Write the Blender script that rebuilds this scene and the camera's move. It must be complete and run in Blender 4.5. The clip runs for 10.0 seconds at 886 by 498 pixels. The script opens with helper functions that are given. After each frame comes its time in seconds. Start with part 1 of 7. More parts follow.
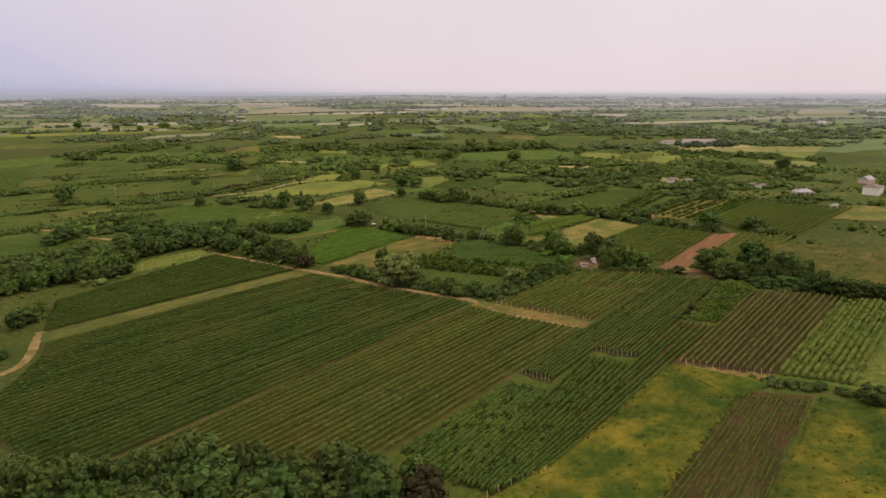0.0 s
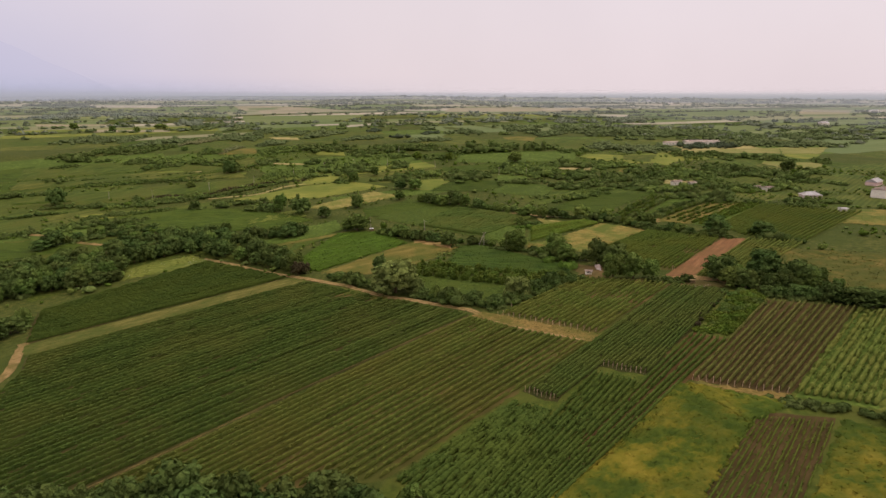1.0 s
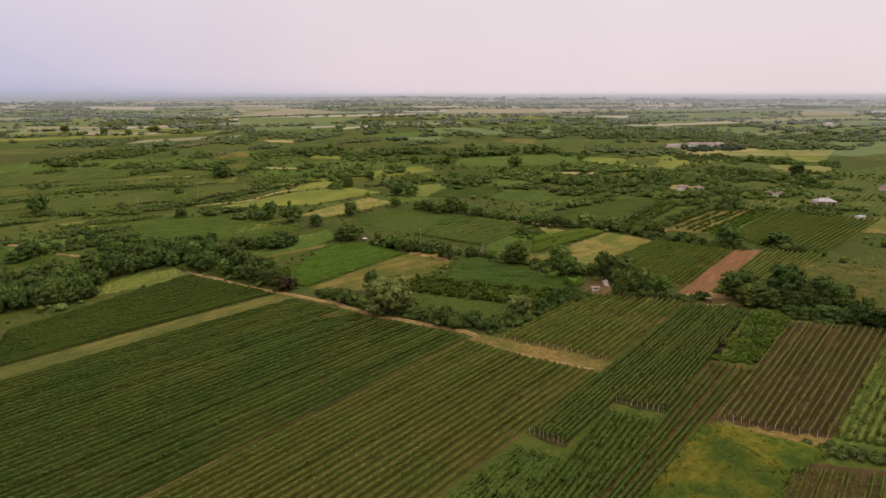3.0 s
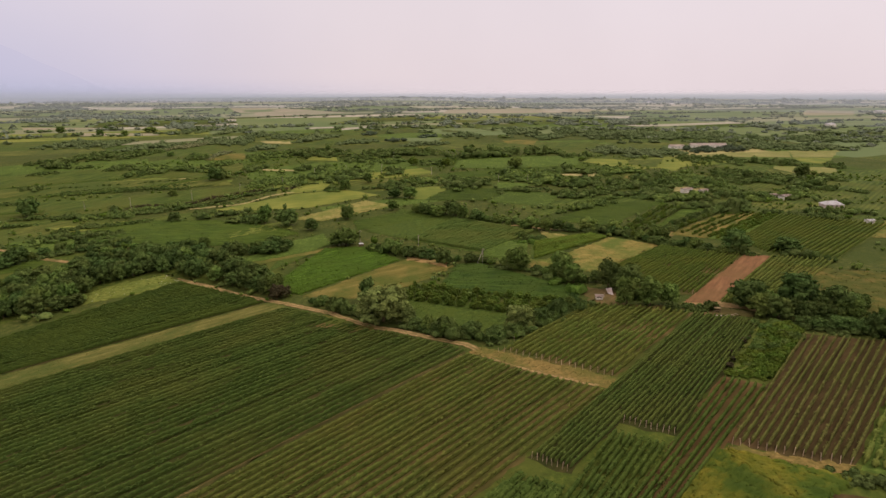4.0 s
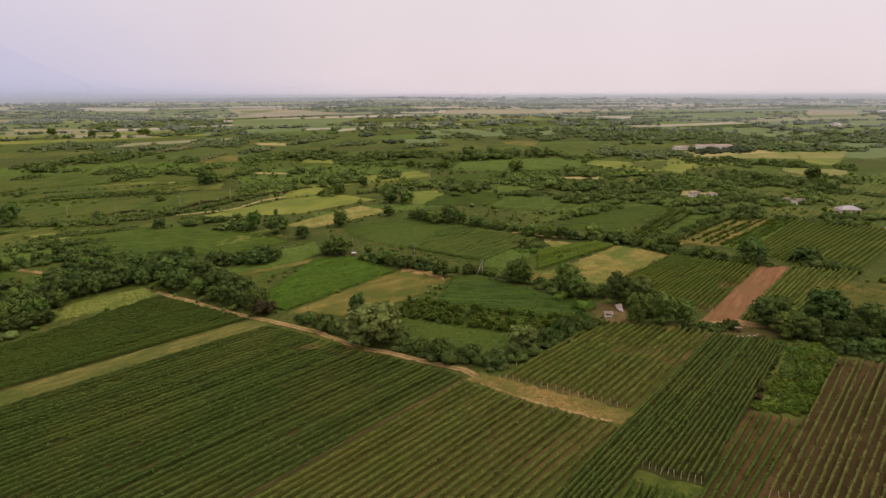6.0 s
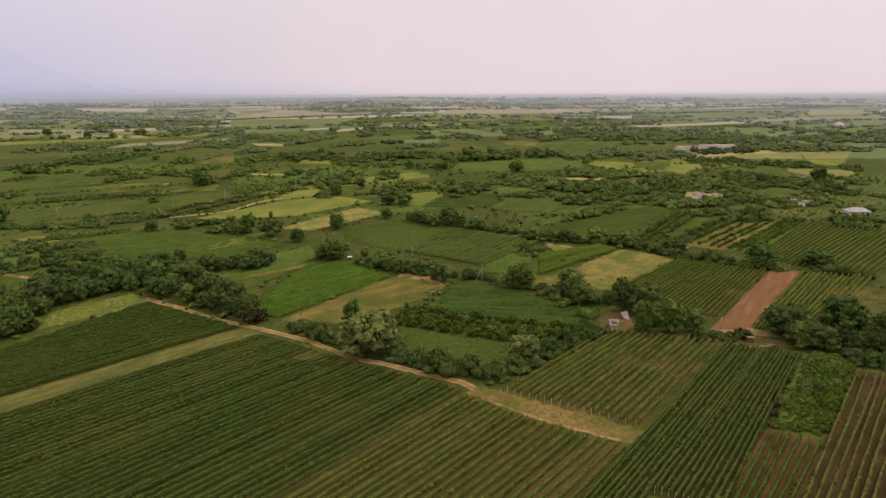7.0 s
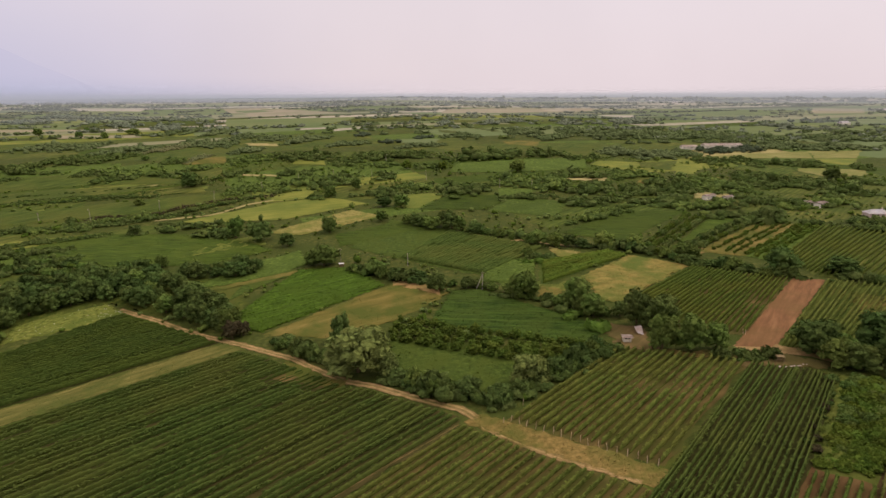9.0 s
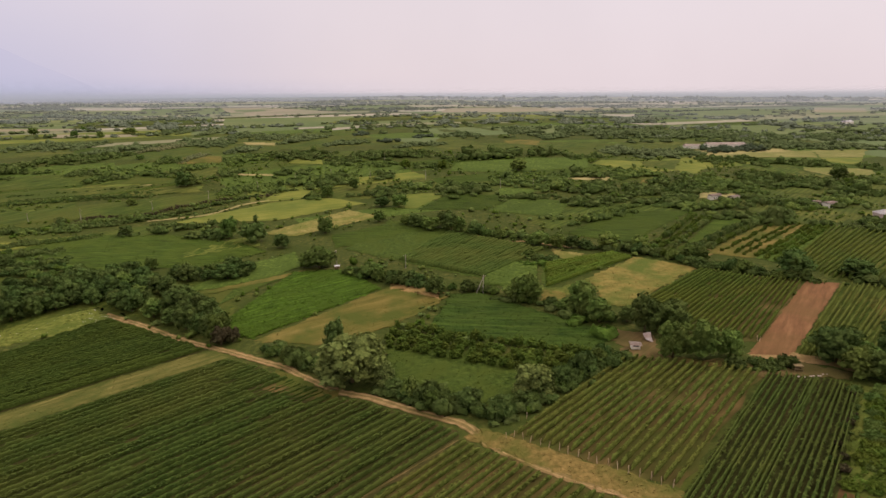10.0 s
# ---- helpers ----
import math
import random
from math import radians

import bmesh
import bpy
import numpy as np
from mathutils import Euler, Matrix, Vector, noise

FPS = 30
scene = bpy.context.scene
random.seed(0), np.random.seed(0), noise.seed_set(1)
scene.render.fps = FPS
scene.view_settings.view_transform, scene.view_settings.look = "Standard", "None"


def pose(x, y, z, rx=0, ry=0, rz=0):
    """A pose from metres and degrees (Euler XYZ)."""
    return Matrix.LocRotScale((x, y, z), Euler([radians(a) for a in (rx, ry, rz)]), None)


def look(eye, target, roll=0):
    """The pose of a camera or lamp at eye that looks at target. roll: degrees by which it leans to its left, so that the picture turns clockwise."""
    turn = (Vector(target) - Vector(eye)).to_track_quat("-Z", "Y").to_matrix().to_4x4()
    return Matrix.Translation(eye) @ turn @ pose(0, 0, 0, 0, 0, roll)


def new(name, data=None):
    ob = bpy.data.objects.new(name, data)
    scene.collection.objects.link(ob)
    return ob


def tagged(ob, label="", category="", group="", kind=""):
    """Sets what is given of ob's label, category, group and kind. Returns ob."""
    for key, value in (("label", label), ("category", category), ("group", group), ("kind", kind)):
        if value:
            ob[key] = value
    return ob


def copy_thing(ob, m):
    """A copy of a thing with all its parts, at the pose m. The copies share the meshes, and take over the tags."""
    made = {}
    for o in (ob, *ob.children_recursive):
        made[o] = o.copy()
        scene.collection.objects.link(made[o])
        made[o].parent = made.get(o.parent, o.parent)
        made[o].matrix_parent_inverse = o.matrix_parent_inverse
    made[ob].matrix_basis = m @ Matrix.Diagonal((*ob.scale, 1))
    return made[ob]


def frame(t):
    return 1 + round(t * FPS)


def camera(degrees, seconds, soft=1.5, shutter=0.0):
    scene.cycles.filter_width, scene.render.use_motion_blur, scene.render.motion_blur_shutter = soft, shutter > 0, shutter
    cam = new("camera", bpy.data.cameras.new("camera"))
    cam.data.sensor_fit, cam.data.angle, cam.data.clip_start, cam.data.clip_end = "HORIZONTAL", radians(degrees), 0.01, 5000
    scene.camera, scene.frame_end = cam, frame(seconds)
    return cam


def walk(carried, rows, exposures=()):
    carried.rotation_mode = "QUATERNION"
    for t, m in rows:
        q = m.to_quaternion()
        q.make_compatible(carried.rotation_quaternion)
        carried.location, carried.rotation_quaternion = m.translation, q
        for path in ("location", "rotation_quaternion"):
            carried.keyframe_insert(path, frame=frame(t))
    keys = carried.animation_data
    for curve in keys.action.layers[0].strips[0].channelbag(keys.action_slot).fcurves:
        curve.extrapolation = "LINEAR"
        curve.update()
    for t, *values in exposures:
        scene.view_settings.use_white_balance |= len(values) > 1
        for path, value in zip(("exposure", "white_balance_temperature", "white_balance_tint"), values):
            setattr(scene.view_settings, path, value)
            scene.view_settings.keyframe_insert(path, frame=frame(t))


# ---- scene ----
cam = camera(73.7, 10.0, soft=1.5)
PATH = [
    (0, (0.013, 7.997, 79.995), (6.453, 104.528, 54.691), 0.121),
    (0.5, (0.403, 12.860, 80.315), (6.833, 109.394, 55.018), 0.093),
    (1, (0.902, 17.713, 80.595), (7.359, 114.253, 55.329), 0.077),
    (1.5, (1.488, 22.553, 80.874), (7.982, 119.100, 55.644), 0.064),
    (2, (2.139, 27.378, 81.165), (8.667, 123.931, 55.968), 0.051),
    (2.5, (2.835, 32.188, 81.466), (9.387, 128.745, 56.293), 0.034),
    (4, (5.036, 46.525, 82.270), (11.593, 143.090, 57.126), -0.036),
    (4.5, (5.768, 51.276, 82.441), (12.315, 147.843, 57.301), -0.062),
    (5, (6.486, 56.014, 82.535), (13.023, 152.583, 57.400), -0.089),
    (5.5, (7.185, 60.739, 82.544), (13.717, 157.310, 57.417), -0.114),
    (7, (9.169, 74.848, 82.046), (15.706, 171.426, 56.945), -0.189),
    (7.5, (9.793, 79.535, 81.721), (16.336, 176.112, 56.621), -0.214),
    (8, (10.401, 84.219, 81.324), (16.946, 180.794, 56.218), -0.241),
    (8.5, (10.991, 88.905, 80.854), (17.534, 185.477, 55.732), -0.268),
    (9, (11.560, 93.603, 80.299), (18.098, 190.169, 55.153), -0.291),
    (9.5, (12.102, 98.324, 79.628), (18.635, 194.883, 54.456), -0.306),
    (10, (12.602, 103.083, 78.786), (19.143, 199.638, 53.599), -0.304),
]
walk(cam, [(t, look(eye, target, roll)) for t, eye, target, roll in PATH])

# ---- sky, sun ----
SUN_AZ, SUN_EL = radians(74), radians(48)
world = bpy.data.worlds.new("overcast_sky")
scene.world = world
world.use_nodes = True
wn, wl = world.node_tree.nodes, world.node_tree.links
wn.clear()
w_out = wn.new("ShaderNodeOutputWorld")
w_bg = wn.new("ShaderNodeBackground")
w_sky = wn.new("ShaderNodeTexSky")
w_sky.sky_type = "NISHITA"
w_sky.sun_disc = False
w_sky.sun_elevation, w_sky.sun_rotation = SUN_EL, SUN_AZ
w_sky.dust_density = 4.0
w_dim = wn.new("ShaderNodeVectorMath")
w_dim.operation = "SCALE"
w_dim.inputs["Scale"].default_value = 0.09
wl.new(w_sky.outputs["Color"], w_dim.inputs[0])
w_tc = wn.new("ShaderNodeTexCoord")
w_sep = wn.new("ShaderNodeSeparateXYZ")
wl.new(w_tc.outputs["Generated"], w_sep.inputs[0])
# cloud deck: paler near the horizon, lilac towards the west
w_up = wn.new("ShaderNodeValToRGB")
w_up.color_ramp.elements[0].position, w_up.color_ramp.elements[0].color = 0.0, (0.82, 0.70, 0.735, 1)
w_up.color_ramp.elements[1].position, w_up.color_ramp.elements[1].color = 0.75, (1.42, 1.27, 1.27, 1)
w_mid = w_up.color_ramp.elements.new(0.2)
w_mid.color = (0.83, 0.73, 0.77, 1)
wl.new(w_sep.outputs["Z"], w_up.inputs[0])
w_side = wn.new("ShaderNodeMapRange")
w_side.inputs["From Min"].default_value, w_side.inputs["From Max"].default_value = -0.72, 0.0
w_side.inputs["To Min"].default_value, w_side.inputs["To Max"].default_value = 1.0, 0.0
w_side.interpolation_type = "SMOOTHSTEP"
wl.new(w_sep.outputs["X"], w_side.inputs["Value"])
w_low = wn.new("ShaderNodeMapRange")
w_low.inputs["From Min"].default_value, w_low.inputs["From Max"].default_value = 0.0, 0.22
w_low.inputs["To Min"].default_value, w_low.inputs["To Max"].default_value = 1.0, 0.15
wl.new(w_sep.outputs["Z"], w_low.inputs["Value"])
w_mul = wn.new("ShaderNodeMath")
w_mul.operation = "MULTIPLY"
wl.new(w_side.outputs[0], w_mul.inputs[0])
wl.new(w_low.outputs[0], w_mul.inputs[1])
w_mix = wn.new("ShaderNodeMix")
w_mix.data_type = "RGBA"
w_mix.inputs["B"].default_value = (0.52, 0.52, 0.72, 1)
wl.new(w_mul.outputs[0], w_mix.inputs["Factor"])
wl.new(w_up.outputs[0], w_mix.inputs["A"])
w_cloud = wn.new("ShaderNodeTexNoise")
w_cloud.inputs["Scale"].default_value, w_cloud.inputs["Detail"].default_value = 2.2, 5
wl.new(w_tc.outputs["Generated"], w_cloud.inputs["Vector"])
w_cr = wn.new("ShaderNodeMapRange")
w_cr.inputs["From Min"].default_value, w_cr.inputs["From Max"].default_value = 0.3, 0.7
w_cr.inputs["To Min"].default_value, w_cr.inputs["To Max"].default_value = 0.96, 1.04
wl.new(w_cloud.outputs[0], w_cr.inputs["Value"])
w_cs = wn.new("ShaderNodeVectorMath")
w_cs.operation = "SCALE"
wl.new(w_mix.outputs["Result"], w_cs.inputs[0])
wl.new(w_cr.outputs[0], w_cs.inputs["Scale"])
w_fin = wn.new("ShaderNodeMix")
w_fin.data_type = "RGBA"
w_fin.inputs["Factor"].default_value = 0.93
wl.new(w_dim.outputs[0], w_fin.inputs["A"])
wl.new(w_cs.outputs[0], w_fin.inputs["B"])
wl.new(w_fin.outputs["Result"], w_bg.inputs["Color"])
wl.new(w_bg.outputs[0], w_out.inputs["Surface"])

sun = bpy.data.lights.new("sun", "SUN")
sun.energy, sun.angle, sun.color = 1.5, radians(14), (1.0, 0.91, 0.8)
sun_ob = new("sun", sun)
sun_ob.matrix_world = look((math.sin(SUN_AZ) * 100, math.cos(SUN_AZ) * 100, math.tan(SUN_EL) * 100), (0, 0, 0))
scene.view_settings.exposure = 0.04

# ---- the lie of the land ----


def gz(x, y):
    """Height of the ground: a gentle cross slope that rises slowly towards the distance."""
    x, y = np.asarray(x, float), np.asarray(y, float)
    u = (np.clip(x, -400, 500) - 50) / 200
    w = (np.clip(y, 0, 700) - 270) / 200
    z = 10.3 * u + 1.6 * w - 1.5 * u * u - 5.4 * u * w + 3.6 * w * w
    far = np.maximum(y - 700, 0)
    return z + 20 * (1 - np.exp(-far / 900)) + 0.008 * far


rng = np.random.default_rng(7)

# ---- materials ----


def noise_node(nt, vec, scale, detail=4.0, rough=0.55):
    n = nt.nodes.new("ShaderNodeTexNoise")
    n.inputs["Scale"].default_value = scale
    n.inputs["Detail"].default_value = detail
    n.inputs["Roughness"].default_value = rough
    nt.links.new(vec, n.inputs["Vector"])
    return n.outputs[0]


def ramp(nt, fac, stops):
    r = nt.nodes.new("ShaderNodeValToRGB")
    e = r.color_ramp.elements
    while len(e) < len(stops):
        e.new(0.5)
    for k, (p, c) in zip(e, stops):
        k.position, k.color = p, (*c, 1)
    nt.links.new(fac, r.inputs[0])
    return r.outputs[0]


def mix(nt, fac, a, b, mode="MIX"):
    m = nt.nodes.new("ShaderNodeMix")
    m.data_type, m.blend_type = "RGBA", mode
    for key, v in (("Factor", fac), ("A", a), ("B", b)):
        if isinstance(v, (int, float)):
            m.inputs[key].default_value = v
        elif isinstance(v, tuple):
            m.inputs[key].default_value = (*v, 1)
        else:
            nt.links.new(v, m.inputs[key])
    return m.outputs["Result"]


GAIN = Vector((1.14, 1.05, 0.7))
LEAFGAIN = Vector((3.15, 2.85, 2.05))


def material(name, stops, big=0.02, small=0.6, bigmix=0.5, alt=None, rough=0.95, bump=0.4, bump_scale=1.5, island=0.0, objvar=0.0, streak=None, translucent=0.0, spec=0.05, metal=0.0, rows=0.0):
    """Ground, crop, bark, wall or leaf: a ramp over fine noise, large patches of a second tone, bump."""
    gain = LEAFGAIN if ("tree_leaves" in name and "fruit" not in name) or "grey_green" in name else GAIN if max(stops[-1][1]) < 0.4 and "distant" not in name else Vector((1, 1, 1))
    stops = [(p, tuple(a * g for a, g in zip(c, gain))) for p, c in stops]
    alt = alt and tuple(a * g for a, g in zip(alt, gain))
    m = bpy.data.materials.new(name)
    m.use_nodes = True
    nt = m.node_tree
    b = nt.nodes["Principled BSDF"]
    if "leaves" in name or "woods" in name:  # crowns are scaled copies: grain in world metres
        vec = nt.nodes.new("ShaderNodeNewGeometry").outputs["Position"]
    else:
        vec = nt.nodes.new("ShaderNodeTexCoord").outputs["Object"]
    if streak:  # direction in degrees along which the grain is drawn out
        mp = nt.nodes.new("ShaderNodeMapping")
        mp.inputs["Rotation"].default_value = (0, 0, -radians(streak))
        nt.links.new(vec, mp.inputs["Vector"])
        mp2 = nt.nodes.new("ShaderNodeMapping")
        mp2.inputs["Scale"].default_value = (0.15, 1, 1)
        nt.links.new(mp.outputs[0], mp2.inputs["Vector"])
        fine = mp2.outputs[0]
    else:
        fine = vec
    col = ramp(nt, noise_node(nt, fine, small, 6, 0.62), stops)
    if alt:
        patch = ramp(nt, noise_node(nt, vec, big, 5, 0.6), [(0.42, (0, 0, 0)), (0.62, (bigmix,) * 3)])
        col = mix(nt, patch, col, alt)
    if rows and streak:  # crop rows too fine to build at that distance
        wv = nt.nodes.new("ShaderNodeTexWave")
        wv.bands_direction = "Y"
        wv.inputs["Scale"].default_value = 0.314 / rows
        wv.inputs["Distortion"].default_value = 0.35
        wv.inputs["Detail"].default_value = 2
        wv.inputs["Detail Scale"].default_value = 0.6
        nt.links.new(mp.outputs[0], wv.inputs["Vector"])
        shade = ramp(nt, wv.outputs["Fac"], [(0.15, (0.93, 0.935, 0.93)), (0.75, (1.03, 1.03, 1.03))] if "crop" in name else [(0.2, (0.82, 0.84, 0.82)), (0.7, (1.07, 1.06, 1.07))])
        col = mix(nt, 1.0, col, shade, "MULTIPLY")
    if objvar:
        oi = nt.nodes.new("ShaderNodeObjectInfo")
        mr = nt.nodes.new("ShaderNodeMapRange")
        mr.inputs["To Min"].default_value, mr.inputs["To Max"].default_value = 1 - objvar, 1 + objvar
        nt.links.new(oi.outputs["Random"], mr.inputs["Value"])
        hs = nt.nodes.new("ShaderNodeHueSaturation")
        hr = nt.nodes.new("ShaderNodeMapRange")
        hr.inputs["To Min"].default_value, hr.inputs["To Max"].default_value = 0.5 - 0.08 * objvar, 0.5 + 0.05 * objvar
        wn2 = nt.nodes.new("ShaderNodeTexWhiteNoise")
        wn2.noise_dimensions = "1D"
        nt.links.new(oi.outputs["Random"], wn2.inputs["W"])
        nt.links.new(wn2.outputs["Value"], hr.inputs["Value"])
        nt.links.new(hr.outputs[0], hs.inputs["Hue"])
        nt.links.new(mr.outputs[0], hs.inputs["Value"])
        nt.links.new(col, hs.inputs["Color"])
        col = hs.outputs[0]
    if island:
        ge = nt.nodes.new("ShaderNodeNewGeometry")
        mr = nt.nodes.new("ShaderNodeMapRange")
        mr.inputs["To Min"].default_value, mr.inputs["To Max"].default_value = 1 - island, 1 + island
        nt.links.new(ge.outputs["Random Per Island"], mr.inputs["Value"])
        hs = nt.nodes.new("ShaderNodeHueSaturation")
        nt.links.new(mr.outputs[0], hs.inputs["Value"])
        nt.links.new(col, hs.inputs["Color"])
        col = hs.outputs[0]
    nt.links.new(col, b.inputs["Base Color"])
    b.inputs["Roughness"].default_value = rough
    b.inputs["Specular IOR Level"].default_value = 0.0 if "distant" in name else spec
    b.inputs["Metallic"].default_value = metal
    if bump:
        bp = nt.nodes.new("ShaderNodeBump")
        bp.inputs["Strength"].default_value = bump
        bp.inputs["Distance"].default_value = 0.7 if "leaves" in name else 0.3
        nt.links.new(noise_node(nt, fine, bump_scale, 5, 0.7), bp.inputs["Height"])
        nt.links.new(bp.outputs[0], b.inputs["Normal"])
    if translucent:
        tr = nt.nodes.new("ShaderNodeBsdfTranslucent")
        nt.links.new(col, tr.inputs["Color"])
        mx = nt.nodes.new("ShaderNodeMixShader")
        mx.inputs[0].default_value = translucent
        nt.links.new(b.outputs[0], mx.inputs[1])
        nt.links.new(tr.outputs[0], mx.inputs[2])
        nt.links.new(mx.outputs[0], nt.nodes["Material Output"].inputs["Surface"])
    return m


M = {}
M["ground"] = material("rough_pasture", [(0.3, (0.026, 0.038, 0.013)), (0.5, (0.05, 0.064, 0.019)), (0.7, (0.098, 0.1, 0.038))], 0.03, 0.45, 0.9, (0.038, 0.055, 0.015), bump=0.8)
M["dark_soil"] = material("dark_vineyard_soil", [(0.3, (0.0204, 0.0221, 0.00935)), (0.55, (0.0357, 0.03485, 0.01445)), (0.75, (0.0595, 0.0459, 0.0238))], 0.03, 0.5, 0.6, (0.0255, 0.0357, 0.01105), streak=43)
M["brown_soil"] = material("bare_brown_soil", [(0.3, (0.075, 0.056, 0.034)), (0.55, (0.12, 0.086, 0.052)), (0.75, (0.17, 0.122, 0.075))], 0.05, 0.6, 0.8, (0.075, 0.072, 0.03), streak=44)
M["red_soil"] = material("ploughed_red_soil", [(0.3, (0.0997, 0.0539, 0.0355)), (0.52, (0.152, 0.0818, 0.0542)), (0.75, (0.215, 0.123, 0.0842))], 0.06, 0.5, 0.8, (0.12, 0.0744, 0.043), streak=50)
M["track"] = material("dirt_track", [(0.3, (0.14, 0.1, 0.058)), (0.55, (0.225, 0.158, 0.098)), (0.75, (0.33, 0.245, 0.165))], 0.12, 0.6, 0.9, (0.1, 0.088, 0.038))
M["verge"] = material("dry_grass_verge", [(0.3, (0.09, 0.076, 0.03)), (0.55, (0.165, 0.122, 0.055)), (0.75, (0.27, 0.19, 0.1))], 0.07, 0.7, 1.0, (0.075, 0.085, 0.025))
M["mown"] = material("mown_grass_strip", [(0.3, (0.0525, 0.0637, 0.0209)), (0.5, (0.0954, 0.0978, 0.0356)), (0.75, (0.173, 0.153, 0.0681))], 0.07, 0.6, 0.9, (0.0525, 0.0723, 0.0209), streak=33)
M["meadow"] = material("flowering_meadow", [(0.3, (0.05, 0.068, 0.018)), (0.52, (0.085, 0.104, 0.028)), (0.72, (0.15, 0.156, 0.056))], 0.06, 0.6, 0.8, (0.052, 0.075, 0.019), island=0.3)
M["weeds"] = material("yellow_weeds", [(0.36, (0.0279, 0.048, 0.0105)), (0.45, (0.0541, 0.0773, 0.014)), (0.53, (0.107, 0.107, 0.0176)), (0.68, (0.172, 0.147, 0.0299))], 0.09, 0.11, 0.7, (0.0343, 0.0584, 0.0123), island=0.1, bump=1.0, bump_scale=0.7)
M["straw"] = material("ripe_cereal", [(0.3, (0.104, 0.094, 0.0336)), (0.52, (0.166, 0.14, 0.0546)), (0.75, (0.237, 0.2, 0.0893))], 0.07, 0.25, 1.0, (0.0741, 0.1, 0.0273))
M["tan"] = material("dry_stubble", [(0.3, (0.075, 0.075, 0.024)), (0.52, (0.125, 0.108, 0.038)), (0.75, (0.185, 0.145, 0.065))], 0.05, 0.22, 1.0, (0.062, 0.078, 0.021), streak=28)
M["sand"] = material("orange_earth", [(0.3, (0.188, 0.121, 0.06)), (0.55, (0.255, 0.171, 0.0975)), (0.75, (0.322, 0.242, 0.15))], 0.1, 0.6, 0.5, (0.114, 0.107, 0.045))
M["bright_crop"] = material("bright_green_crop", [(0.3, (0.0247, 0.0479, 0.00742)), (0.55, (0.0596, 0.115, 0.017)), (0.75, (0.118, 0.199, 0.0355))], 0.05, 0.7, 0.8, (0.0497, 0.0878, 0.0142), bump=0.8, island=0.3, streak=28, rows=1.6)
M["dark_crop"] = material("dark_green_crop", [(0.3, (0.0173, 0.0302, 0.00648)), (0.55, (0.038, 0.064, 0.012)), (0.75, (0.075, 0.112, 0.0238))], 0.05, 0.5, 0.8, (0.047, 0.07, 0.014), streak=165, bump=0.7, rows=2.4, island=0.2)
M["grass"] = material("green_grass", [(0.3, (0.0302, 0.0504, 0.013)), (0.55, (0.068, 0.106, 0.026)), (0.75, (0.135, 0.181, 0.0525))], 0.06, 0.5, 0.8, (0.046, 0.075, 0.018), island=0.25)
M["field_green"] = material("mid_green_field", [(0.3, (0.0201, 0.0352, 0.00883)), (0.5, (0.0472, 0.0734, 0.0175)), (0.72, (0.0978, 0.128, 0.035))], 0.025, 0.35, 0.9, (0.0655, 0.0804, 0.0218), streak=44, rows=3.6)
M["field_olive"] = material("olive_field", [(0.3, (0.0331, 0.0443, 0.012)), (0.5, (0.0736, 0.0874, 0.0248)), (0.72, (0.14, 0.147, 0.0494))], 0.025, 0.3, 0.9, (0.046, 0.0699, 0.0184), streak=44, rows=3.2)
M["field_yellow"] = material("yellow_green_field", [(0.3, (0.09, 0.115, 0.0285)), (0.52, (0.14, 0.158, 0.0437)), (0.75, (0.194, 0.202, 0.0712))], 0.03, 0.25, 0.9, (0.0828, 0.114, 0.0304), streak=12)
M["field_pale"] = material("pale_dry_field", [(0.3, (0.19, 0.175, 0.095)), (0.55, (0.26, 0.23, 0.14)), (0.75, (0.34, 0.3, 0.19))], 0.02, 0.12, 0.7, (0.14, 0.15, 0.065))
M["weedy_dark"] = material("dark_weedy_grass", [(0.3, (0.024, 0.04, 0.01)), (0.5, (0.042, 0.062, 0.014)), (0.7, (0.085, 0.1, 0.026))], 0.07, 0.5, 0.9, (0.06, 0.072, 0.02), island=0.3)
# far fields: crop colours with distance haze mixed into the base colour
M["far_green_hazed"] = material("distant_grassland_hazed", [(0.3, (0.1, 0.122, 0.05)), (0.55, (0.14, 0.16, 0.07)), (0.75, (0.2, 0.208, 0.112))], 0.006, 0.06, 0.8, (0.11, 0.142, 0.062), bump=0.0, streak=12)
M["far_grey_hazed"] = material("distant_fallow_hazed", [(0.3, (0.17, 0.165, 0.088)), (0.55, (0.225, 0.21, 0.125)), (0.75, (0.29, 0.265, 0.175))], 0.006, 0.06, 0.8, (0.16, 0.175, 0.09), bump=0.0, streak=12)
M["far_pale_hazed"] = material("distant_pale_stubble_hazed", [(0.3, (0.27, 0.24, 0.175)), (0.55, (0.34, 0.3, 0.23)), (0.75, (0.41, 0.365, 0.29))], 0.006, 0.06, 0.7, (0.24, 0.225, 0.155), bump=0.0)
# farthest leaves: distance haze painted in as a paler, greyer base colour
M["far_leaf_hazed"] = material("distant_woods_hazed", [(0.3, (0.1418, 0.162, 0.0918)), (0.55, (0.189, 0.2052, 0.1242)), (0.75, (0.243, 0.2538, 0.1647))], 0.01, 0.3, 0.6, (0.189, 0.1958, 0.1283), island=0.15, bump=0.0, translucent=0.4)
# tan stubble with the same haze lightening in its colour
M["far_tan_hazed"] = material("distant_tan_stubble_hazed", [(0.3, (0.2, 0.165, 0.105)), (0.55, (0.27, 0.225, 0.15)), (0.75, (0.34, 0.29, 0.2))], 0.006, 0.06, 0.7, (0.2, 0.19, 0.11), bump=0.0, streak=12)
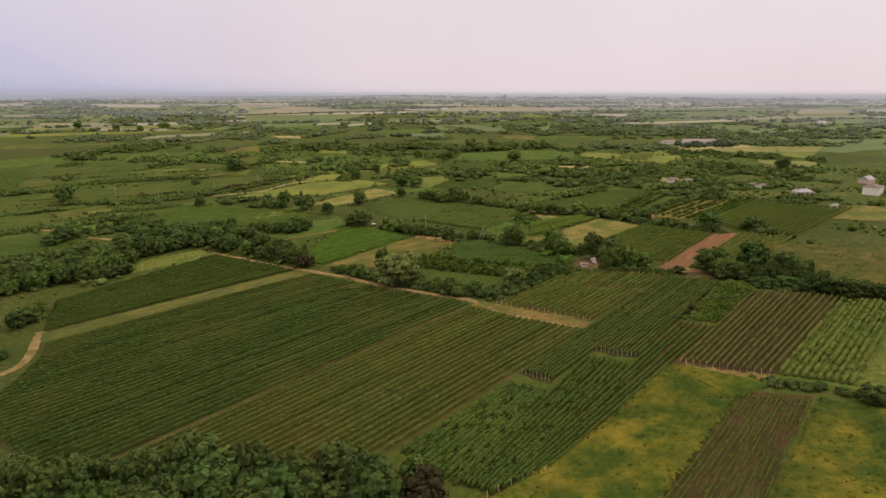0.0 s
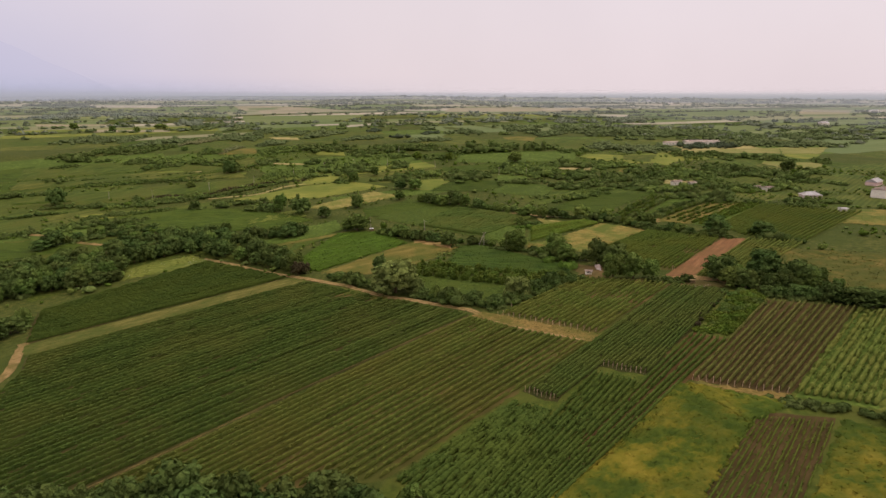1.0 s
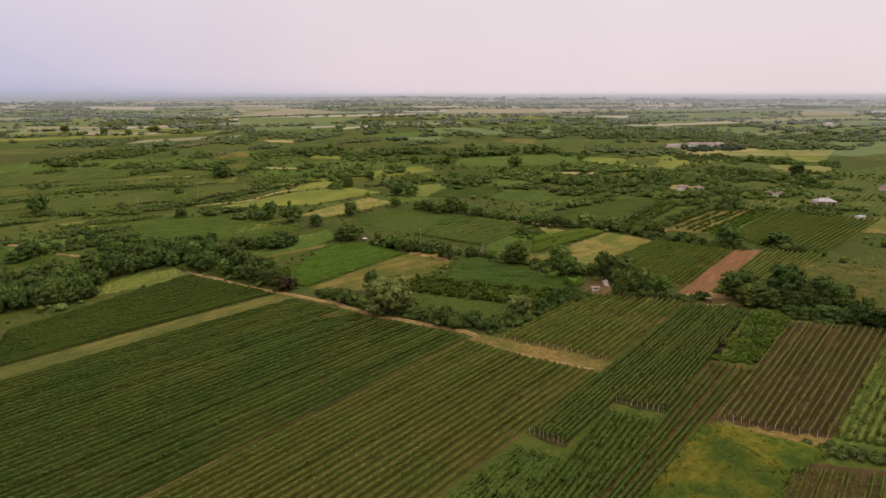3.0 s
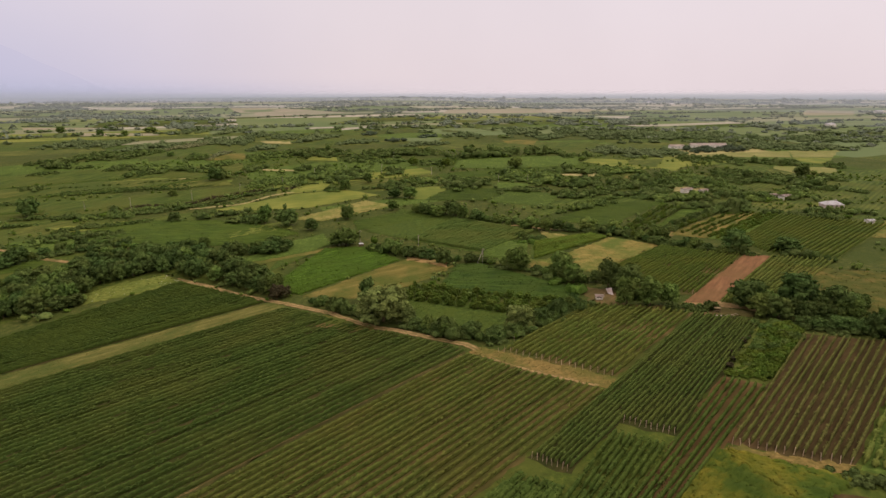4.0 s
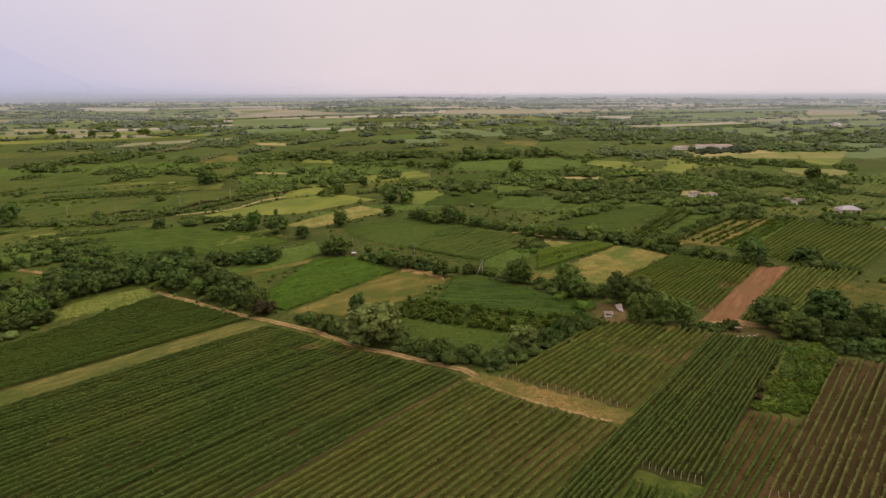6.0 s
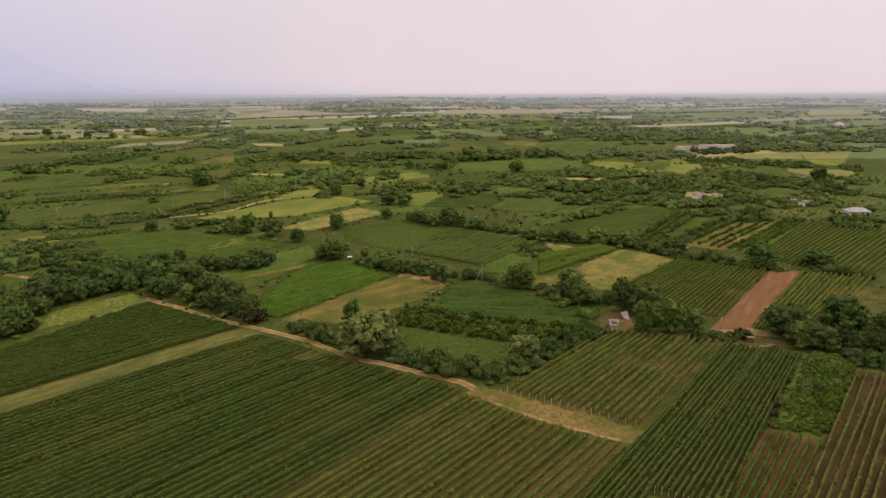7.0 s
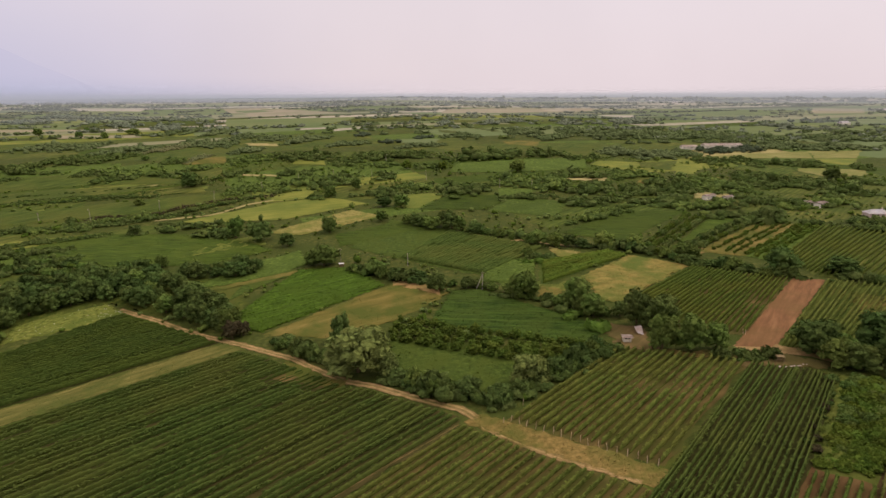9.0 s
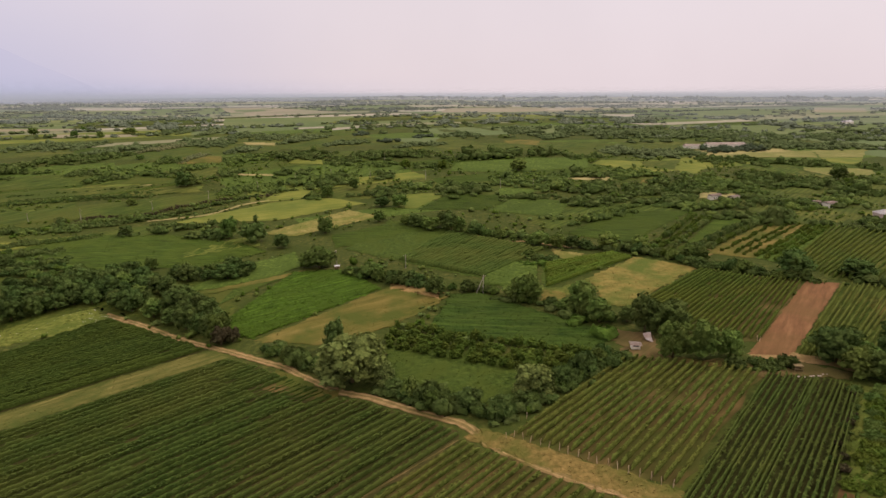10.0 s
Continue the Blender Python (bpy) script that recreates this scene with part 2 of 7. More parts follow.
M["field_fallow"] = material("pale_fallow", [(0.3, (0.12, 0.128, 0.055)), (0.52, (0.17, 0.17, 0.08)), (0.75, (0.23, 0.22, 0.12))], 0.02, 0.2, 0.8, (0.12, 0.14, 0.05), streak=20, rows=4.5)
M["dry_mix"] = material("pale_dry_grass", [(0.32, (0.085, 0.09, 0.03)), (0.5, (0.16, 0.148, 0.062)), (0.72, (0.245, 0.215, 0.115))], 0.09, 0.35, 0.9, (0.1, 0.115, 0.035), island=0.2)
# middle-distance leaf tones, lightened and greyed to paint in haze
M["mid_leaf_hazed"] = material("distant_hedge_woods_hazed", [(0.3, (0.0756, 0.1015, 0.0378)), (0.55, (0.1134, 0.145, 0.056)), (0.75, (0.162, 0.1958, 0.0798))], 0.02, 0.5, 0.7, (0.1418, 0.1668, 0.07), island=0.12, bump=0.35, bump_scale=0.4, translucent=0.15)
M["mid_olive_hazed"] = material("distant_olive_woods_hazed", [(0.3, (0.0988, 0.1161, 0.0468)), (0.55, (0.1365, 0.1553, 0.065)), (0.75, (0.182, 0.1958, 0.0884))], 0.02, 0.5, 0.7, (0.182, 0.1688, 0.078), island=0.12, bump=0.35, bump_scale=0.4, translucent=0.15)
M["mid_grey_hazed"] = material("distant_grey_woods_hazed", [(0.3, (0.126, 0.15, 0.093)), (0.55, (0.168, 0.195, 0.1275)), (0.75, (0.217, 0.243, 0.165))], 0.015, 0.4, 0.7, (0.182, 0.195, 0.1275), island=0.12, bump=0.35, bump_scale=0.4, translucent=0.15)
M["mid_dark_hazed"] = material("distant_dark_woods_hazed", [(0.3, (0.0483, 0.065, 0.0351)), (0.55, (0.069, 0.09125, 0.0494)), (0.75, (0.09775, 0.125, 0.0676))], 0.02, 0.5, 0.6, (0.08625, 0.1, 0.0585), island=0.12, bump=0.35, bump_scale=0.4, translucent=0.15)
M["hedge_bright"] = material("bright_hedge_tree_leaves", [(0.3, (0.017, 0.035, 0.007)), (0.5, (0.029, 0.056, 0.011)), (0.72, (0.048, 0.082, 0.018))], 0.09, 0.35, 0.9, (0.03, 0.05, 0.012), island=0.12, bump=1.0, bump_scale=1.6, translucent=0.15)
M["reddish_soil"] = material("reddish_vineyard_soil", [(0.3, (0.055, 0.034, 0.02)), (0.52, (0.09, 0.054, 0.032)), (0.75, (0.135, 0.085, 0.052))], 0.06, 0.5, 0.6, (0.05, 0.048, 0.02), streak=44)
M["dry_tilth"] = material("dry_reddish_tilth", [(0.38, (0.05, 0.046, 0.02)), (0.5, (0.09, 0.068, 0.034)), (0.66, (0.17, 0.115, 0.062))], 0.14, 0.35, 0.9, (0.05, 0.056, 0.02), streak=40)
M["rut"] = material("worn_pale_earth", [(0.3, (0.22, 0.155, 0.092)), (0.55, (0.32, 0.235, 0.15)), (0.75, (0.39, 0.3, 0.2))], 0.12, 0.6, 0.8, (0.18, 0.135, 0.075))
M["tilth"] = material("half_weedy_tilth", [(0.3, (0.046, 0.0418, 0.0176)), (0.5, (0.0759, 0.0605, 0.0286)), (0.7, (0.132, 0.0935, 0.0495))], 0.05, 0.5, 0.9, (0.0529, 0.0638, 0.0198), streak=41)
M["inner_grass"] = material("shaded_meadow_grass", [(0.3, (0.018, 0.0323, 0.00749)), (0.5, (0.0406, 0.0664, 0.016)), (0.72, (0.08, 0.115, 0.03))], 0.1, 0.6, 0.9, (0.0484, 0.0704, 0.016), island=0.15, bump=0.8)
M["olive_soil"] = material("weedy_vineyard_soil", [(0.3, (0.0259, 0.0293, 0.0115)), (0.5, (0.0454, 0.0425, 0.0187)), (0.7, (0.0745, 0.0587, 0.0317))], 0.04, 0.5, 0.8, (0.0324, 0.0425, 0.013), streak=44)
M["pink_wall"] = material("pink_rendered_wall", [(0.3, (0.62, 0.42, 0.38)), (0.6, (0.74, 0.52, 0.48)), (0.8, (0.8, 0.62, 0.58))], 0.3, 1.5, 0.4, (0.58, 0.42, 0.36), bump=0.1)
M["rough_mix"] = material("rough_dry_scrub", [(0.32, (0.03, 0.04, 0.012)), (0.48, (0.06, 0.066, 0.018)), (0.62, (0.11, 0.09, 0.035))], 0.05, 0.15, 0.8, (0.05, 0.06, 0.018), island=0.3)
M["hedge_leaf"] = material("hedge_tree_leaves", [(0.3, (0.0134, 0.0231, 0.00816)), (0.5, (0.0231, 0.0384, 0.012)), (0.72, (0.0422, 0.0614, 0.0192))], 0.09, 0.35, 0.9, (0.0365, 0.0499, 0.0192), island=0.12, bump=1.0, bump_scale=1.6, translucent=0.15)
M["hedge_olive"] = material("olive_hedge_tree_leaves", [(0.3, (0.0251, 0.0403, 0.0125)), (0.5, (0.0414, 0.0628, 0.0187)), (0.72, (0.0704, 0.0954, 0.0301))], 0.09, 0.35, 0.9, (0.0251, 0.0414, 0.0151), island=0.12, bump=1.0, bump_scale=1.6, translucent=0.15)
M["maize"] = material("maize_crop", [(0.3, (0.0126, 0.0261, 0.00655)), (0.5, (0.0275, 0.0537, 0.0117)), (0.72, (0.0594, 0.1, 0.0227))], 0.06, 0.45, 0.8, (0.0375, 0.0612, 0.0143), streak=165, bump=0.8, rows=2.4, island=0.12)
M["vine_mid"] = material("mid_green_vine_leaves", [(0.3, (0.0576, 0.0839, 0.0245)), (0.55, (0.0942, 0.125, 0.0361)), (0.75, (0.15, 0.179, 0.0578))], 0.035, 0.9, 0.7, (0.113, 0.119, 0.0376), island=0.3, objvar=0.03, bump=0.3, translucent=0.15)
M["vine_deep"] = material("deep_green_vine_leaves", [(0.3, (0.0358, 0.0629, 0.0193)), (0.55, (0.0601, 0.096, 0.0284)), (0.75, (0.0998, 0.141, 0.0478))], 0.03, 0.9, 0.8, (0.0832, 0.104, 0.0329), island=0.3, objvar=0.03, bump=0.3, translucent=0.15)
M["umber_soil"] = material("umber_vineyard_soil", [(0.3, (0.0382, 0.0273, 0.0161)), (0.52, (0.0612, 0.0422, 0.0255)), (0.75, (0.0935, 0.0651, 0.0399))], 0.05, 0.5, 0.6, (0.0391, 0.037, 0.0153), streak=44)
M["vine"] = material("vine_leaves", [(0.3, (0.0391, 0.0644, 0.0161)), (0.55, (0.0644, 0.0978, 0.023)), (0.75, (0.106, 0.149, 0.0391))], 0.035, 0.9, 0.7, (0.0851, 0.103, 0.0242), island=0.3, objvar=0.03, bump=0.3, translucent=0.15)
M["vine_dark"] = material("dark_vine_leaves", [(0.3, (0.031, 0.0548, 0.0154)), (0.55, (0.0512, 0.0822, 0.0224)), (0.75, (0.0869, 0.121, 0.0391))], 0.04, 0.9, 0.6, (0.0667, 0.0948, 0.0238), island=0.3, objvar=0.03, bump=0.3, translucent=0.15)
M["vine_dusty"] = material("dusty_olive_vine_leaves", [(0.3, (0.051, 0.0568, 0.0225)), (0.55, (0.102, 0.106, 0.042)), (0.75, (0.18, 0.17, 0.0825))], 0.04, 0.9, 0.6, (0.09, 0.114, 0.033), island=0.3, objvar=0.03, bump=0.3, translucent=0.12)
M["vine_light"] = material("yellowing_vine_leaves", [(0.3, (0.0657, 0.0955, 0.0275)), (0.55, (0.103, 0.142, 0.0398)), (0.75, (0.164, 0.196, 0.0631))], 0.05, 0.9, 0.6, (0.126, 0.132, 0.0412), island=0.3, objvar=0.03, bump=0.3, translucent=0.15)
M["leaf"] = material("tree_leaves", [(0.3, (0.0194, 0.0361, 0.0103)), (0.55, (0.0317, 0.0541, 0.015)), (0.75, (0.051, 0.0794, 0.0234))], 0.15, 1.2, 0.5, (0.044, 0.0586, 0.0187), island=0.12, objvar=0.25, bump=1.0, bump_scale=1.6, translucent=0.12)
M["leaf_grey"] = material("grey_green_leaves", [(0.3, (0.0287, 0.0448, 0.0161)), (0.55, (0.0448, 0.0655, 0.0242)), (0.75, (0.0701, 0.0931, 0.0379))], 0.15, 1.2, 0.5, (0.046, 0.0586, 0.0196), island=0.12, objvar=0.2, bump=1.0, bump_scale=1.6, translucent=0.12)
M["leaf_dark"] = material("dark_tree_leaves", [(0.3, (0.0155, 0.0276, 0.00938)), (0.55, (0.0243, 0.042, 0.0138)), (0.75, (0.0408, 0.0618, 0.0221))], 0.15, 1.2, 0.4, (0.0331, 0.0442, 0.0149), island=0.12, objvar=0.25, bump=1.0, bump_scale=1.6, translucent=0.12)
M["leaf_bright"] = material("bright_bramble_leaves", [(0.3, (0.0524, 0.0901, 0.0164)), (0.55, (0.0823, 0.14, 0.0273)), (0.75, (0.134, 0.191, 0.0478))], 0.15, 1.0, 0.5, (0.0897, 0.113, 0.0246), island=0.12, objvar=0.2, bump=1.0, bump_scale=1.6, translucent=0.15)
M["leaf_fruit"] = material("fruit_tree_leaves", [(0.3, (0.0495, 0.088, 0.0187)), (0.55, (0.0825, 0.13, 0.0297)), (0.75, (0.127, 0.174, 0.0462))], 0.15, 1.2, 0.4, (0.0748, 0.103, 0.0253), island=0.12, objvar=0.2, bump=1.0, bump_scale=1.6, translucent=0.15)
M["leaf_red"] = material("brownish_tree_twigs_leaves", [(0.3, (0.0336, 0.0315, 0.0231)), (0.55, (0.0546, 0.0462, 0.0336)), (0.75, (0.084, 0.0714, 0.0504))], 0.15, 1.2, 0.5, (0.0462, 0.0546, 0.0273), island=0.12, objvar=0.2, bump=1.0, bump_scale=1.6, translucent=0.12)
M["leaf_weed"] = material("olive_weed_leaves", [(0.3, (0.05, 0.07, 0.014)), (0.55, (0.085, 0.105, 0.02)), (0.75, (0.14, 0.145, 0.032))], 0.15, 1.2, 0.5, (0.12, 0.11, 0.02), island=0.12, objvar=0.2, bump=1.0, bump_scale=1.6, translucent=0.15)
M["bark"] = material("grey_brown_bark", [(0.3, (0.05, 0.04, 0.03)), (0.6, (0.10, 0.08, 0.06)), (0.8, (0.15, 0.12, 0.09))], 0.8, 6, 0.4, (0.06, 0.06, 0.035))
M["post"] = material("weathered_tan_posts", [(0.3, (0.446, 0.323, 0.204)), (0.6, (0.562, 0.416, 0.276)), (0.8, (0.605, 0.469, 0.33))], 0.8, 4, 0.3, (0.36, 0.251, 0.156), objvar=0.12, bump=0.1)
M["pole"] = material("weathered_wooden_pole", [(0.3, (0.28, 0.24, 0.19)), (0.6, (0.38, 0.33, 0.27)), (0.8, (0.46, 0.41, 0.34))], 0.3, 3, 0.4, (0.25, 0.21, 0.17), bump=0.1)
M["white_wall"] = material("limewashed_wall", [(0.3, (0.70, 0.64, 0.53)), (0.6, (0.82, 0.76, 0.65)), (0.8, (0.88, 0.84, 0.76))], 0.3, 1.5, 0.4, (0.6, 0.53, 0.42), bump=0.1)
M["stone_wall"] = material("pinkish_block_wall", [(0.3, (0.46, 0.36, 0.31)), (0.6, (0.60, 0.49, 0.43)), (0.8, (0.70, 0.60, 0.54))], 0.3, 1.5, 0.5, (0.42, 0.34, 0.28), bump=0.2)
M["metal_roof"] = material("pale_sheet_metal_roof", [(0.3, (0.52, 0.48, 0.48)), (0.6, (0.64, 0.60, 0.60)), (0.8, (0.73, 0.69, 0.69))], 0.3, 1.0, 0.4, (0.45, 0.37, 0.32), rough=0.5, bump=0.05, spec=0.3)
M["rust_roof"] = material("rusty_sheet_roof", [(0.3, (0.28, 0.19, 0.15)), (0.6, (0.40, 0.30, 0.25)), (0.8, (0.50, 0.40, 0.35))], 0.4, 1.2, 0.5, (0.46, 0.41, 0.38), rough=0.6, bump=0.1)
M["dark"] = material("dark_opening", [(0.3, (0.012, 0.011, 0.01)), (0.7, (0.03, 0.027, 0.024))], rough=0.7, bump=0.0)
M["wood"] = material("grey_planks", [(0.3, (0.14, 0.105, 0.075)), (0.6, (0.22, 0.175, 0.13)), (0.8, (0.3, 0.25, 0.2))], 0.4, 3, 0.4, (0.12, 0.1, 0.08), bump=0.2)

# ---- mesh helpers ----


def mesh_ob(name, verts, faces, mat, parent=None, smooth=False):
    """A mesh object from arrays; faces: one array of triangles or quads, or a list of such arrays."""
    groups = faces if isinstance(faces, list) else [faces]
    groups = [np.asarray(g, np.int32) for g in groups]
    me = bpy.data.meshes.new(name)
    verts = np.asarray(verts, np.float32)
    me.vertices.add(len(verts))
    me.vertices.foreach_set("co", verts.ravel())
    loops = np.concatenate([g.ravel() for g in groups])
    total = np.concatenate([np.full(len(g), g.shape[1], np.int32) for g in groups])
    me.loops.add(len(loops))
    me.loops.foreach_set("vertex_index", loops)
    me.polygons.add(len(total))
    me.polygons.foreach_set("loop_start", np.r_[0, np.cumsum(total)[:-1]].astype(np.int32))
    me.polygons.foreach_set("loop_total", total)
    if smooth:
        me.polygons.foreach_set("use_smooth", np.ones(len(total), bool))
    me.update(calc_edges=True)
    me.materials.append(M[mat] if isinstance(mat, str) else mat)
    ob = new(name, me)
    if parent:
        ob.parent = parent
    return ob


def part(name, bm, mat, parent, label=""):
    """Links a bmesh as one mesh under a thing or a part."""
    me = bpy.data.meshes.new(name)
    bm.to_mesh(me)
    bm.free()
    me.materials.append(M[mat])
    ob = new(name, me)
    ob.parent = parent
    return tagged(ob, label) if label else ob


def box_bm(x0, x1, y0, y1, z0, z1, bevel=0.0, bm=None):
    bm = bm or bmesh.new()
    made = bmesh.ops.create_cube(bm, size=1)["verts"]
    for v in made:
        v.co = Vector((x0 + (v.co.x + 0.5) * (x1 - x0), y0 + (v.co.y + 0.5) * (y1 - y0), z0 + (v.co.z + 0.5) * (z1 - z0)))
    if bevel:
        bmesh.ops.bevel(bm, geom=list({e for v in made for e in v.link_edges}), offset=bevel, segments=1, affect="EDGES")
    return bm


def grid_faces(nu, nv):
    """Quads of a grid of nu x nv points, v fastest."""
    i, j = np.meshgrid(np.arange(nu - 1), np.arange(nv - 1), indexing="ij")
    a = (i * nv + j).ravel()
    return np.stack([a, a + nv, a + nv + 1, a + 1], 1)


def along(points, s):
    """Places at the fractions s of a line's length."""
    p = np.asarray(points, float)
    d = np.r_[0, np.cumsum(np.hypot(*np.diff(p, axis=0).T))]
    s = np.asarray(s) * d[-1]
    return np.stack([np.interp(s, d, p[:, 0]), np.interp(s, d, p[:, 1])], -1)


level = [0.05]


def lift():
    level[0] += 0.0025
    return level[0]


def ruled(near, far, nu, nv):
    """Points of the sheet between two lines."""
    a, b = along(near, np.linspace(0, 1, nu)), along(far, np.linspace(0, 1, nu))
    v = np.linspace(0, 1, nv)[None, :, None]
    return a[:, None] * (1 - v) + b[:, None] * v


def cells(near, far, size, most=260):
    a, b = np.asarray(near, float), np.asarray(far, float)
    w = max(np.hypot(*np.diff(a, axis=0).T).sum(), np.hypot(*np.diff(b, axis=0).T).sum())
    h = max(np.hypot(*(a[0] - b[0])), np.hypot(*(a[-1] - b[-1])))
    return int(np.clip(w / size, 4, most)) + 1, int(np.clip(h / size, 4, most)) + 1


plots = []


def in_plots(p):
    """Which of the points lie in a plot that is to stay clear of trees."""
    hit = np.zeros(len(p), bool)
    for poly in plots:
        q = np.roll(poly, 1, 0)
        c = np.zeros(len(p), bool)
        for (x1, y1), (x2, y2) in zip(poly, q):
            if y1 != y2:
                c ^= ((y1 > p[:, 1]) != (y2 > p[:, 1])) & (p[:, 0] < (x2 - x1) * (p[:, 1] - y1) / (y2 - y1) + x1)
        hit |= c
    return hit


def field(name, near, far, mat, label, relief=0.0, size=5.0, kind="structure", category="", ragged=0.5, up=0.0, tuft=None):
    """A plot of ground between a near and a far edge, lying on the land; relief: the height of its rough crop."""
    if name != "far_field":
        plots.append(np.array([*near, *far[::-1]], float))
    nu, nv = cells(near, far, size)
    p = ruled(near, far, nu, nv)
    tuft = (1.6 if relief else 0.0) if tuft is None else tuft
    z0 = 0.03 + up if name == "far_field" else lift() + up
    edge = np.zeros((nu, nv), bool)
    edge[[0, -1]] = edge[:, [0, -1]] = True
    p = p + np.where(edge[..., None], rng.normal(0, ragged, p.shape), 0)
    z = gz(p[..., 0], p[..., 1]) + z0
    if relief:
        z = z + np.where(edge, 0, relief * rng.uniform(0.35, 1.0, (nu, nv)))
    v, f = np.dstack([p, z]).reshape(-1, 3), grid_faces(nu, nv)
    if tuft:
        a, b = np.asarray(near, float), np.asarray(far, float)
        poly = np.r_[a, b[::-1]]
        area = abs(np.sum(poly[:, 0] * np.roll(poly[:, 1], -1) - poly[:, 1] * np.roll(poly[:, 0], -1))) / 2
        m = int(min(area * tuft, 30000))
        fu, fv = rng.random(m), rng.random(m)[:, None]
        q = along(near, fu) * (1 - fv) + along(far, fu) * fv
        size_t = min(max(relief, 0.3), 0.5) * rng.uniform(0.5, 1.0, (m, 1))
        q = np.c_[q, gz(q[:, 0], q[:, 1]) + z0 + max(relief, 0.3) * rng.uniform(0.35, 0.8, m)]
        flat = size_t * np.array([0.4, 0.4, 0.16])
        e1, e2 = rng.normal(0, 1, (m, 3)) * flat, rng.normal(0, 1, (m, 3)) * flat
        f = np.r_[f, len(v) + np.arange(4 * m).reshape(-1, 4)]
        v = np.r_[v, np.stack([q - e1 - e2, q + e1 - e2, q + e1 + e2, q - e1 + e2], 1).reshape(-1, 3)]
    ob = mesh_ob(name, v, f, mat)
    return tagged(ob, label, category or name.replace("_", " "), kind=kind)


def ribbon(name, points, width, mat, label, step=3.0, wobble=0.3, shift=0.0):
    """A track that follows a line, or runs beside it."""
    total = np.hypot(*np.diff(np.asarray(points, float), axis=0).T).sum()
    n = int(total / step) + 2
    c = along(points, np.linspace(0, 1, n))
    for _ in range(3):
        c[1:-1] = (c[:-2] + 2 * c[1:-1] + c[2:]) / 4
    t = np.gradient(c, axis=0)
    t /= np.hypot(t[:, 0], t[:, 1])[:, None]
    nrm = np.stack([-t[:, 1], t[:, 0]], 1)
    c = c + nrm * shift
    half = width / 2
    offs = np.linspace(-half, half, 6)
    p = c[:, None] + nrm[:, None] * offs[None, :, None]
    p = p + rng.normal(0, wobble, (n, 1, 1)) * nrm[:, None] * (np.abs(offs) > half * 0.9)[None, :, None]
    # two wheel ruts
    rut = -0.05 * np.exp(-((np.abs(offs) - 0.3 * width) / (0.12 * width)) ** 2)
    z = gz(p[..., 0], p[..., 1]) + lift() + 0.06 + rut[None]
    ob = mesh_ob(name, np.dstack([p, z]).reshape(-1, 3), grid_faces(n, 6), mat, smooth=True)
    return tagged(ob, label, "dirt road", kind="structure")


def vine_row(a, b, height, width, step, mat, parent, tufts=5.0, gaps=0.06, bare=()):
    """One trellised row: a lumpy hedge of leaves with loose shoots."""
    a, b = np.asarray(a), np.asarray(b)
    length = np.hypot(*(b - a))
    n = max(int(length / step), 3)
    t = (b - a) / length
    nrm = np.array([-t[1], t[0]])
    s = np.linspace(0, 1, n)
    c = a + (b - a) * s[:, None] + nrm * np.cumsum(rng.normal(0, 0.02, n))[:, None]
    prof = np.array([(-0.42, 0.12), (-0.5, 0.5), (-0.33, 0.85), (0.05, 1.0), (0.36, 0.82), (0.5, 0.45), (0.4, 0.12)])
    k = len(prof)
    full = np.clip(1 + 0.05 * np.repeat(rng.normal(0, 1, n // 3 + 1), 3)[:n] + rng.normal(0, 0.07, n), 0.4, 1.4)
    full = np.where(np.repeat(rng.random(n // 4 + 1) < gaps, 4)[:n], full * 0.35, full)
    for bx, by, br in bare:  # places where the vines have failed
        full = np.where(np.hypot(c[:, 0] - bx, (c[:, 1] - by) * 1.3) < br * rng.uniform(0.7, 1.15), full * 0.3, full)
    full = full * (1 + 0.16 * np.sin(np.arange(n) * step * 2 * math.pi / 1.3 + rng.uniform(0, 6)))  # vine by vine
    full[0] = full[-1] = 0.2
    o = prof[None, :, 0] * width * full[:, None] * rng.uniform(0.87, 1.13, (n, k))
    h = prof[None, :, 1] * height * np.sqrt(full)[:, None] * rng.uniform(0.92, 1.08, (n, k))
    p = c[:, None] + nrm * o[..., None]
    base = gz(c[:, 0], c[:, 1])[:, None]
    v = np.dstack([p, base + h + 0.1]).reshape(-1, 3)
    f = grid_faces(n, k)
    m = int(length * tufts)
    if m:
        q = a + (b - a) * rng.random((m, 1)) + nrm * rng.normal(0, max(width * 0.32, 0.16), (m, 1))
        qz = gz(q[:, 0], q[:, 1]) + 0.1 + height * rng.uniform(0.5, 1.12, m)
        q = np.c_[q, qz]
        # no shoots where the row has gaps
        q = q[full[np.clip((((q[:, :2] - a) @ t) / length * n).astype(int), 0, n - 1)] > 0.5 * rng.random(m) + 0.2]
        m = len(q)
        e1, e2 = rng.normal(0, 0.12, (m, 3)) * (1, 1, 0.5), rng.normal(0, 0.12, (m, 3)) * (1, 1, 0.5)
        quad = np.stack([q - e1 - e2, q + e1 - e2, q + e1 + e2, q - e1 + e2], 1).reshape(-1, 3)
        f = np.r_[f, len(v) + np.arange(4 * m).reshape(-1, 4)]
        v = np.r_[v, quad]
    return mesh_ob("vine_hedge", v, f, mat, parent)


post_mesh = bpy.data.meshes.new("post")
_bm = box_bm(-0.05, 0.05, -0.05, 0.05, -0.1, 2.0, 0.012)
_bm.to_mesh(post_mesh)
_bm.free()
post_mesh.materials.append(M["post"])


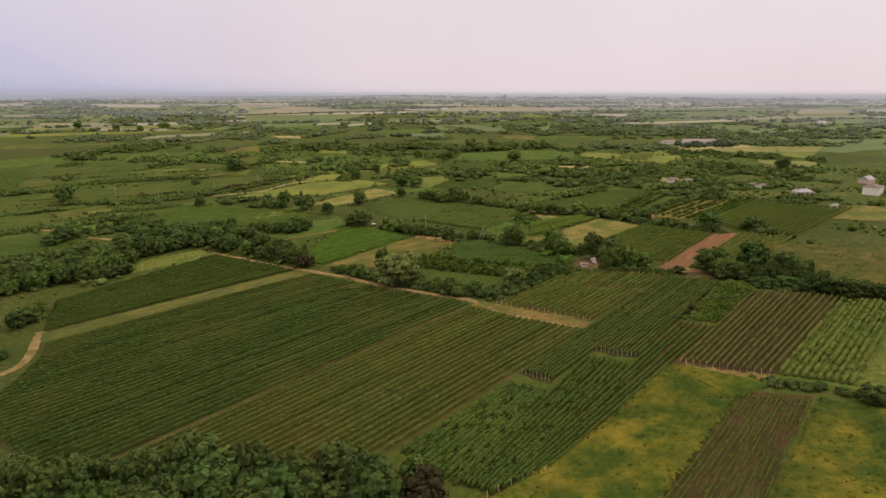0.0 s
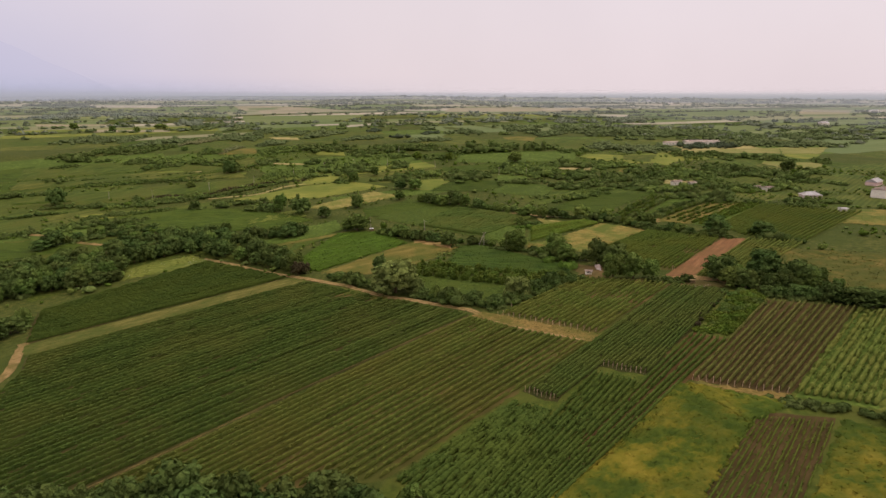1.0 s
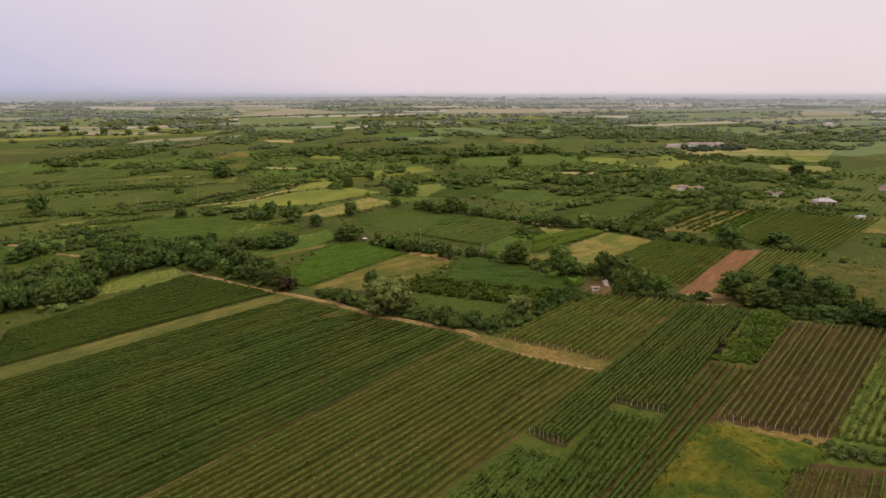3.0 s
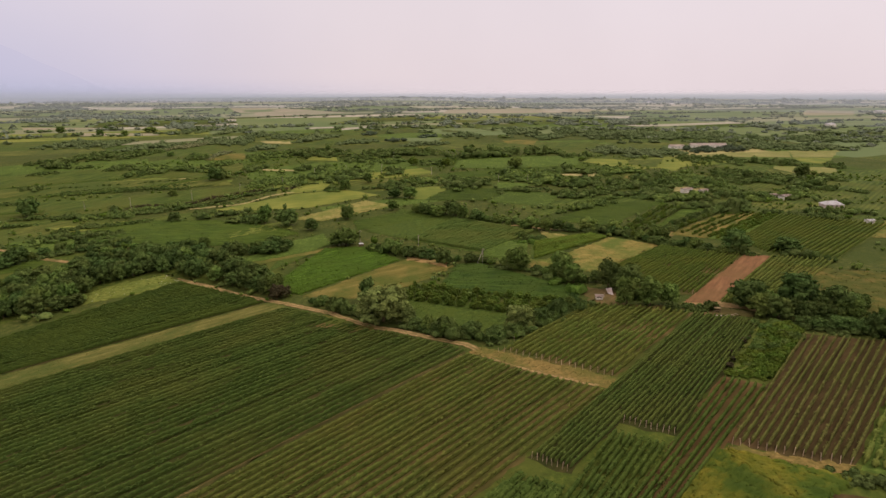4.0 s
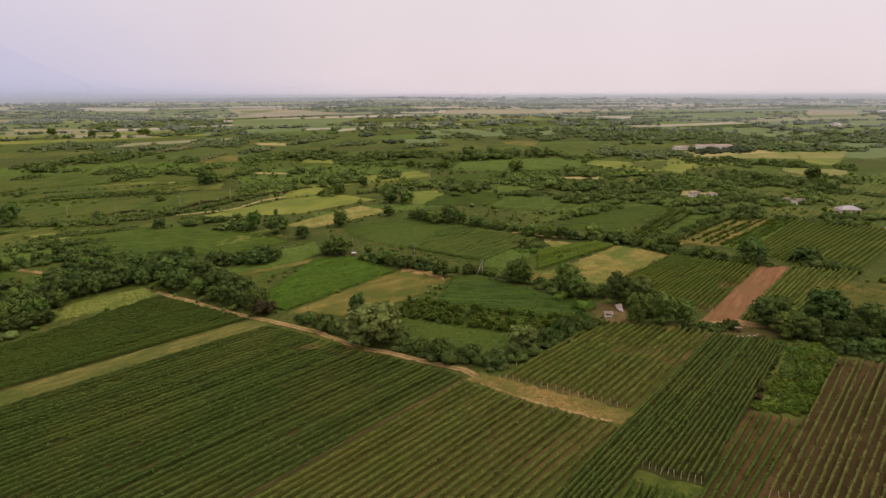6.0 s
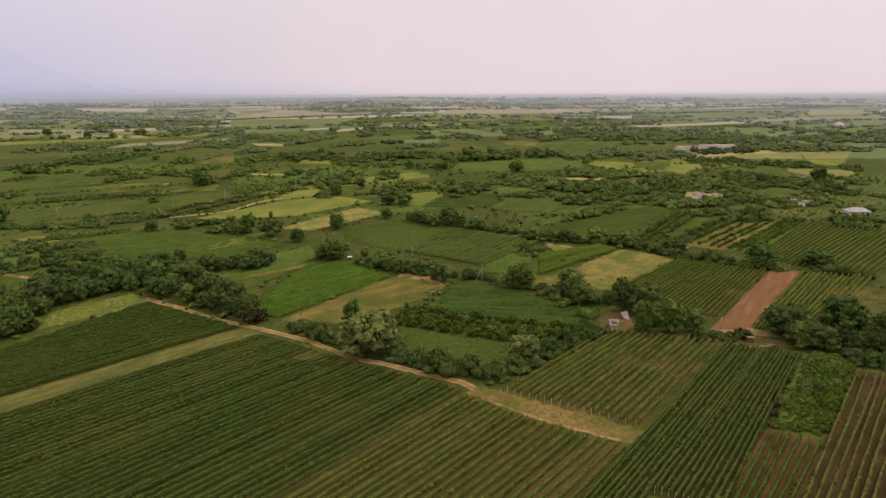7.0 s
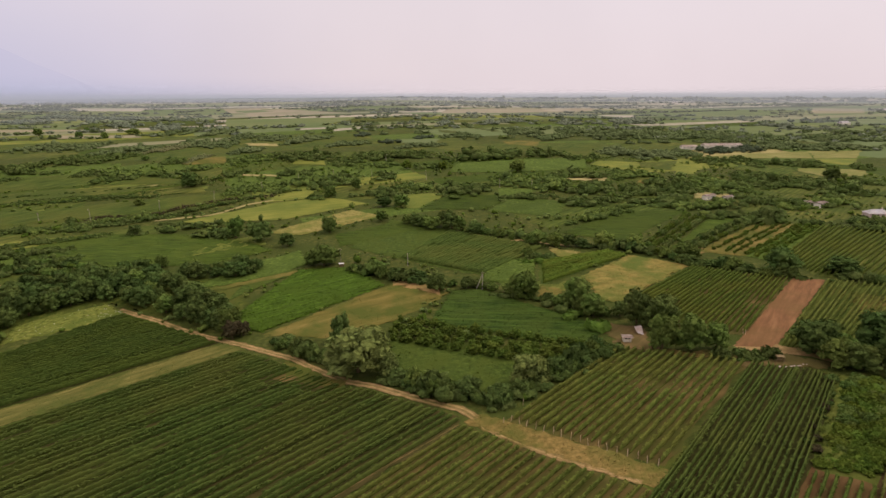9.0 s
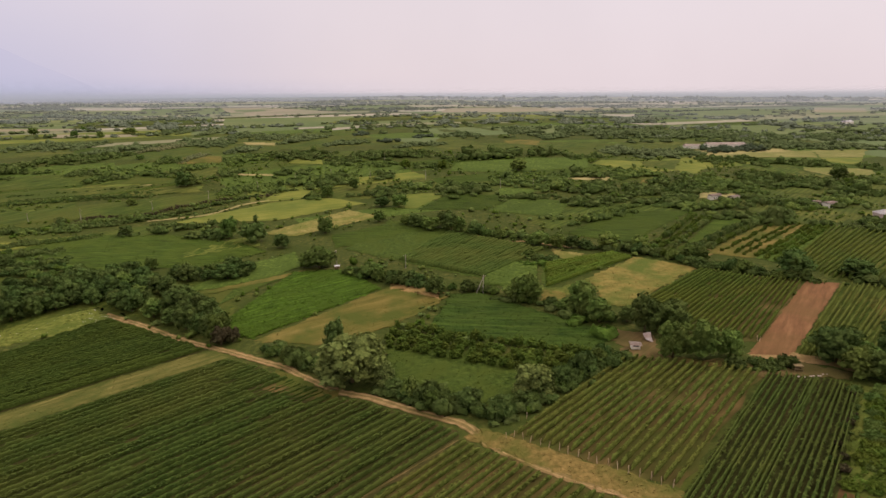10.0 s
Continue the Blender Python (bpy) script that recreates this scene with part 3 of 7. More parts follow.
def vineyard(near, far, spacing, mat, soil, label, height=1.7, width=0.8, step=0.6, tufts=5.0, posts=False, post_every=1, gaps=0.06, inset=1.5, ragged=0.4, bare=(), aim=None):
    """A plot of vine rows that run from the near to the far edge, on its own soil; aim: the two side lines between which they fan."""
    root = new("vineyard")
    tagged(root, label, "vineyard")
    root_soil = field("soil", near, far, soil, "", size=4.0, ragged=ragged)
    root_soil.parent = root
    for key in ("label", "category", "kind"):
        if key in root_soil:
            del root_soil[key]
    a, b = np.asarray(near, float), np.asarray(far, float)
    t = b.mean(0) - a.mean(0)
    t /= np.hypot(*t)
    wide = max(abs(np.cross(t, a[-1] - a[0])), abs(np.cross(t, b[-1] - b[0])))
    n = max(int(round(wide / spacing)), 2)
    s = (np.arange(n) + 0.5) / n
    pa, pb = along(near, s), along(far, s)
    if aim is not None:  # rows fan from one side line to the other and are cut off at the plot's outline
        side0, side1 = np.asarray(aim[0], float), np.asarray(aim[1], float)
        poly = np.r_[a, b[::-1]]
        n = int(round(np.hypot(*(side0[1] - side1[1])) / spacing))
        pa, pb = [], []
        for f in (np.arange(n) + 0.5) / n:
            p, q = side0 * (1 - f) + side1 * f
            r = q - p
            cuts = []
            for c, e in zip(poly, np.roll(poly, -1, 0)):
                w = e - c
                det = r[0] * w[1] - r[1] * w[0]
                if abs(det) > 1e-6:
                    u = ((c[0] - p[0]) * w[1] - (c[1] - p[1]) * w[0]) / det
                    v = ((c[0] - p[0]) * r[1] - (c[1] - p[1]) * r[0]) / det
                    if 0 <= v < 1:
                        cuts.append(u)
            if len(cuts) >= 2:
                pa.append(p + r * min(cuts))
                pb.append(p + r * max(cuts))
        n = len(pa)
    for i in range(n):
        d = pb[i] - pa[i]
        length = np.hypot(*d)
        if length < 6:
            continue
        d /= length
        j0, j1 = rng.uniform(0, 0.8, 2) + inset
        p, q = pa[i] + d * j0, pb[i] - d * j1
        vine_row(p, q, height * rng.uniform(0.95, 1.05), width, step, mat, root, tufts, gaps, bare)
        ends = {"near": [p - d * 1.2], "far": [q + d * 1.2], "both": [p - d * 1.2, q + d * 1.2]}.get(posts, []) if i % post_every == 0 else []
        for e in ends:
            ob = new("post", post_mesh)
            ob.parent = root
            ob.matrix_basis = pose(e[0], e[1], float(gz(*e)) + 0.05, rng.normal(0, 4), rng.normal(0, 4), rng.uniform(0, 90))
    return root


# ---- trees ----


def ico(sub):
    bm = bmesh.new()
    bmesh.ops.create_icosphere(bm, subdivisions=sub, radius=1)
    v = np.array([x.co[:] for x in bm.verts])
    f = np.array([[y.index for y in x.verts] for x in bm.faces])
    bm.free()
    return v, f


ICO1, ICO2 = ico(1), ico(2)


def crown_mesh(lobes, leaf, per_lobe, seed, ball=ICO2):
    """Leaf sprays over lumpy inner masses; lobes: centre and radii."""
    r = np.random.default_rng(seed)
    vs, fs, ts, n = [], [], [], 0
    for c, rad in lobes:
        v = ball[0] * (1 + 0.16 * r.normal(0, 1, (len(ball[0]), 1)))
        vs.append(v * rad * 0.74 + c)
        ts.append(ball[1] + n)
        n += len(v)
        d = r.normal(0, 1, (per_lobe, 3))
        d[:, 2] = np.abs(d[:, 2]) * np.where(r.random(per_lobe) < 0.8, 1, -1)
        d /= np.linalg.norm(d, axis=1)[:, None]
        q = c + d * rad * r.uniform(0.6, 1.2, (per_lobe, 1))
        e1 = r.normal(0, 1, (per_lobe, 3)) * leaf
        e1 -= 0.5 * d * np.sum(e1 * d, 1)[:, None]
        e2 = np.cross(d + r.normal(0, 0.5, d.shape), e1)
        quad = np.stack([q - e1 - e2, q + e1 - e2 * 0.6, q + e1 * 0.8 + e2, q - e1 + e2 * 0.7], 1).reshape(-1, 3)
        vs.append(quad)
        fs.append(n + np.arange(4 * per_lobe).reshape(-1, 4))
        n += 4 * per_lobe
    return np.concatenate(vs), [np.concatenate(ts), np.concatenate(fs)]


def trunk_bm(height, radius, limbs, seed):
    r = random.Random(seed)
    bm = bmesh.new()

    def tube(p, q, r0, r1):
        d = q - p
        made = bmesh.ops.create_cone(bm, segments=6, radius1=r0, radius2=r1, depth=d.length, cap_ends=True)["verts"]
        m = Matrix.Translation((p + q) / 2) @ d.to_track_quat("Z", "Y").to_matrix().to_4x4()
        bmesh.ops.transform(bm, matrix=m, verts=made)
    top = Vector((r.uniform(-0.03, 0.03), r.uniform(-0.03, 0.03), height))
    tube(Vector((0, 0, -0.03)), top, radius, radius * 0.6)
    for i in range(limbs):
        a = i * 6.283 / limbs + r.uniform(-0.4, 0.4)
        start = top * r.uniform(0.7, 1.0)
        tube(start, start + Vector((math.cos(a) * 0.22, math.sin(a) * 0.22, r.uniform(0.15, 0.3))), radius * 0.5, radius * 0.15)
    return bm


def make_tree(name, mat, seed, shape, label, category="tree"):
    """A prototype one metre high: trunk with limbs, and a crown of lobes."""
    r = np.random.default_rng(seed)
    root = new(name)
    tagged(root, label, category)
    lobes = []
    if shape == "broad":
        trunk_h, count, leaf, per = 0.2, 15, 0.02, 104
        for i in range(count):
            a = i * 2.4 + r.uniform(-0.4, 0.4)
            z = 0.2 + 0.64 * (i + 0.5) / count
            d = 0.36 * math.sqrt(max(1 - ((z - 0.45) / 0.5) ** 2, 0.05)) * r.uniform(0.55, 1.05)
            lobes.append((np.array([math.cos(a) * d, math.sin(a) * d, z]), np.array([1, 1, 0.9]) * r.uniform(0.13, 0.22)))
        lobes.append((np.array([0, 0, 0.5]), np.array([0.32, 0.32, 0.34])))
    elif shape == "tall":
        trunk_h, count, leaf, per = 0.2, 12, 0.03, 40
        for i in range(count):
            a, z = i * 2.4, 0.16 + 0.74 * i / count
            d = 0.13 * (1 - 0.6 * i / count)
            lobes.append((np.array([math.cos(a) * d, math.sin(a) * d, z]), np.array([1, 1, 1.2]) * r.uniform(0.1, 0.15) * (1.15 - 0.5 * i / count)))
        lobes.append((np.array([0, 0, 0.45]), np.array([0.15, 0.15, 0.32])))
    elif shape == "round":
        trunk_h, count, leaf, per = 0.15, 12, 0.022, 60 if "fruit" not in mat and mat != "leaf_bright" else 30
        for i in range(count):
            a = i * 2.4 + r.uniform(-0.4, 0.4)
            z = 0.2 + 0.6 * (i + 0.5) / count
            d = 0.34 * math.sqrt(max(1 - ((z - 0.38) / 0.55) ** 2, 0.05)) * r.uniform(0.6, 1.0)
            lobes.append((np.array([math.cos(a) * d, math.sin(a) * d, z]), np.array([1, 1, 0.95]) * r.uniform(0.16, 0.24)))
        lobes.append((np.array([0, 0, 0.42]), np.array([0.36, 0.36, 0.4])))
    else:  # shrub: wider than high, down to the ground
        trunk_h, count, leaf, per = 0.15, 10, 0.047, 48
        for i in range(count):
            a = i * 2.4 + r.uniform(-0.4, 0.4)
            d = 0.62 * math.sqrt((i + 0.3) / count)
            z = 0.58 - 0.36 * (d / 0.62) * r.uniform(0.5, 1.2)
            lobes.append((np.array([math.cos(a) * d, math.sin(a) * d, z]), np.array([1, 1, 0.95]) * r.uniform(0.24, 0.38)))
    if mat == "leaf_grey" and shape == "broad":
        leaf, per = leaf * 0.72, int(per * 2.2)
    v, f = crown_mesh(lobes, leaf, per, seed, ICO1)
    v[:, 2] *= 1 / v[:, 2].max()
    v[:, 2] = np.where(v[:, 2] < 0.06, r.uniform(0.05, 0.1, len(v)), v[:, 2])
    mesh_ob("crown", v, f, mat, root, True)
    part("trunk", trunk_bm(trunk_h + 0.15, 0.035, 4, seed), "bark", root)
    return root


PROTO = {}
for kind, mat, shape, label in (
    ("walnut", "leaf_grey", "broad", "broad grey-green walnut tree beside the dirt track"),
    ("broad", "leaf", "broad", "broad-crowned green tree in a field hedge"),
    ("dark", "leaf_dark", "broad", "dark green dense tree in a tree belt"),
    ("round", "leaf", "round", "rounded green tree standing among the plots"),
    ("darkround", "leaf_dark", "round", "dark rounded tree at a field edge"),
    ("fruit", "leaf_fruit", "round", "small rounded fruit tree in an orchard row"),
    ("silver", "leaf_grey", "round", "rounded grey-green bush in an orchard row"),
    ("garden", "leaf_bright", "round", "bright green rounded bush among the plots"),
    ("red", "leaf_red", "round", "brownish half-dry bush beside a path"),
    ("weed", "leaf_weed", "shrub", "low olive clump of weeds in a fallow plot"),
    ("tall", "leaf", "tall", "slender tall green tree in a hedge"),
    ("shrub", "leaf", "shrub", "green shrub in a field hedge"),
    ("darkshrub", "leaf_dark", "shrub", "dark green thicket shrub in a hedge"),
    ("bramble", "leaf_bright", "shrub", "bright green bramble thicket at a vineyard edge"),
):
    for k in range(3):
        ob = make_tree({"walnut": "walnut_tree", "fruit": "fruit_tree", "garden": "fruit_bush", "silver": "fruit_bush", "dark": "belt_tree", "darkround": "belt_tree", "red": "bush", "weed": "weed_clump", "bramble": "bramble"}.get(kind, "shrub" if shape == "shrub" else "tree"), mat, sum(map(ord, kind)) + 17 * k, shape, label, "shrub" if shape == "shrub" else "tree")
        PROTO.setdefault(kind, []).append(ob)
used = set()


def tree(x, y, h, w, kind="broad"):
    """A tree or shrub of that height and crown width, on the ground."""
    protos = PROTO[kind]
    k = int(rng.integers(len(protos)))
    ob = protos[k]
    full = {"tall": 0.45, "shrub": 1.7, "darkshrub": 1.7, "bramble": 1.7, "weed": 1.7}.get(kind, 1.0)
    sc = Matrix.Diagonal((w / full, w / full, h, 1))
    m = Matrix.Translation((x, y, float(gz(x, y)) - 0.05)) @ Matrix.Rotation(rng.uniform(0, 6.283), 4, "Z") @ sc
    if ob.name not in used:
        used.add(ob.name)
        ob.matrix_basis = m
        return ob
    made = copy_thing(ob, m)
    made.matrix_basis = m
    return made


def belt(points, kind, h, w, gap, depth=0.0, jitter=1.0, group="trees and shrubs along the hedges"):
    """Trees in a line along a hedge, or over a strip of some depth."""
    kinds = kind if isinstance(kind, tuple) else (kind,)
    total = np.hypot(*np.diff(np.asarray(points, float), axis=0).T).sum()
    rows = max(int(depth / (w * 0.6)), 1)
    for j in range(rows):
        n = max(int(total / gap), 1)
        for i in range(n):
            x, y = along(points, (i + 0.5 + rng.uniform(-0.3, 0.3)) / n)
            s = rng.uniform(0.55, 1.35) if jitter > 0.6 else rng.uniform(0.75, 1.2)
            off = (j + 0.5) * depth / rows if depth else 0
            ob = tree(x + rng.normal(0, jitter), y + off + rng.normal(0, jitter), h * s * rng.uniform(0.85, 1.25), w * s * rng.uniform(0.8, 1.35), kinds[int(rng.integers(len(kinds)))])
            ob["group"] = "fruit trees of the orchard rows" if kinds == ("fruit",) else group


def grove(outline, kinds, h, w, gap):
    """Trees that fill a plot, no two trunks nearer than the gap; lower towards the rim."""
    poly = np.asarray(outline, float)
    lo, hi = poly.min(0), poly.max(0)
    tries = int(np.prod(hi - lo) / (gap * gap) * 9)
    put = []
    for p in lo + (hi - lo) * rng.random((tries, 2)):
        inside = False
        for (x1, y1), (x2, y2) in zip(poly, np.roll(poly, 1, 0)):
            if (y1 > p[1]) != (y2 > p[1]) and p[0] < (x2 - x1) * (p[1] - y1) / (y2 - y1) + x1:
                inside = not inside
        if inside and all(abs(p[0] - q[0]) > gap or math.hypot(*(p - q)) > gap for q in put):
            put.append(p)
    for p in put:
        sc = rng.uniform(0.7, 1.2)
        ob = tree(p[0], p[1], h * sc * rng.uniform(0.85, 1.15), w * sc * rng.uniform(0.85, 1.2), kinds[int(rng.integers(len(kinds)))])
        ob["group"] = "trees and shrubs along the hedges"


# ---- ground and distance ----
gx = np.r_[np.linspace(-5200, -800, 23), np.linspace(-780, -420, 10), np.linspace(-400, 500, 91), np.linspace(520, 900, 10), np.linspace(1000, 5200, 22)]
gy = np.r_[np.linspace(-2500, -200, 12), np.linspace(-180, -20, 5), np.linspace(0, 700, 71), np.linspace(720, 1700, 50), np.linspace(1760, 4880, 53)]
GX, GY = np.meshgrid(gx, gy, indexing="ij")
ground = mesh_ob("ground", np.stack([GX, GY, gz(GX, GY)], -1).reshape(-1, 3), grid_faces(len(gx), len(gy)), "ground", smooth=True)
tagged(ground, "rough green pasture and scrubland of a wide valley plain", "ground", kind="structure")
# ---- far land: patchwork of parcels, hedges and woods ----


def far_parcels():
    """Parcels of mixed crops from the middle distance to the horizon, split at random along the lie of the rows."""
    ang = radians(20)
    ex, ey = np.array([math.cos(ang), math.sin(ang)]), np.array([-math.sin(ang), math.cos(ang)])
    kinds = ["field_green", "field_olive", "field_green", "dark_crop", "field_olive", "field_yellow", "grass", "field_pale", "grass"]
    hedges = []

    def split(u0, u1, v0, v1, depth):
        w, h = u1 - u0, v1 - v0
        mid = ex * (u0 + u1) / 2 + ey * (v0 + v1) / 2
        dist = math.hypot(mid[0], mid[1] - 50)
        limit = 30 + (0.065 if dist < 900 else 0.05) * dist
        if (w > limit * (2.8 if dist < 900 else 4.5) or h > limit) and depth < 17:
            if w > h * (2.4 if dist < 900 else 4):
                c = u0 + w * rng.uniform(0.35, 0.65)
                split(u0, c, v0, v1, depth + 1)
                split(c, u1, v0, v1, depth + 1)
            else:
                c = v0 + h * rng.uniform(0.35, 0.65)
                split(u0, u1, v0, c, depth + 1)
                split(u0, u1, c, v1, depth + 1)
            return
        if mid[1] < 60 or dist < 420 or dist > 4700 or not -46 < math.degrees(math.atan2(mid[0] - 5, mid[1] - 60)) < 48:
            return
        q = [ex * a + ey * b for a, b in ((u0, v0), (u1, v0), (u1, v1), (u0, v1))]
        p = [0.22, 0.16, 0.16, 0.12, 0.1, 0.07, 0.08, 0.01, 0.08] if dist < 1000 else [0.2, 0.16, 0.12, 0.1, 0.1, 0.12, 0.06, 0.06, 0.08] if dist < 1500 else [0.14, 0.12, 0.1, 0.03, 0.1, 0.12, 0.14, 0.2, 0.05]
        m = kinds[int(rng.choice(9, p=p))]
        # beyond some distance parcels take the crop tones with haze painted in
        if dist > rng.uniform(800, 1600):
            m = ("far_green_hazed", "far_green_hazed", "far_grey_hazed", "far_pale_hazed")[int(rng.choice(4, p=(0.5, 0.2, 0.21, 0.09) if dist < 2000 else (0.28, 0.14, 0.3, 0.28)))]
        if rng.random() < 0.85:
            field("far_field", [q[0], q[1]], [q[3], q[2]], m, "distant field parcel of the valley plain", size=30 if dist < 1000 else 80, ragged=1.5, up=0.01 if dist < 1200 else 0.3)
        hedges.extend([(q[0], q[1], dist), (q[1], q[2], dist)])

    split(-4800, 4800, -1200, 4800, 0)
    return hedges


hedges = far_parcels()

# weedy ground below the plots
field("thicket_ground", [(-172.7, 286.6), (-157.4, 303.4), (-119.4, 347.0), (-49.6, 301.7)], [(-256.2, 404.6), (-218.4, 404.1), (-143.7, 392.1), (-62.9, 365.4)], "weedy_dark", "dark weedy ground under a tree belt", size=5, ragged=1.5)
field("weedy_ground", [(-12.0, 126.0), (10.0, 100.0), (90.0, 95.0)], [(60.0, 200.0), (125.0, 245.0), (160.0, 180.0)], "weedy_dark", "dark weedy grass between the vineyard blocks", size=6, ragged=1.5)
# ---- plots of land, nearest first ----
vineyard([(-137.0, 225.0), (-131.6, 212.0), (-129.5, 190.3), (-128.0, 171.5), (-91.9, 141.3), (-75.2, 141.8)], [(-45.3, 285.8), (-35.8, 279.8), (-26.5, 272.4), (-14.0, 261.5), (-6.3, 254.0), (1.4, 251.2), (9.3, 244.6), (18.0, 238.6), (25.2, 232.2), (25.0, 229.8)], 2.35, "vine_deep", "olive_soil", "wide green vineyard of long parallel trellised rows", height=1.35, width=0.34, step=0.9, tufts=14, gaps=0.04, inset=0.4, aim=(((-138.0, 224.2), (-45.3, 285.8)), ((-75.2, 141.8), (25.0, 229.8))), bare=((-24.0, 262.0, 6), (-16.0, 256.0, 6), (-30.0, 262.0, 4), (-20.0, 265.0, 6), (-16.2, 236.0, 3.0), (-4.0, 228.7, 2.5)))
vineyard([(-73.6, 140.6), (-52.6, 134.4), (-4.3, 133.9)], [(26.0, 228.6), (30.6, 224.0), (37.4, 217.8), (45.6, 210.0), (58.3, 200.3), (62.8, 196.2)], 2.35, "vine_mid", "tilth", "green vineyard block with dry brown soil between rows", height=1.3, width=0.32, step=0.9, tufts=14, gaps=0.05, inset=0.4, aim=(((-73.6, 140.6), (26.0, 228.6)), ((-4.3, 133.9), (62.8, 196.2))))
vineyard([(-145.5, 237.8), (-160.3, 272.6)], [(-54.4, 295.6), (-104.0, 332.4)], 2.2, "vine_dark", "olive_soil", "dark green vineyard between a grass strip and a tree belt", height=1.4, width=0.36, step=0.9, tufts=13, gaps=0.04, inset=0.8, aim=(((-145.5, 237.8), (-54.4, 295.6)), ((-193.0, 274.0), (-104.0, 332.4))))
vineyard([(37.0, 228.4), (67.4, 203.6)], [(80.7, 265.9), (113.4, 249.2)], 2.3, "vine_light", "tilth", "sparse yellowing vineyard with pale end posts", height=1.55, width=0.48, step=0.6, tufts=18, posts="near", gaps=0.1, inset=0.8, bare=((78.6, 240.0, 5), (84.9, 236.2, 4.5), (92.6, 238.4, 3), (88.0, 228.0, 3)))
vineyard([(33.5, 167.7), (40.9, 160.5)], [(114.3, 249.0), (123.4, 243.2)], 1.4, "vine_deep", "dark_soil", "dense dark green vineyard block", height=1.5, width=0.42, step=0.5, tufts=6, gaps=0.03, posts="near")
vineyard([(59.6, 179.2), (70.4, 170.4)], [(123.5, 243.2), (132.4, 236.3)], 1.4, "vine_deep", "dark_soil", "dense dark green vineyard rows beside a bramble thicket", height=1.5, width=0.42, step=0.5, tufts=6, gaps=0.03, posts="near")
vineyard([(-3.6, 131.9), (9.3, 116.4)], [(31.1, 164.1), (40.6, 157.3)], 1.6, "vine_dark", "weedy_dark", "overgrown green vineyard rows", height=1.3, width=1.3, step=0.6, tufts=11, gaps=0.35)
vineyard([(9.3, 118.0), (16.3, 112.6)], [(58.0, 177.2), (68.3, 168.6)], 1.6, "vine_dark", "weedy_dark", "green vineyard rows beside a bare lane", height=1.5, width=0.8, step=0.6, tufts=8, gaps=0.15)
vineyard([(14.8, 112.2), (30.5, 119.5)], [(97.6, 198.9), (107.1, 190.9)], 2.1, "vine_dark", "reddish_soil", "few vine rows on dark brown soil", height=1.5, width=0.62, step=0.5, tufts=6, posts="near")
field("bare_patch", [(80.4, 167.1), (83.2, 167.3)], [(91.5, 180.0), (93.0, 178.8)], "reddish_soil", "bare reddish soil at a row end", ragged=0.5, up=0.05, size=1.2)
vineyard([(80.6, 165.6), (101.9, 152.7)], [(138.9, 223.3), (164.6, 209.1)], 1.95, "vine_dusty", "umber_soil", "vineyard rows on weedy brown soil with posts", height=1.6, width=0.55, step=0.5, tufts=5, posts="near", gaps=0.05)
vineyard([(102.1, 152.3), (117.8, 142.4)], [(164.7, 208.4), (180.5, 199.1)], 1.8, "vine_light", "grass", "bright yellow-green vineyard, weedy between rows", height=1.4, width=1.15, step=0.6, tufts=9, gaps=0.35)
field("pale_meadow", [(117.8, 141.8), (131.3, 131.6)], [(174.6, 194.7), (190.1, 182.6)], "meadow", "pale green grassy meadow", relief=0.3, size=2)
field("weedy_fallow", [(31.1, 118.6), (14.6, 110.4), (48.6, 104.9)], [(77.3, 164.7), (78.9, 163.6), (84.9, 141.2)], "weeds", "fallow plot overgrown with yellow weeds", relief=1.1, size=0.9, tuft=2.5)
field("weedy_verge", [(78.5, 162.9), (99.7, 147.9)], [(80.6, 165.6), (102.3, 152.6)], "verge", "dry reddish verge at a vineyard end", ragged=0.8, up=0.05, size=1.5, relief=0.12, tuft=2.0)
field("weedy_fallow", [(78.1, 161.8), (84.2, 141.3)], [(79.3, 163.5), (100.1, 148.5)], "weeds", "strip of yellow-green weeds below a vineyard", relief=1.1, size=0.9, tuft=2.5)
vineyard([(45.1, 104.6), (68.0, 101.0)], [(88.1, 146.6), (105.5, 140.5)], 1.15, "vine", "umber_soil", "brown plot of thin dry vine rows", height=0.55, width=0.34, step=0.6, tufts=4, gaps=0.3)
field("yellow_meadow", [(68.6, 101.3), (94.8, 94.3)], [(106.2, 139.0), (126.4, 122.4)], "weeds", "yellow-green weedy meadow", relief=1.1, size=0.9, tuft=2.5)
# strips, headlands, tracks
field("mown_strip", [(-139.2, 226.0), (-145.3, 236.7)], [(-44.9, 288.9), (-53.8, 295.8)], "mown", "pale mown grass strip between two vineyards", ragged=0.4, relief=0.22, size=1.6, tuft=3.0)
field("headland", [(26.6, 230.0), (30.6, 224.4), (37.4, 218.2), (45.6, 210.4), (58.3, 200.7), (62.5, 197.0)], [(31.0, 233.0), (36.5, 228.4), (45.0, 221.4), (52.0, 215.8), (60.0, 209.4), (68.0, 203.0)], "verge", "dry grass headland at the vineyard end", size=1.6, relief=0.15, tuft=3.0)
field("flower_meadow", [(-141.2, 310.1), (-100.9, 328.7)], [(-146.4, 327.9), (-117.9, 346.0)], "meadow", "meadow of pale grass and white flowers", relief=0.5, size=1.3)
field("flower_meadow", [(-140.8, 311.8), (-124.4, 317.2)], [(-146.0, 326.8), (-133.2, 341.0)], "meadow", "grassy end of a flowering meadow", relief=0.4, size=1.3)
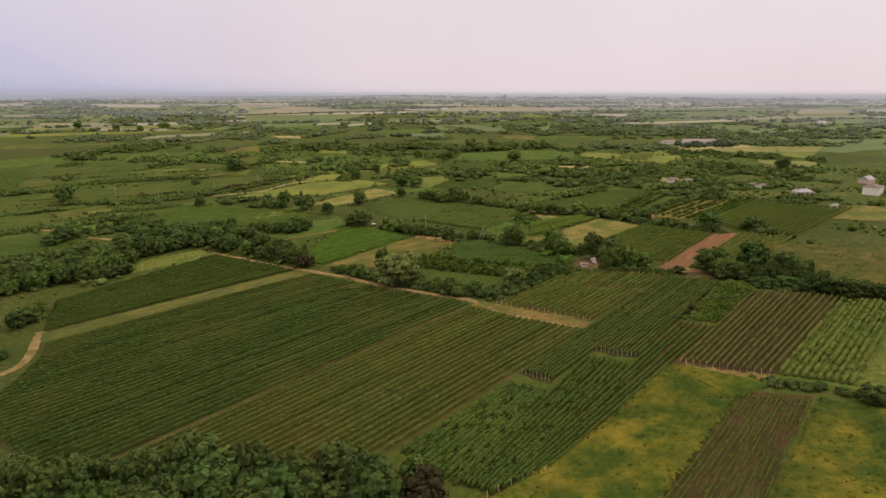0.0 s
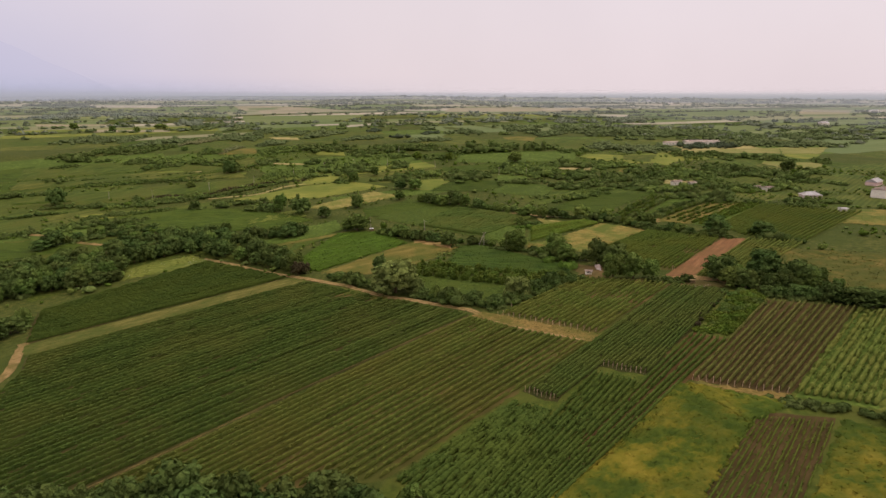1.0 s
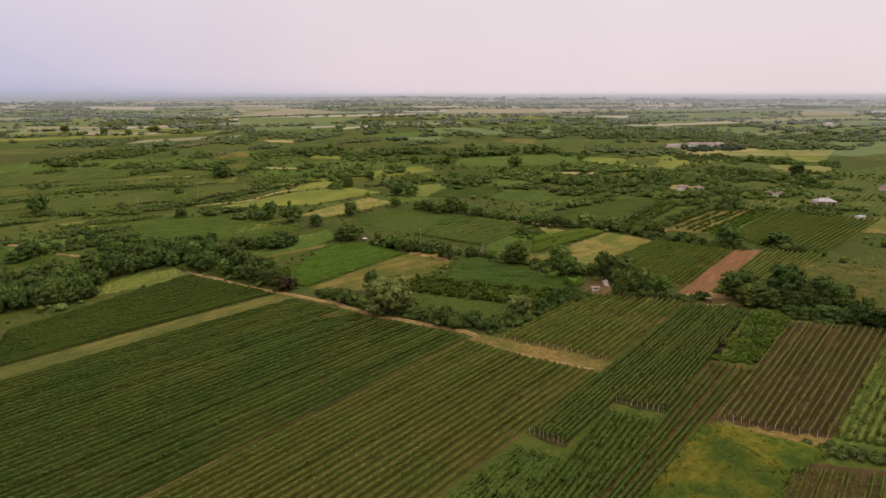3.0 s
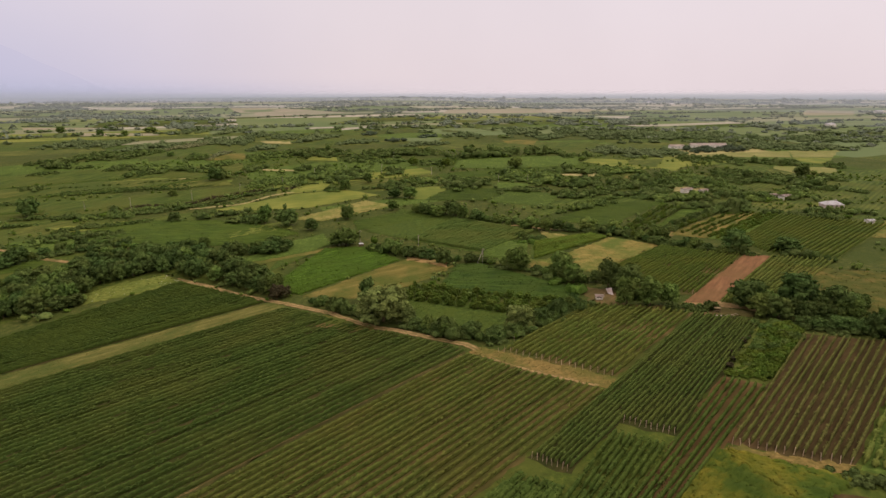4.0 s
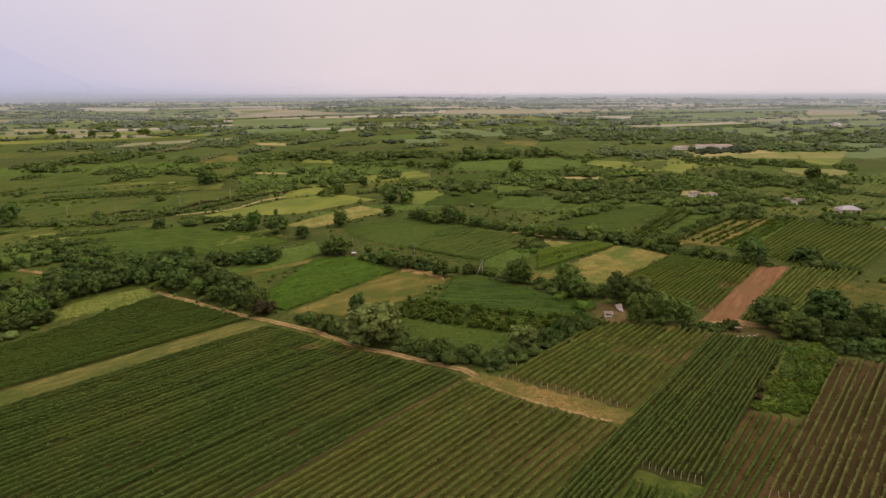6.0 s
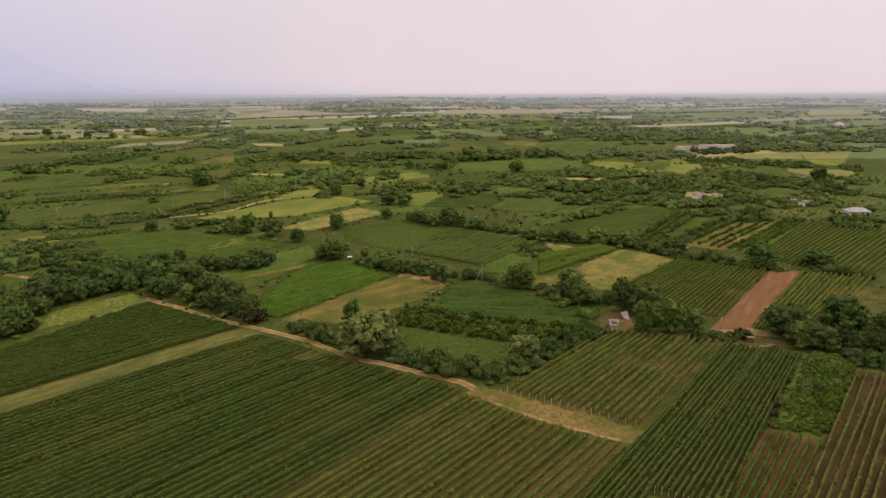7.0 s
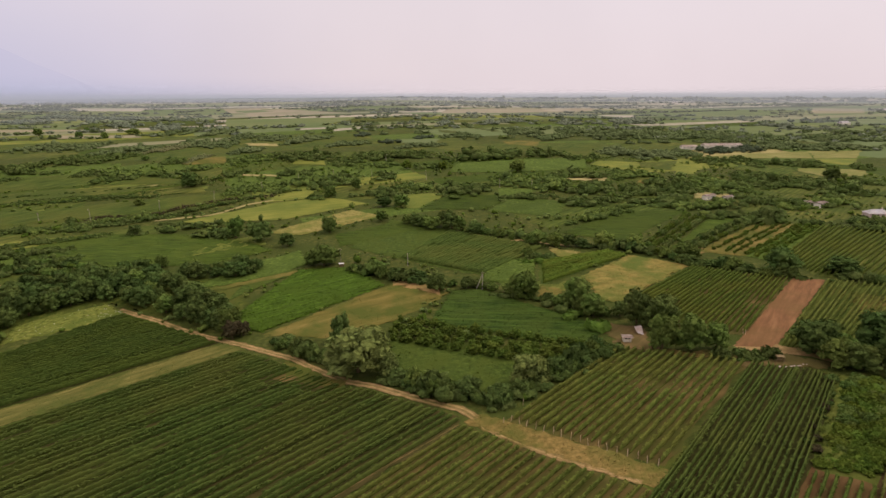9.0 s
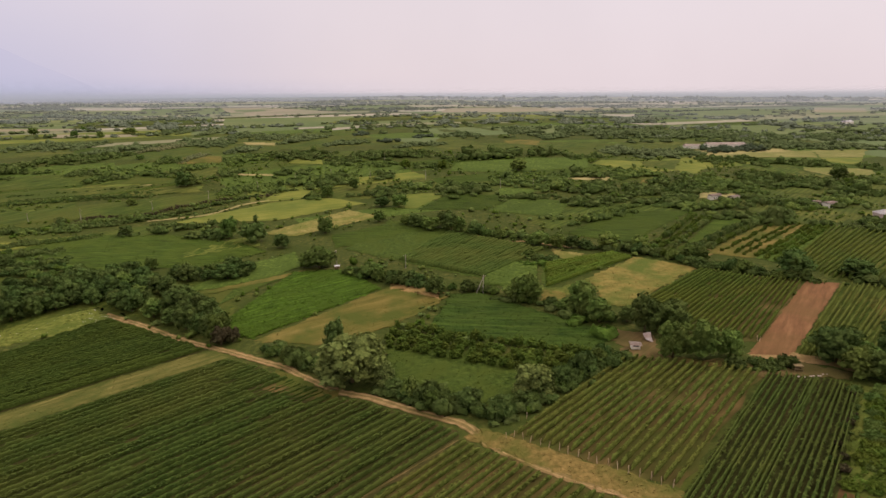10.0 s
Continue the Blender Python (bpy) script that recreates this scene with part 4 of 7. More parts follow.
TRACK = [(-109.0, 337.5), (-88.6, 322.8), (-70.5, 307.6), (-60.3, 300.6), (-48.5, 293.0), (-37.0, 284.7), (-26.6, 277.4), (-14.1, 264.6), (-6.8, 257.6), (1.4, 254.0), (9.3, 247.8), (16.7, 242.1), (23.8, 237.4), (27.0, 235.2), (29.0, 230.4), (33.2, 224.4), (37.5, 219.6), (41.7, 215.4), (47.5, 210.2), (55.0, 204.2), (61.0, 199.6)]
ribbon("track", TRACK, 2.9, "track", "rutted reddish dirt track between vineyards", step=2.0, wobble=0.25)
for side in (-0.72, 0.72):
    ribbon("wheel_rut", TRACK, 0.55, "rut", "pale worn wheel rut of a dirt track", step=2.0, wobble=0.08, shift=side)
ribbon("grass_line", TRACK, 0.4, "mown", "dry grass line between two wheel ruts", step=1.5, wobble=0.12)
ribbon("track", [(-146.5, 239.0), (-143.0, 232.5), (-140.0, 223.5), (-136.0, 215.0), (-134.6, 207.5), (-137.5, 201.0), (-146.0, 196.0), (-158.0, 194.0)], 3.6, "track", "sandy track bend at a vineyard corner")
ribbon("lane_soil", [(-75.2, 141.8), (-59.8, 155.1), (-23.9, 188.3), (2.5, 211.0), (14.0, 220.0), (24.7, 228.6)], 2.6, "olive_soil", "dark soil beside a footpath")
ribbon("lane", [(-75.2, 141.8), (-59.8, 155.1), (-23.9, 188.3), (2.5, 211.0), (14.0, 220.0), (24.7, 228.6)], 0.8, "track", "narrow pale footpath through the vineyard", wobble=0.08)
field("bare_patch", [(-31.1, 265.3), (-15.1, 253.2), (-5.4, 251.4)], [(-30.0, 272.6), (-16.8, 260.3), (-6.8, 252.2)], "dry_tilth", "dry bare patch at the vineyard end", ragged=0.7, up=0.06, size=1.2)
field("bare_patch", [(-31.0, 270.6), (-20.0, 258.6), (-6.8, 250.6)], [(-27.0, 275.6), (-14.6, 263.6), (-6.4, 256.0)], "tan", "dry bare patch beside the track", ragged=0.9, up=0.02, size=2, relief=0.12, tuft=2.0)
# beyond the track
field("bean_field", [(-59.2, 311.0), (-41.8, 301.7)], [(-39.7, 375.0), (-16.7, 372.7), (2.7, 344.2)], "bright_crop", "bright green leafy crop field", relief=0.8, size=1.0, tuft=5.0)
field("stubble_field", [(-40.6, 299.6), (-17.9, 291.5), (6.8, 302.0)], [(3.3, 342.7), (8.5, 347.3), (25.6, 326.8)], "tan", "dry tan stubble field", relief=0.25, size=1.8, tuft=2.0)
field("earth_mound", [(6.1, 342.8), (25.6, 326.8)], [(9.7, 351.5), (28.5, 335.5)], "sand", "bare orange earth heap", relief=0.7, size=1.5, tuft=0, ragged=1.5)
ribbon("earth_bank", [(7.2, 305.0), (17.8, 314.4), (24.2, 322.7), (29.7, 329.9)], 1.8, "tan", "ragged bank of bare orange earth", wobble=0.5)
field("maize_field", [(20.3, 298.3), (42.8, 284.3), (66.9, 266.1)], [(31.2, 330.9), (43.2, 330.5), (81.7, 281.5)], "maize", "dense dark green crop field", relief=0.45, size=1.0, tuft=4.0)
field("orchard_grass", [(7.7, 253.6), (39.0, 241.3)], [(5.2, 287.1), (67.0, 263.7)], "inner_grass", "shaded orchard grass", relief=0.3, size=1.6, tuft=1.0)
field("inner_meadow", [(9.2, 262.6), (18.7, 251.6), (39.0, 250.5)], [(5.8, 280.1), (26.7, 272.0), (43.2, 257.8)], "inner_grass", "small green meadow inside hedges", relief=0.45, size=1.2, tuft=2.0)
field("wheat_plot", [(87.3, 309.5), (93.3, 304.1), (111.7, 319.5)], [(91.3, 340.4), (121.9, 366.2), (141.8, 345.0)], "straw", "ripe golden cereal plot", relief=0.45, size=1.5, tuft=1.0)
vineyard([(75.2, 361.7), (69.0, 330.0)], [(115.4, 374.3), (121.2, 365.9)], 2.4, "leaf_bright", "inner_grass", "green vineyard beside a golden plot", step=0.9, tufts=5, width=1.0)
vineyard([(96.3, 303.5), (106.7, 273.0), (122.9, 267.3)], [(143.1, 343.0), (158.7, 328.5), (172.7, 319.6)], 1.9, "vine", "tilth", "green vineyard beside a ploughed strip", step=0.8, tufts=5, width=0.6, bare=((*(143.4, 292.5), 7), (*(128.9, 306.2), 3)))
field("ploughed_strip", [(114.7, 259.6), (126.2, 256.6)], [(173.5, 319.4), (184.2, 314.4)], "red_soil", "ploughed strip of bare red soil", relief=0.2, size=1.2, tuft=0, ragged=0.18)
vineyard([(126.4, 255.8), (143.1, 246.7)], [(184.3, 313.6), (209.2, 302.4)], 2.0, "vine_mid", "field_green", "yellow-green vineyard with weedy rows", step=0.8, tufts=5, width=0.7, gaps=0.12)
field("yard", [(113.8, 258.1), (136.3, 245.4)], [(116.8, 261.6), (140.0, 250.2)], "track", "bare sandy yard track")
field("yard", [(78.1, 261.7), (90.2, 261.7)], [(82.2, 286.3), (93.1, 280.3)], "brown_soil", "bare brownish farmyard ground", ragged=1.2, relief=0.2, size=1.3, tuft=0)
field("yard_edge", [(88.5, 259.0), (113.0, 249.6)], [(90.1, 262.6), (115.0, 252.9)], "verge", "dry verge below farmyard trees", ragged=0.8)
field("yard_edge", [(108.3, 247.3), (120.7, 244.0), (130.5, 239.9)], [(113.7, 255.1), (126.4, 252.3), (134.9, 242.5)], "brown_soil", "weedy brown ground at a vineyard end", ragged=0.6, up=0.03, size=1.2, relief=0.2, tuft=2.0)
ribbon("track", [(125.5, 260.0), (128.5, 255.4), (132.9, 249.6), (137.5, 242.7)], 2.6, "track", "sandy track behind a vineyard end", wobble=0.2)
field("bramble_ground", [(98.0, 198.4), (111.4, 196.2)], [(131.0, 236.4), (143.5, 228.0)], "weedy_dark", "weedy ground under brambles", relief=0.9, size=1.2, tuft=2.5)
# middle distance
field("green_field", [(-18.1, 407.1), (8.2, 382.4)], [(4.1, 464.7), (40.3, 434.0)], "inner_grass", "light green grass field", relief=0.3, size=2)
field("green_field", [(-23.3, 409.5), (-9.0, 417.6), (30.3, 439.2)], [(-29.2, 435.6), (3.0, 455.2), (25.1, 462.3)], "dark_crop", "dark green plot behind a grass field", relief=0.3, size=2, up=0.05)
vineyard([(8.2, 381.5), (45.9, 348.0)], [(40.2, 432.7), (84.7, 388.5)], 2.3, "vine_deep", "inner_grass", "dark green vineyard with dotted rows", step=1.2, tufts=3, width=1.0)
field("weedy_plot", [(46.5, 339.1), (57.6, 335.3), (67.3, 333.3)], [(47.8, 360.1), (64.1, 371.5), (74.5, 363.7)], "grass", "plot of bright green weeds", relief=0.8, size=1.5, tuft=2.0)
field("grass_verge", [(66.7, 326.1), (73.3, 319.2), (87.3, 330.8)], [(68.1, 332.4), (74.9, 330.3), (91.0, 339.5)], "meadow", "pale grass beside a vineyard", relief=0.3, size=1.5)
field("dry_verge", [(64.5, 314.3), (72.1, 310.1)], [(68.8, 330.1), (77.1, 324.0)], "tan", "dry brown grass between shrubs", relief=0.4, size=1.5, tuft=1.5)
vineyard([(185.2, 347.1), (184.1, 320.4), (209.2, 302.4)], [(249.0, 406.5), (265.4, 388.5), (293.6, 369.5)], 2.6, "vine", "field_olive", "green vineyard with pale grass between rows", step=1.0, tufts=3, width=0.7)
ribbon("field_path", [(43.1, 446.2), (50.5, 422.4), (58.7, 405.2), (66.5, 401.4), (75.0, 405.5), (82.8, 398.2), (92.0, 391.9), (96.3, 387.7)], 2.6, "rut", "pale stony field path beside a hedge", wobble=0.5)
field("dry_patch", [(85.7, 373.0), (92.8, 367.7), (98.4, 371.5)], [(86.9, 387.3), (93.2, 379.7), (98.7, 376.5)], "dry_mix", "small dry pale patch", relief=0.3, size=1.5, ragged=1.0)
ribbon("sandy_lane", [(171.2, 356.1), (232.5, 407.7)], 2.4, "rut", "pale sandy lane between orchard rows")
field("dry_orchard", [(154.8, 365.5), (172.7, 353.8)], [(220.4, 420.2), (234.6, 408.8)], "tan", "dry sandy orchard ground", relief=0.2, size=2)
field("orchard_grass", [(172.7, 352.8), (179.6, 342.7)], [(235.2, 408.7), (243.5, 401.4)], "grass", "green grass between orchard rows", relief=0.2, size=2)
field("bare_patch", [(144.8, 361.3), (156.2, 361.0)], [(155.3, 376.1), (161.4, 370.6)], "track", "pinkish bare ground at an orchard end", ragged=1.0, up=0.04)
field("green_field", [(144.5, 371.7), (158.4, 380.1)], [(199.1, 437.8), (216.9, 430.1)], "dark_crop", "dark green plot between orchard rows", relief=0.3, size=2)
field("green_field", [(101.1, 414.9), (126.4, 389.0)], [(150.0, 461.4), (195.0, 457.5)], "dark_crop", "smooth dark green plot", relief=0.3, size=2)
field("plough_green_field", [(21.9, 488.1), (66.5, 480.3)], [(48.8, 536.9), (92.6, 518.7)], "dark_crop", "dark green field behind a hedge", relief=0.3, size=2)
field("green_field", [(66.8, 477.0), (106.9, 452.9)], [(93.4, 518.6), (127.5, 494.6)], "grass", "bright green field behind a hedge", relief=0.3, size=2)
field("grass_field", [(6.8, 497.2), (21.3, 491.4)], [(14.9, 536.2), (48.1, 539.0)], "field_yellow", "yellow-green grass field")
field("yellow_field", [(-141.5, 480.3), (-70.2, 477.4), (-55.3, 484.4)], [(-78.6, 527.0), (-44.4, 537.0), (-14.0, 512.7)], "field_yellow", "yellow-green hay field")
field("dry_field", [(-70.7, 447.8), (-49.1, 438.0)], [(-23.7, 495.9), (-2.5, 474.9)], "dry_mix", "dry pale field with scattered bushes", relief=0.5, size=2.0, tuft=0.5)
field("olive_field", [(-199.8, 422.6), (-141.6, 394.7), (-87.8, 393.8), (-58.8, 410.4)], [(-206.7, 449.3), (-170.1, 464.8), (-118.3, 454.4), (-76.2, 430.1)], "dark_crop", "dark green field beside a tree belt", relief=0.4, size=3)
field("grass_strip", [(-221.5, 444.1), (-169.4, 454.1)], [(-237.2, 459.3), (-175.4, 468.6)], "field_yellow", "bright grass strip along a hedge")
field("green_field", [(-310.8, 493.5), (-259.8, 499.4), (-188.0, 509.0), (-124.2, 534.7)], [(-331.9, 537.0), (-246.3, 536.0), (-183.6, 554.1), (-131.3, 562.6)], "field_green", "long green field", relief=0.4, size=3.5, tuft=0.05)
field("green_field", [(-343.6, 554.7), (-269.1, 563.8), (-142.1, 568.3)], [(-354.1, 584.6), (-268.5, 600.6), (-160.7, 600.2)], "field_olive", "long olive-green field", relief=0.4, size=3.5, tuft=0.05)
field("green_field", [(-357.9, 590.5), (-253.3, 610.1), (-140.1, 597.2)], [(-378.5, 638.5), (-298.6, 652.8), (-182.0, 620.7)], "field_green", "long green field between hedges", relief=0.4, size=3.5, tuft=0.05)
field("yellow_strip", [(-299.2, 569.3), (-145.6, 581.0)], [(-303.5, 577.1), (-148.0, 589.8)], "field_yellow", "thin yellow grass strip")
field("green_field", [(-221.5, 363.3), (-194.2, 373.6)], [(-241.6, 401.5), (-205.7, 398.5)], "dark_crop", "dark green plot behind the tree belt")
ribbon("track", [(-252.9, 418.4), (-227.0, 407.9), (-199.6, 387.9), (-183.1, 379.9)], 3.0, "track", "pale track behind a tree belt")
field("pasture", [(-64.9, 335.8), (-47.7, 362.5)], [(-60.2, 372.8), (-29.3, 376.1)], "inner_grass", "rough pasture with a bare patch")
ribbon("grass_strip", [(-301.1, 575.3), (-253.5, 578.8), (-214.3, 594.3), (-193.0, 600.8)], 4.0, "field_pale", "thin pale grass strip between long fields")
ribbon("grass_strip", [(-287.1, 533.3), (-263.6, 531.7), (-248.8, 536.4)], 6.0, "field_yellow", "pale yellow grass strip by a field edge")
ribbon("grass_strip", [(-153.6, 491.2), (-117.1, 499.2), (-99.1, 525.4), (-83.7, 533.4)], 3.5, "field_pale", "pale dry verge along a hay field")
field("meadow_plot", [(-108.8, 406.2), (-87.1, 413.5), (-65.9, 424.0)], [(-104.6, 420.4), (-86.6, 437.8), (-73.6, 445.4)], "meadow", "light green meadow beside a tree belt", relief=0.3, size=2)
ribbon("dry_bank", [(-79.0, 353.1), (-65.1, 357.5), (-51.4, 365.5), (-39.1, 371.1), (-28.6, 377.5)], 5.0, "tan", "reddish dry grass bank above a crop field", wobble=0.8)
field("meadow_plot", [(-87.3, 355.6), (-66.0, 360.7), (-47.6, 372.8), (-36.8, 382.8)], [(-75.1, 375.2), (-68.1, 391.1), (-55.2, 397.8), (-45.0, 407.6)], "grass", "sunlit meadow above a dry bank", relief=0.3, size=1.8, tuft=0.6)
field("rough_field", [(151.2, 246.2), (174.8, 226.0), (211.4, 208.8)], [(180.8, 296.4), (214.3, 279.4), (262.5, 261.9)], "rough_mix", "rough dark field with dry weeds", relief=0.7, size=2.5)
field("tan_plot", [(256.5, 339.3), (287.9, 320.9)], [(294.6, 378.4), (327.9, 365.1)], "straw", "pale tan stubble plot at a tree belt", relief=0.2, size=2)
field("grass_strip", [(-313.0, 519.4), (-243.2, 526.4)], [(-317.5, 526.9), (-246.9, 534.3)], "field_yellow", "pale grass strip between long fields", ragged=0.8)
field("grass_strip", [(-304.4, 579.0), (-203.0, 603.4)], [(-308.9, 587.8), (-205.5, 610.7)], "field_yellow", "pale grass strip between long fields", ragged=0.8)
field("green_strip", [(-294.2, 550.4), (-207.8, 572.9), (-155.8, 603.9)], [(-297.5, 556.6), (-210.2, 579.8), (-157.1, 609.0)], "dark_crop", "narrow dark green crop strip", relief=1.0, size=2)
field("green_strip", [(-224.7, 448.4), (-170.4, 460.5)], [(-228.6, 456.2), (-172.3, 465.5)], "dark_crop", "narrow dark green crop strip by a hedge", relief=1.2, size=2)
field("green_strip", [(-310.7, 501.5), (-264.9, 503.3)], [(-315.1, 508.6), (-267.8, 508.7)], "dark_crop", "narrow dark green strip by a hedge", relief=1.0, size=2)
field("green_field", [(53.7, 619.7), (106.7, 613.3), (181.5, 631.7)], [(62.8, 660.1), (118.0, 678.3), (198.9, 690.6)], "grass", "light green field before a tree line", relief=0.3, size=3, tuft=0.05)
field("green_field", [(335.5, 490.8), (378.0, 487.8)], [(372.1, 533.9), (416.0, 533.3)], "field_green", "green field behind a farmhouse", relief=0.3, size=3, tuft=0.05)
field("green_field", [(285.4, 505.1), (306.4, 498.3)], [(300.9, 530.9), (327.0, 529.5)], "field_green", "green clearing among woods", relief=0.3, size=3, tuft=0.05)
field("green_field", [(-87.6, 528.6), (-61.9, 533.9)], [(-86.4, 559.7), (-56.2, 561.5)], "field_yellow", "yellow-green clearing beside woods")
field("green_field", [(-304.8, 419.9), (-243.2, 422.9)], [(-329.3, 455.5), (-264.4, 461.9)], "field_green", "green field behind a tree belt", relief=0.3, size=3, tuft=0.05)
field("green_field", [(-262.3, 358.2), (-218.8, 360.5)], [(-290.2, 398.6), (-237.0, 398.5)], "dark_crop", "dark green field beside a tree belt", relief=0.3, size=3, tuft=0.1)
# fields of the far plain
field("yellow_field", [(191.7, 650.2), (214.3, 618.9)], [(206.9, 673.2), (243.5, 663.7)], "field_yellow", "yellow-green field before a tree belt", size=8, ragged=1.2)
field("olive_field", [(231.8, 633.9), (256.1, 617.9)], [(247.8, 667.2), (287.7, 672.4)], "field_olive", "pale olive field beside a yellow one", size=8, ragged=1.2)
field("yellow_field", [(251.5, 599.7), (265.8, 596.3)], [(273.3, 647.3), (311.5, 659.2)], "field_yellow", "bright yellow-green field among woods", size=8, ragged=1.2)
field("pale_strip", [(146.5, 576.5), (181.2, 565.9)], [(148.5, 584.0), (187.4, 580.8)], "field_pale", "thin pale strip behind a tree belt", size=8, ragged=1.2)
field("dry_plot", [(198.1, 554.4), (217.4, 552.6)], [(211.6, 576.4), (226.3, 575.4)], "tan", "small dry plot among woods", size=8, ragged=1.2)
field("pale_field", [(299.7, 691.8), (459.9, 713.9)], [(323.4, 706.6), (505.8, 789.5)], "field_fallow", "pale fallow field with faint rows", size=8, ragged=1.2)
field("pale_field", [(459.9, 713.9), (519.4, 725.1)], [(505.8, 789.5), (574.9, 788.8)], "field_fallow", "pale fallow field end with stakes", size=8, ragged=1.2)
field("bright_field", [(445.6, 676.3), (463.7, 653.9)], [(454.6, 708.3), (514.1, 720.8)], "field_yellow", "bright green field beside a dark tree", size=8, ragged=1.2)
field("green_field", [(317.9, 621.2), (353.7, 588.8)], [(341.9, 653.7), (392.8, 650.0)], "field_green", "green field with faint rows", size=8, ragged=1.2)
field("pale_field", [(373.2, 612.5), (378.5, 579.4)], [(387.0, 634.6), (420.2, 633.4)], "field_fallow", "pale green field behind a hedge", size=8, ragged=1.2)
field("pale_field", [(385.7, 579.4), (421.1, 590.2)], [(423.3, 629.9), (454.0, 632.8)], "field_fallow", "pale green field beside woods", size=8, ragged=1.2)
field("bare_patch", [(215.1, 495.8), (242.7, 490.2)], [(230.5, 513.3), (250.1, 506.6)], "field_pale", "pale bare ground among woods", size=8, ragged=1.2)
field("green_field", [(91.3, 722.4), (224.7, 768.0)], [(114.1, 810.7), (281.1, 849.3)], "field_green", "green field behind a dark tree belt", size=8, ragged=1.2)
field("tan_plot", [(139.2, 804.9), (171.1, 793.7)], [(140.2, 851.5), (190.6, 854.1)], "tan", "tan stubble plot behind a green field", size=8, ragged=1.2)
field("grass_strip", [(80.4, 524.4), (105.5, 514.9)], [(85.1, 548.5), (111.1, 540.9)], "grass", "bright grass strip between hedges", size=8, ragged=1.2)
# the farthest of these use field colours that carry painted haze
field("grass_field", [(-282.0, 1126.0), (-204.8, 1113.5), (-128.3, 1133.3)], [(-358.9, 1402.5), (-212.5, 1375.6), (-72.0, 1378.9)], "far_green_hazed", "wide pale green field in the distance", size=25, ragged=1.2)
field("stubble_field", [(-384.9, 1532.9), (-256.6, 1485.6), (-124.7, 1600.4)], [(-555.3, 2076.6), (-428.6, 2105.7), (-194.2, 1692.6)], "far_tan_hazed", "wide tan stubble field in the distance", size=25, ragged=1.2)
field("pale_strip", [(-146.5, 1040.3), (-103.4, 1065.7)], [(-152.2, 1075.6), (-112.8, 1091.5)], "far_pale_hazed", "small pale strip in the distance", size=25, ragged=1.2)
field("pale_strip", [(-91.0, 1008.8), (-50.0, 1057.6)], [(-95.8, 1052.9), (-52.2, 1094.2)], "far_pale_hazed", "small pale strip in the distance", size=25, ragged=1.2)
field("pale_field", [(8.6, 833.0), (53.0, 817.8)], [(9.3, 875.3), (59.6, 880.6)], "far_green_hazed", "pale green clearing between dark trees", size=8, ragged=1.2)
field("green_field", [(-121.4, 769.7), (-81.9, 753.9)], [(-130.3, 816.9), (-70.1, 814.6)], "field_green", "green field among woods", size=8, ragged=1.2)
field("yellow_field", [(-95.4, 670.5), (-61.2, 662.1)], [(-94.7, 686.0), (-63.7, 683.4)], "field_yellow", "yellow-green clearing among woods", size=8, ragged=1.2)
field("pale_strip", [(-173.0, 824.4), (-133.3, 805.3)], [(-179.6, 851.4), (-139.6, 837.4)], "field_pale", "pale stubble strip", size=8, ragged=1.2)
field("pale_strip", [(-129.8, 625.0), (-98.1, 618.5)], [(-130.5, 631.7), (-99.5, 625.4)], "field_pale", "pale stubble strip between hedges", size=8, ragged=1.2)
field("stubble_field", [(106.1, 1545.5), (283.5, 1618.8), (577.5, 1850.7)], [(138.4, 1796.4), (347.0, 1976.9), (667.6, 2132.5)], "far_tan_hazed", "long pinkish stubble field in the distance", size=25, ragged=1.2)
field("stubble_field", [(475.7, 1489.9), (553.5, 1472.6)], [(516.3, 1612.9), (603.0, 1600.0)], "far_pale_hazed", "pale distant strip with bushes", size=25, ragged=1.2)
field("stubble_field", [(1087.9, 1619.9), (1220.4, 1599.5)], [(1327.9, 1950.5), (1439.1, 1879.7)], "far_tan_hazed", "tan stubble strip in the distance", size=25, ragged=1.2)
field("pale_strip", [(-632.1, 1106.3), (-523.8, 1116.6)], [(-662.9, 1155.8), (-543.1, 1154.4)], "far_tan_hazed", "dry grass strip in the distance", size=25, ragged=1.2)
field("pale_strip", [(-475.2, 983.7), (-359.3, 977.5)], [(-510.2, 1041.6), (-381.8, 1022.4)], "far_tan_hazed", "dry stubble strip in the distance", size=25, ragged=1.2)
field("pale_strip", [(-956.3, 1960.8), (-728.9, 1880.7)], [(-1117.6, 2239.2), (-834.8, 2184.1)], "far_pale_hazed", "pale distant stubble strip", size=25, ragged=1.2)
field("green_field", [(-329.9, 617.5), (-280.0, 619.8), (-241.7, 628.9)], [(-342.2, 637.8), (-299.2, 638.2), (-257.0, 641.4)], "field_green", "long green field between hedges", size=8, ragged=1.2)
field("dry_patch", [(-198.1, 679.4), (-158.2, 679.6)], [(-206.3, 712.2), (-168.9, 718.7)], "tan", "dry ground among scattered bushes", size=8, ragged=1.2)

# ---- trees round the plots ----
# grove in the foreground
belt([(-92.5, 133.5), (-76.0, 134.0), (-54.1, 127.8), (-34.6, 125.7), (-20.5, 124.5), (-4.0, 117.1)], ("dark", "darkround"), 8, 8, 5)
belt([(-90.8, 126.9), (-64.6, 123.4), (-36.3, 117.9), (-3.9, 112.6)], ("dark", "darkround"), 8.5, 9, 5.5)
belt([(-78.7, 118.7), (-48.9, 113.9), (-9.2, 106.0)], ("broad", "dark"), 9, 9, 6)
belt([(-172.5, 232.1), (-159.3, 241.9), (-156.2, 259.9)], ("dark", "darkround", "broad"), 8, 8, 5, 8)
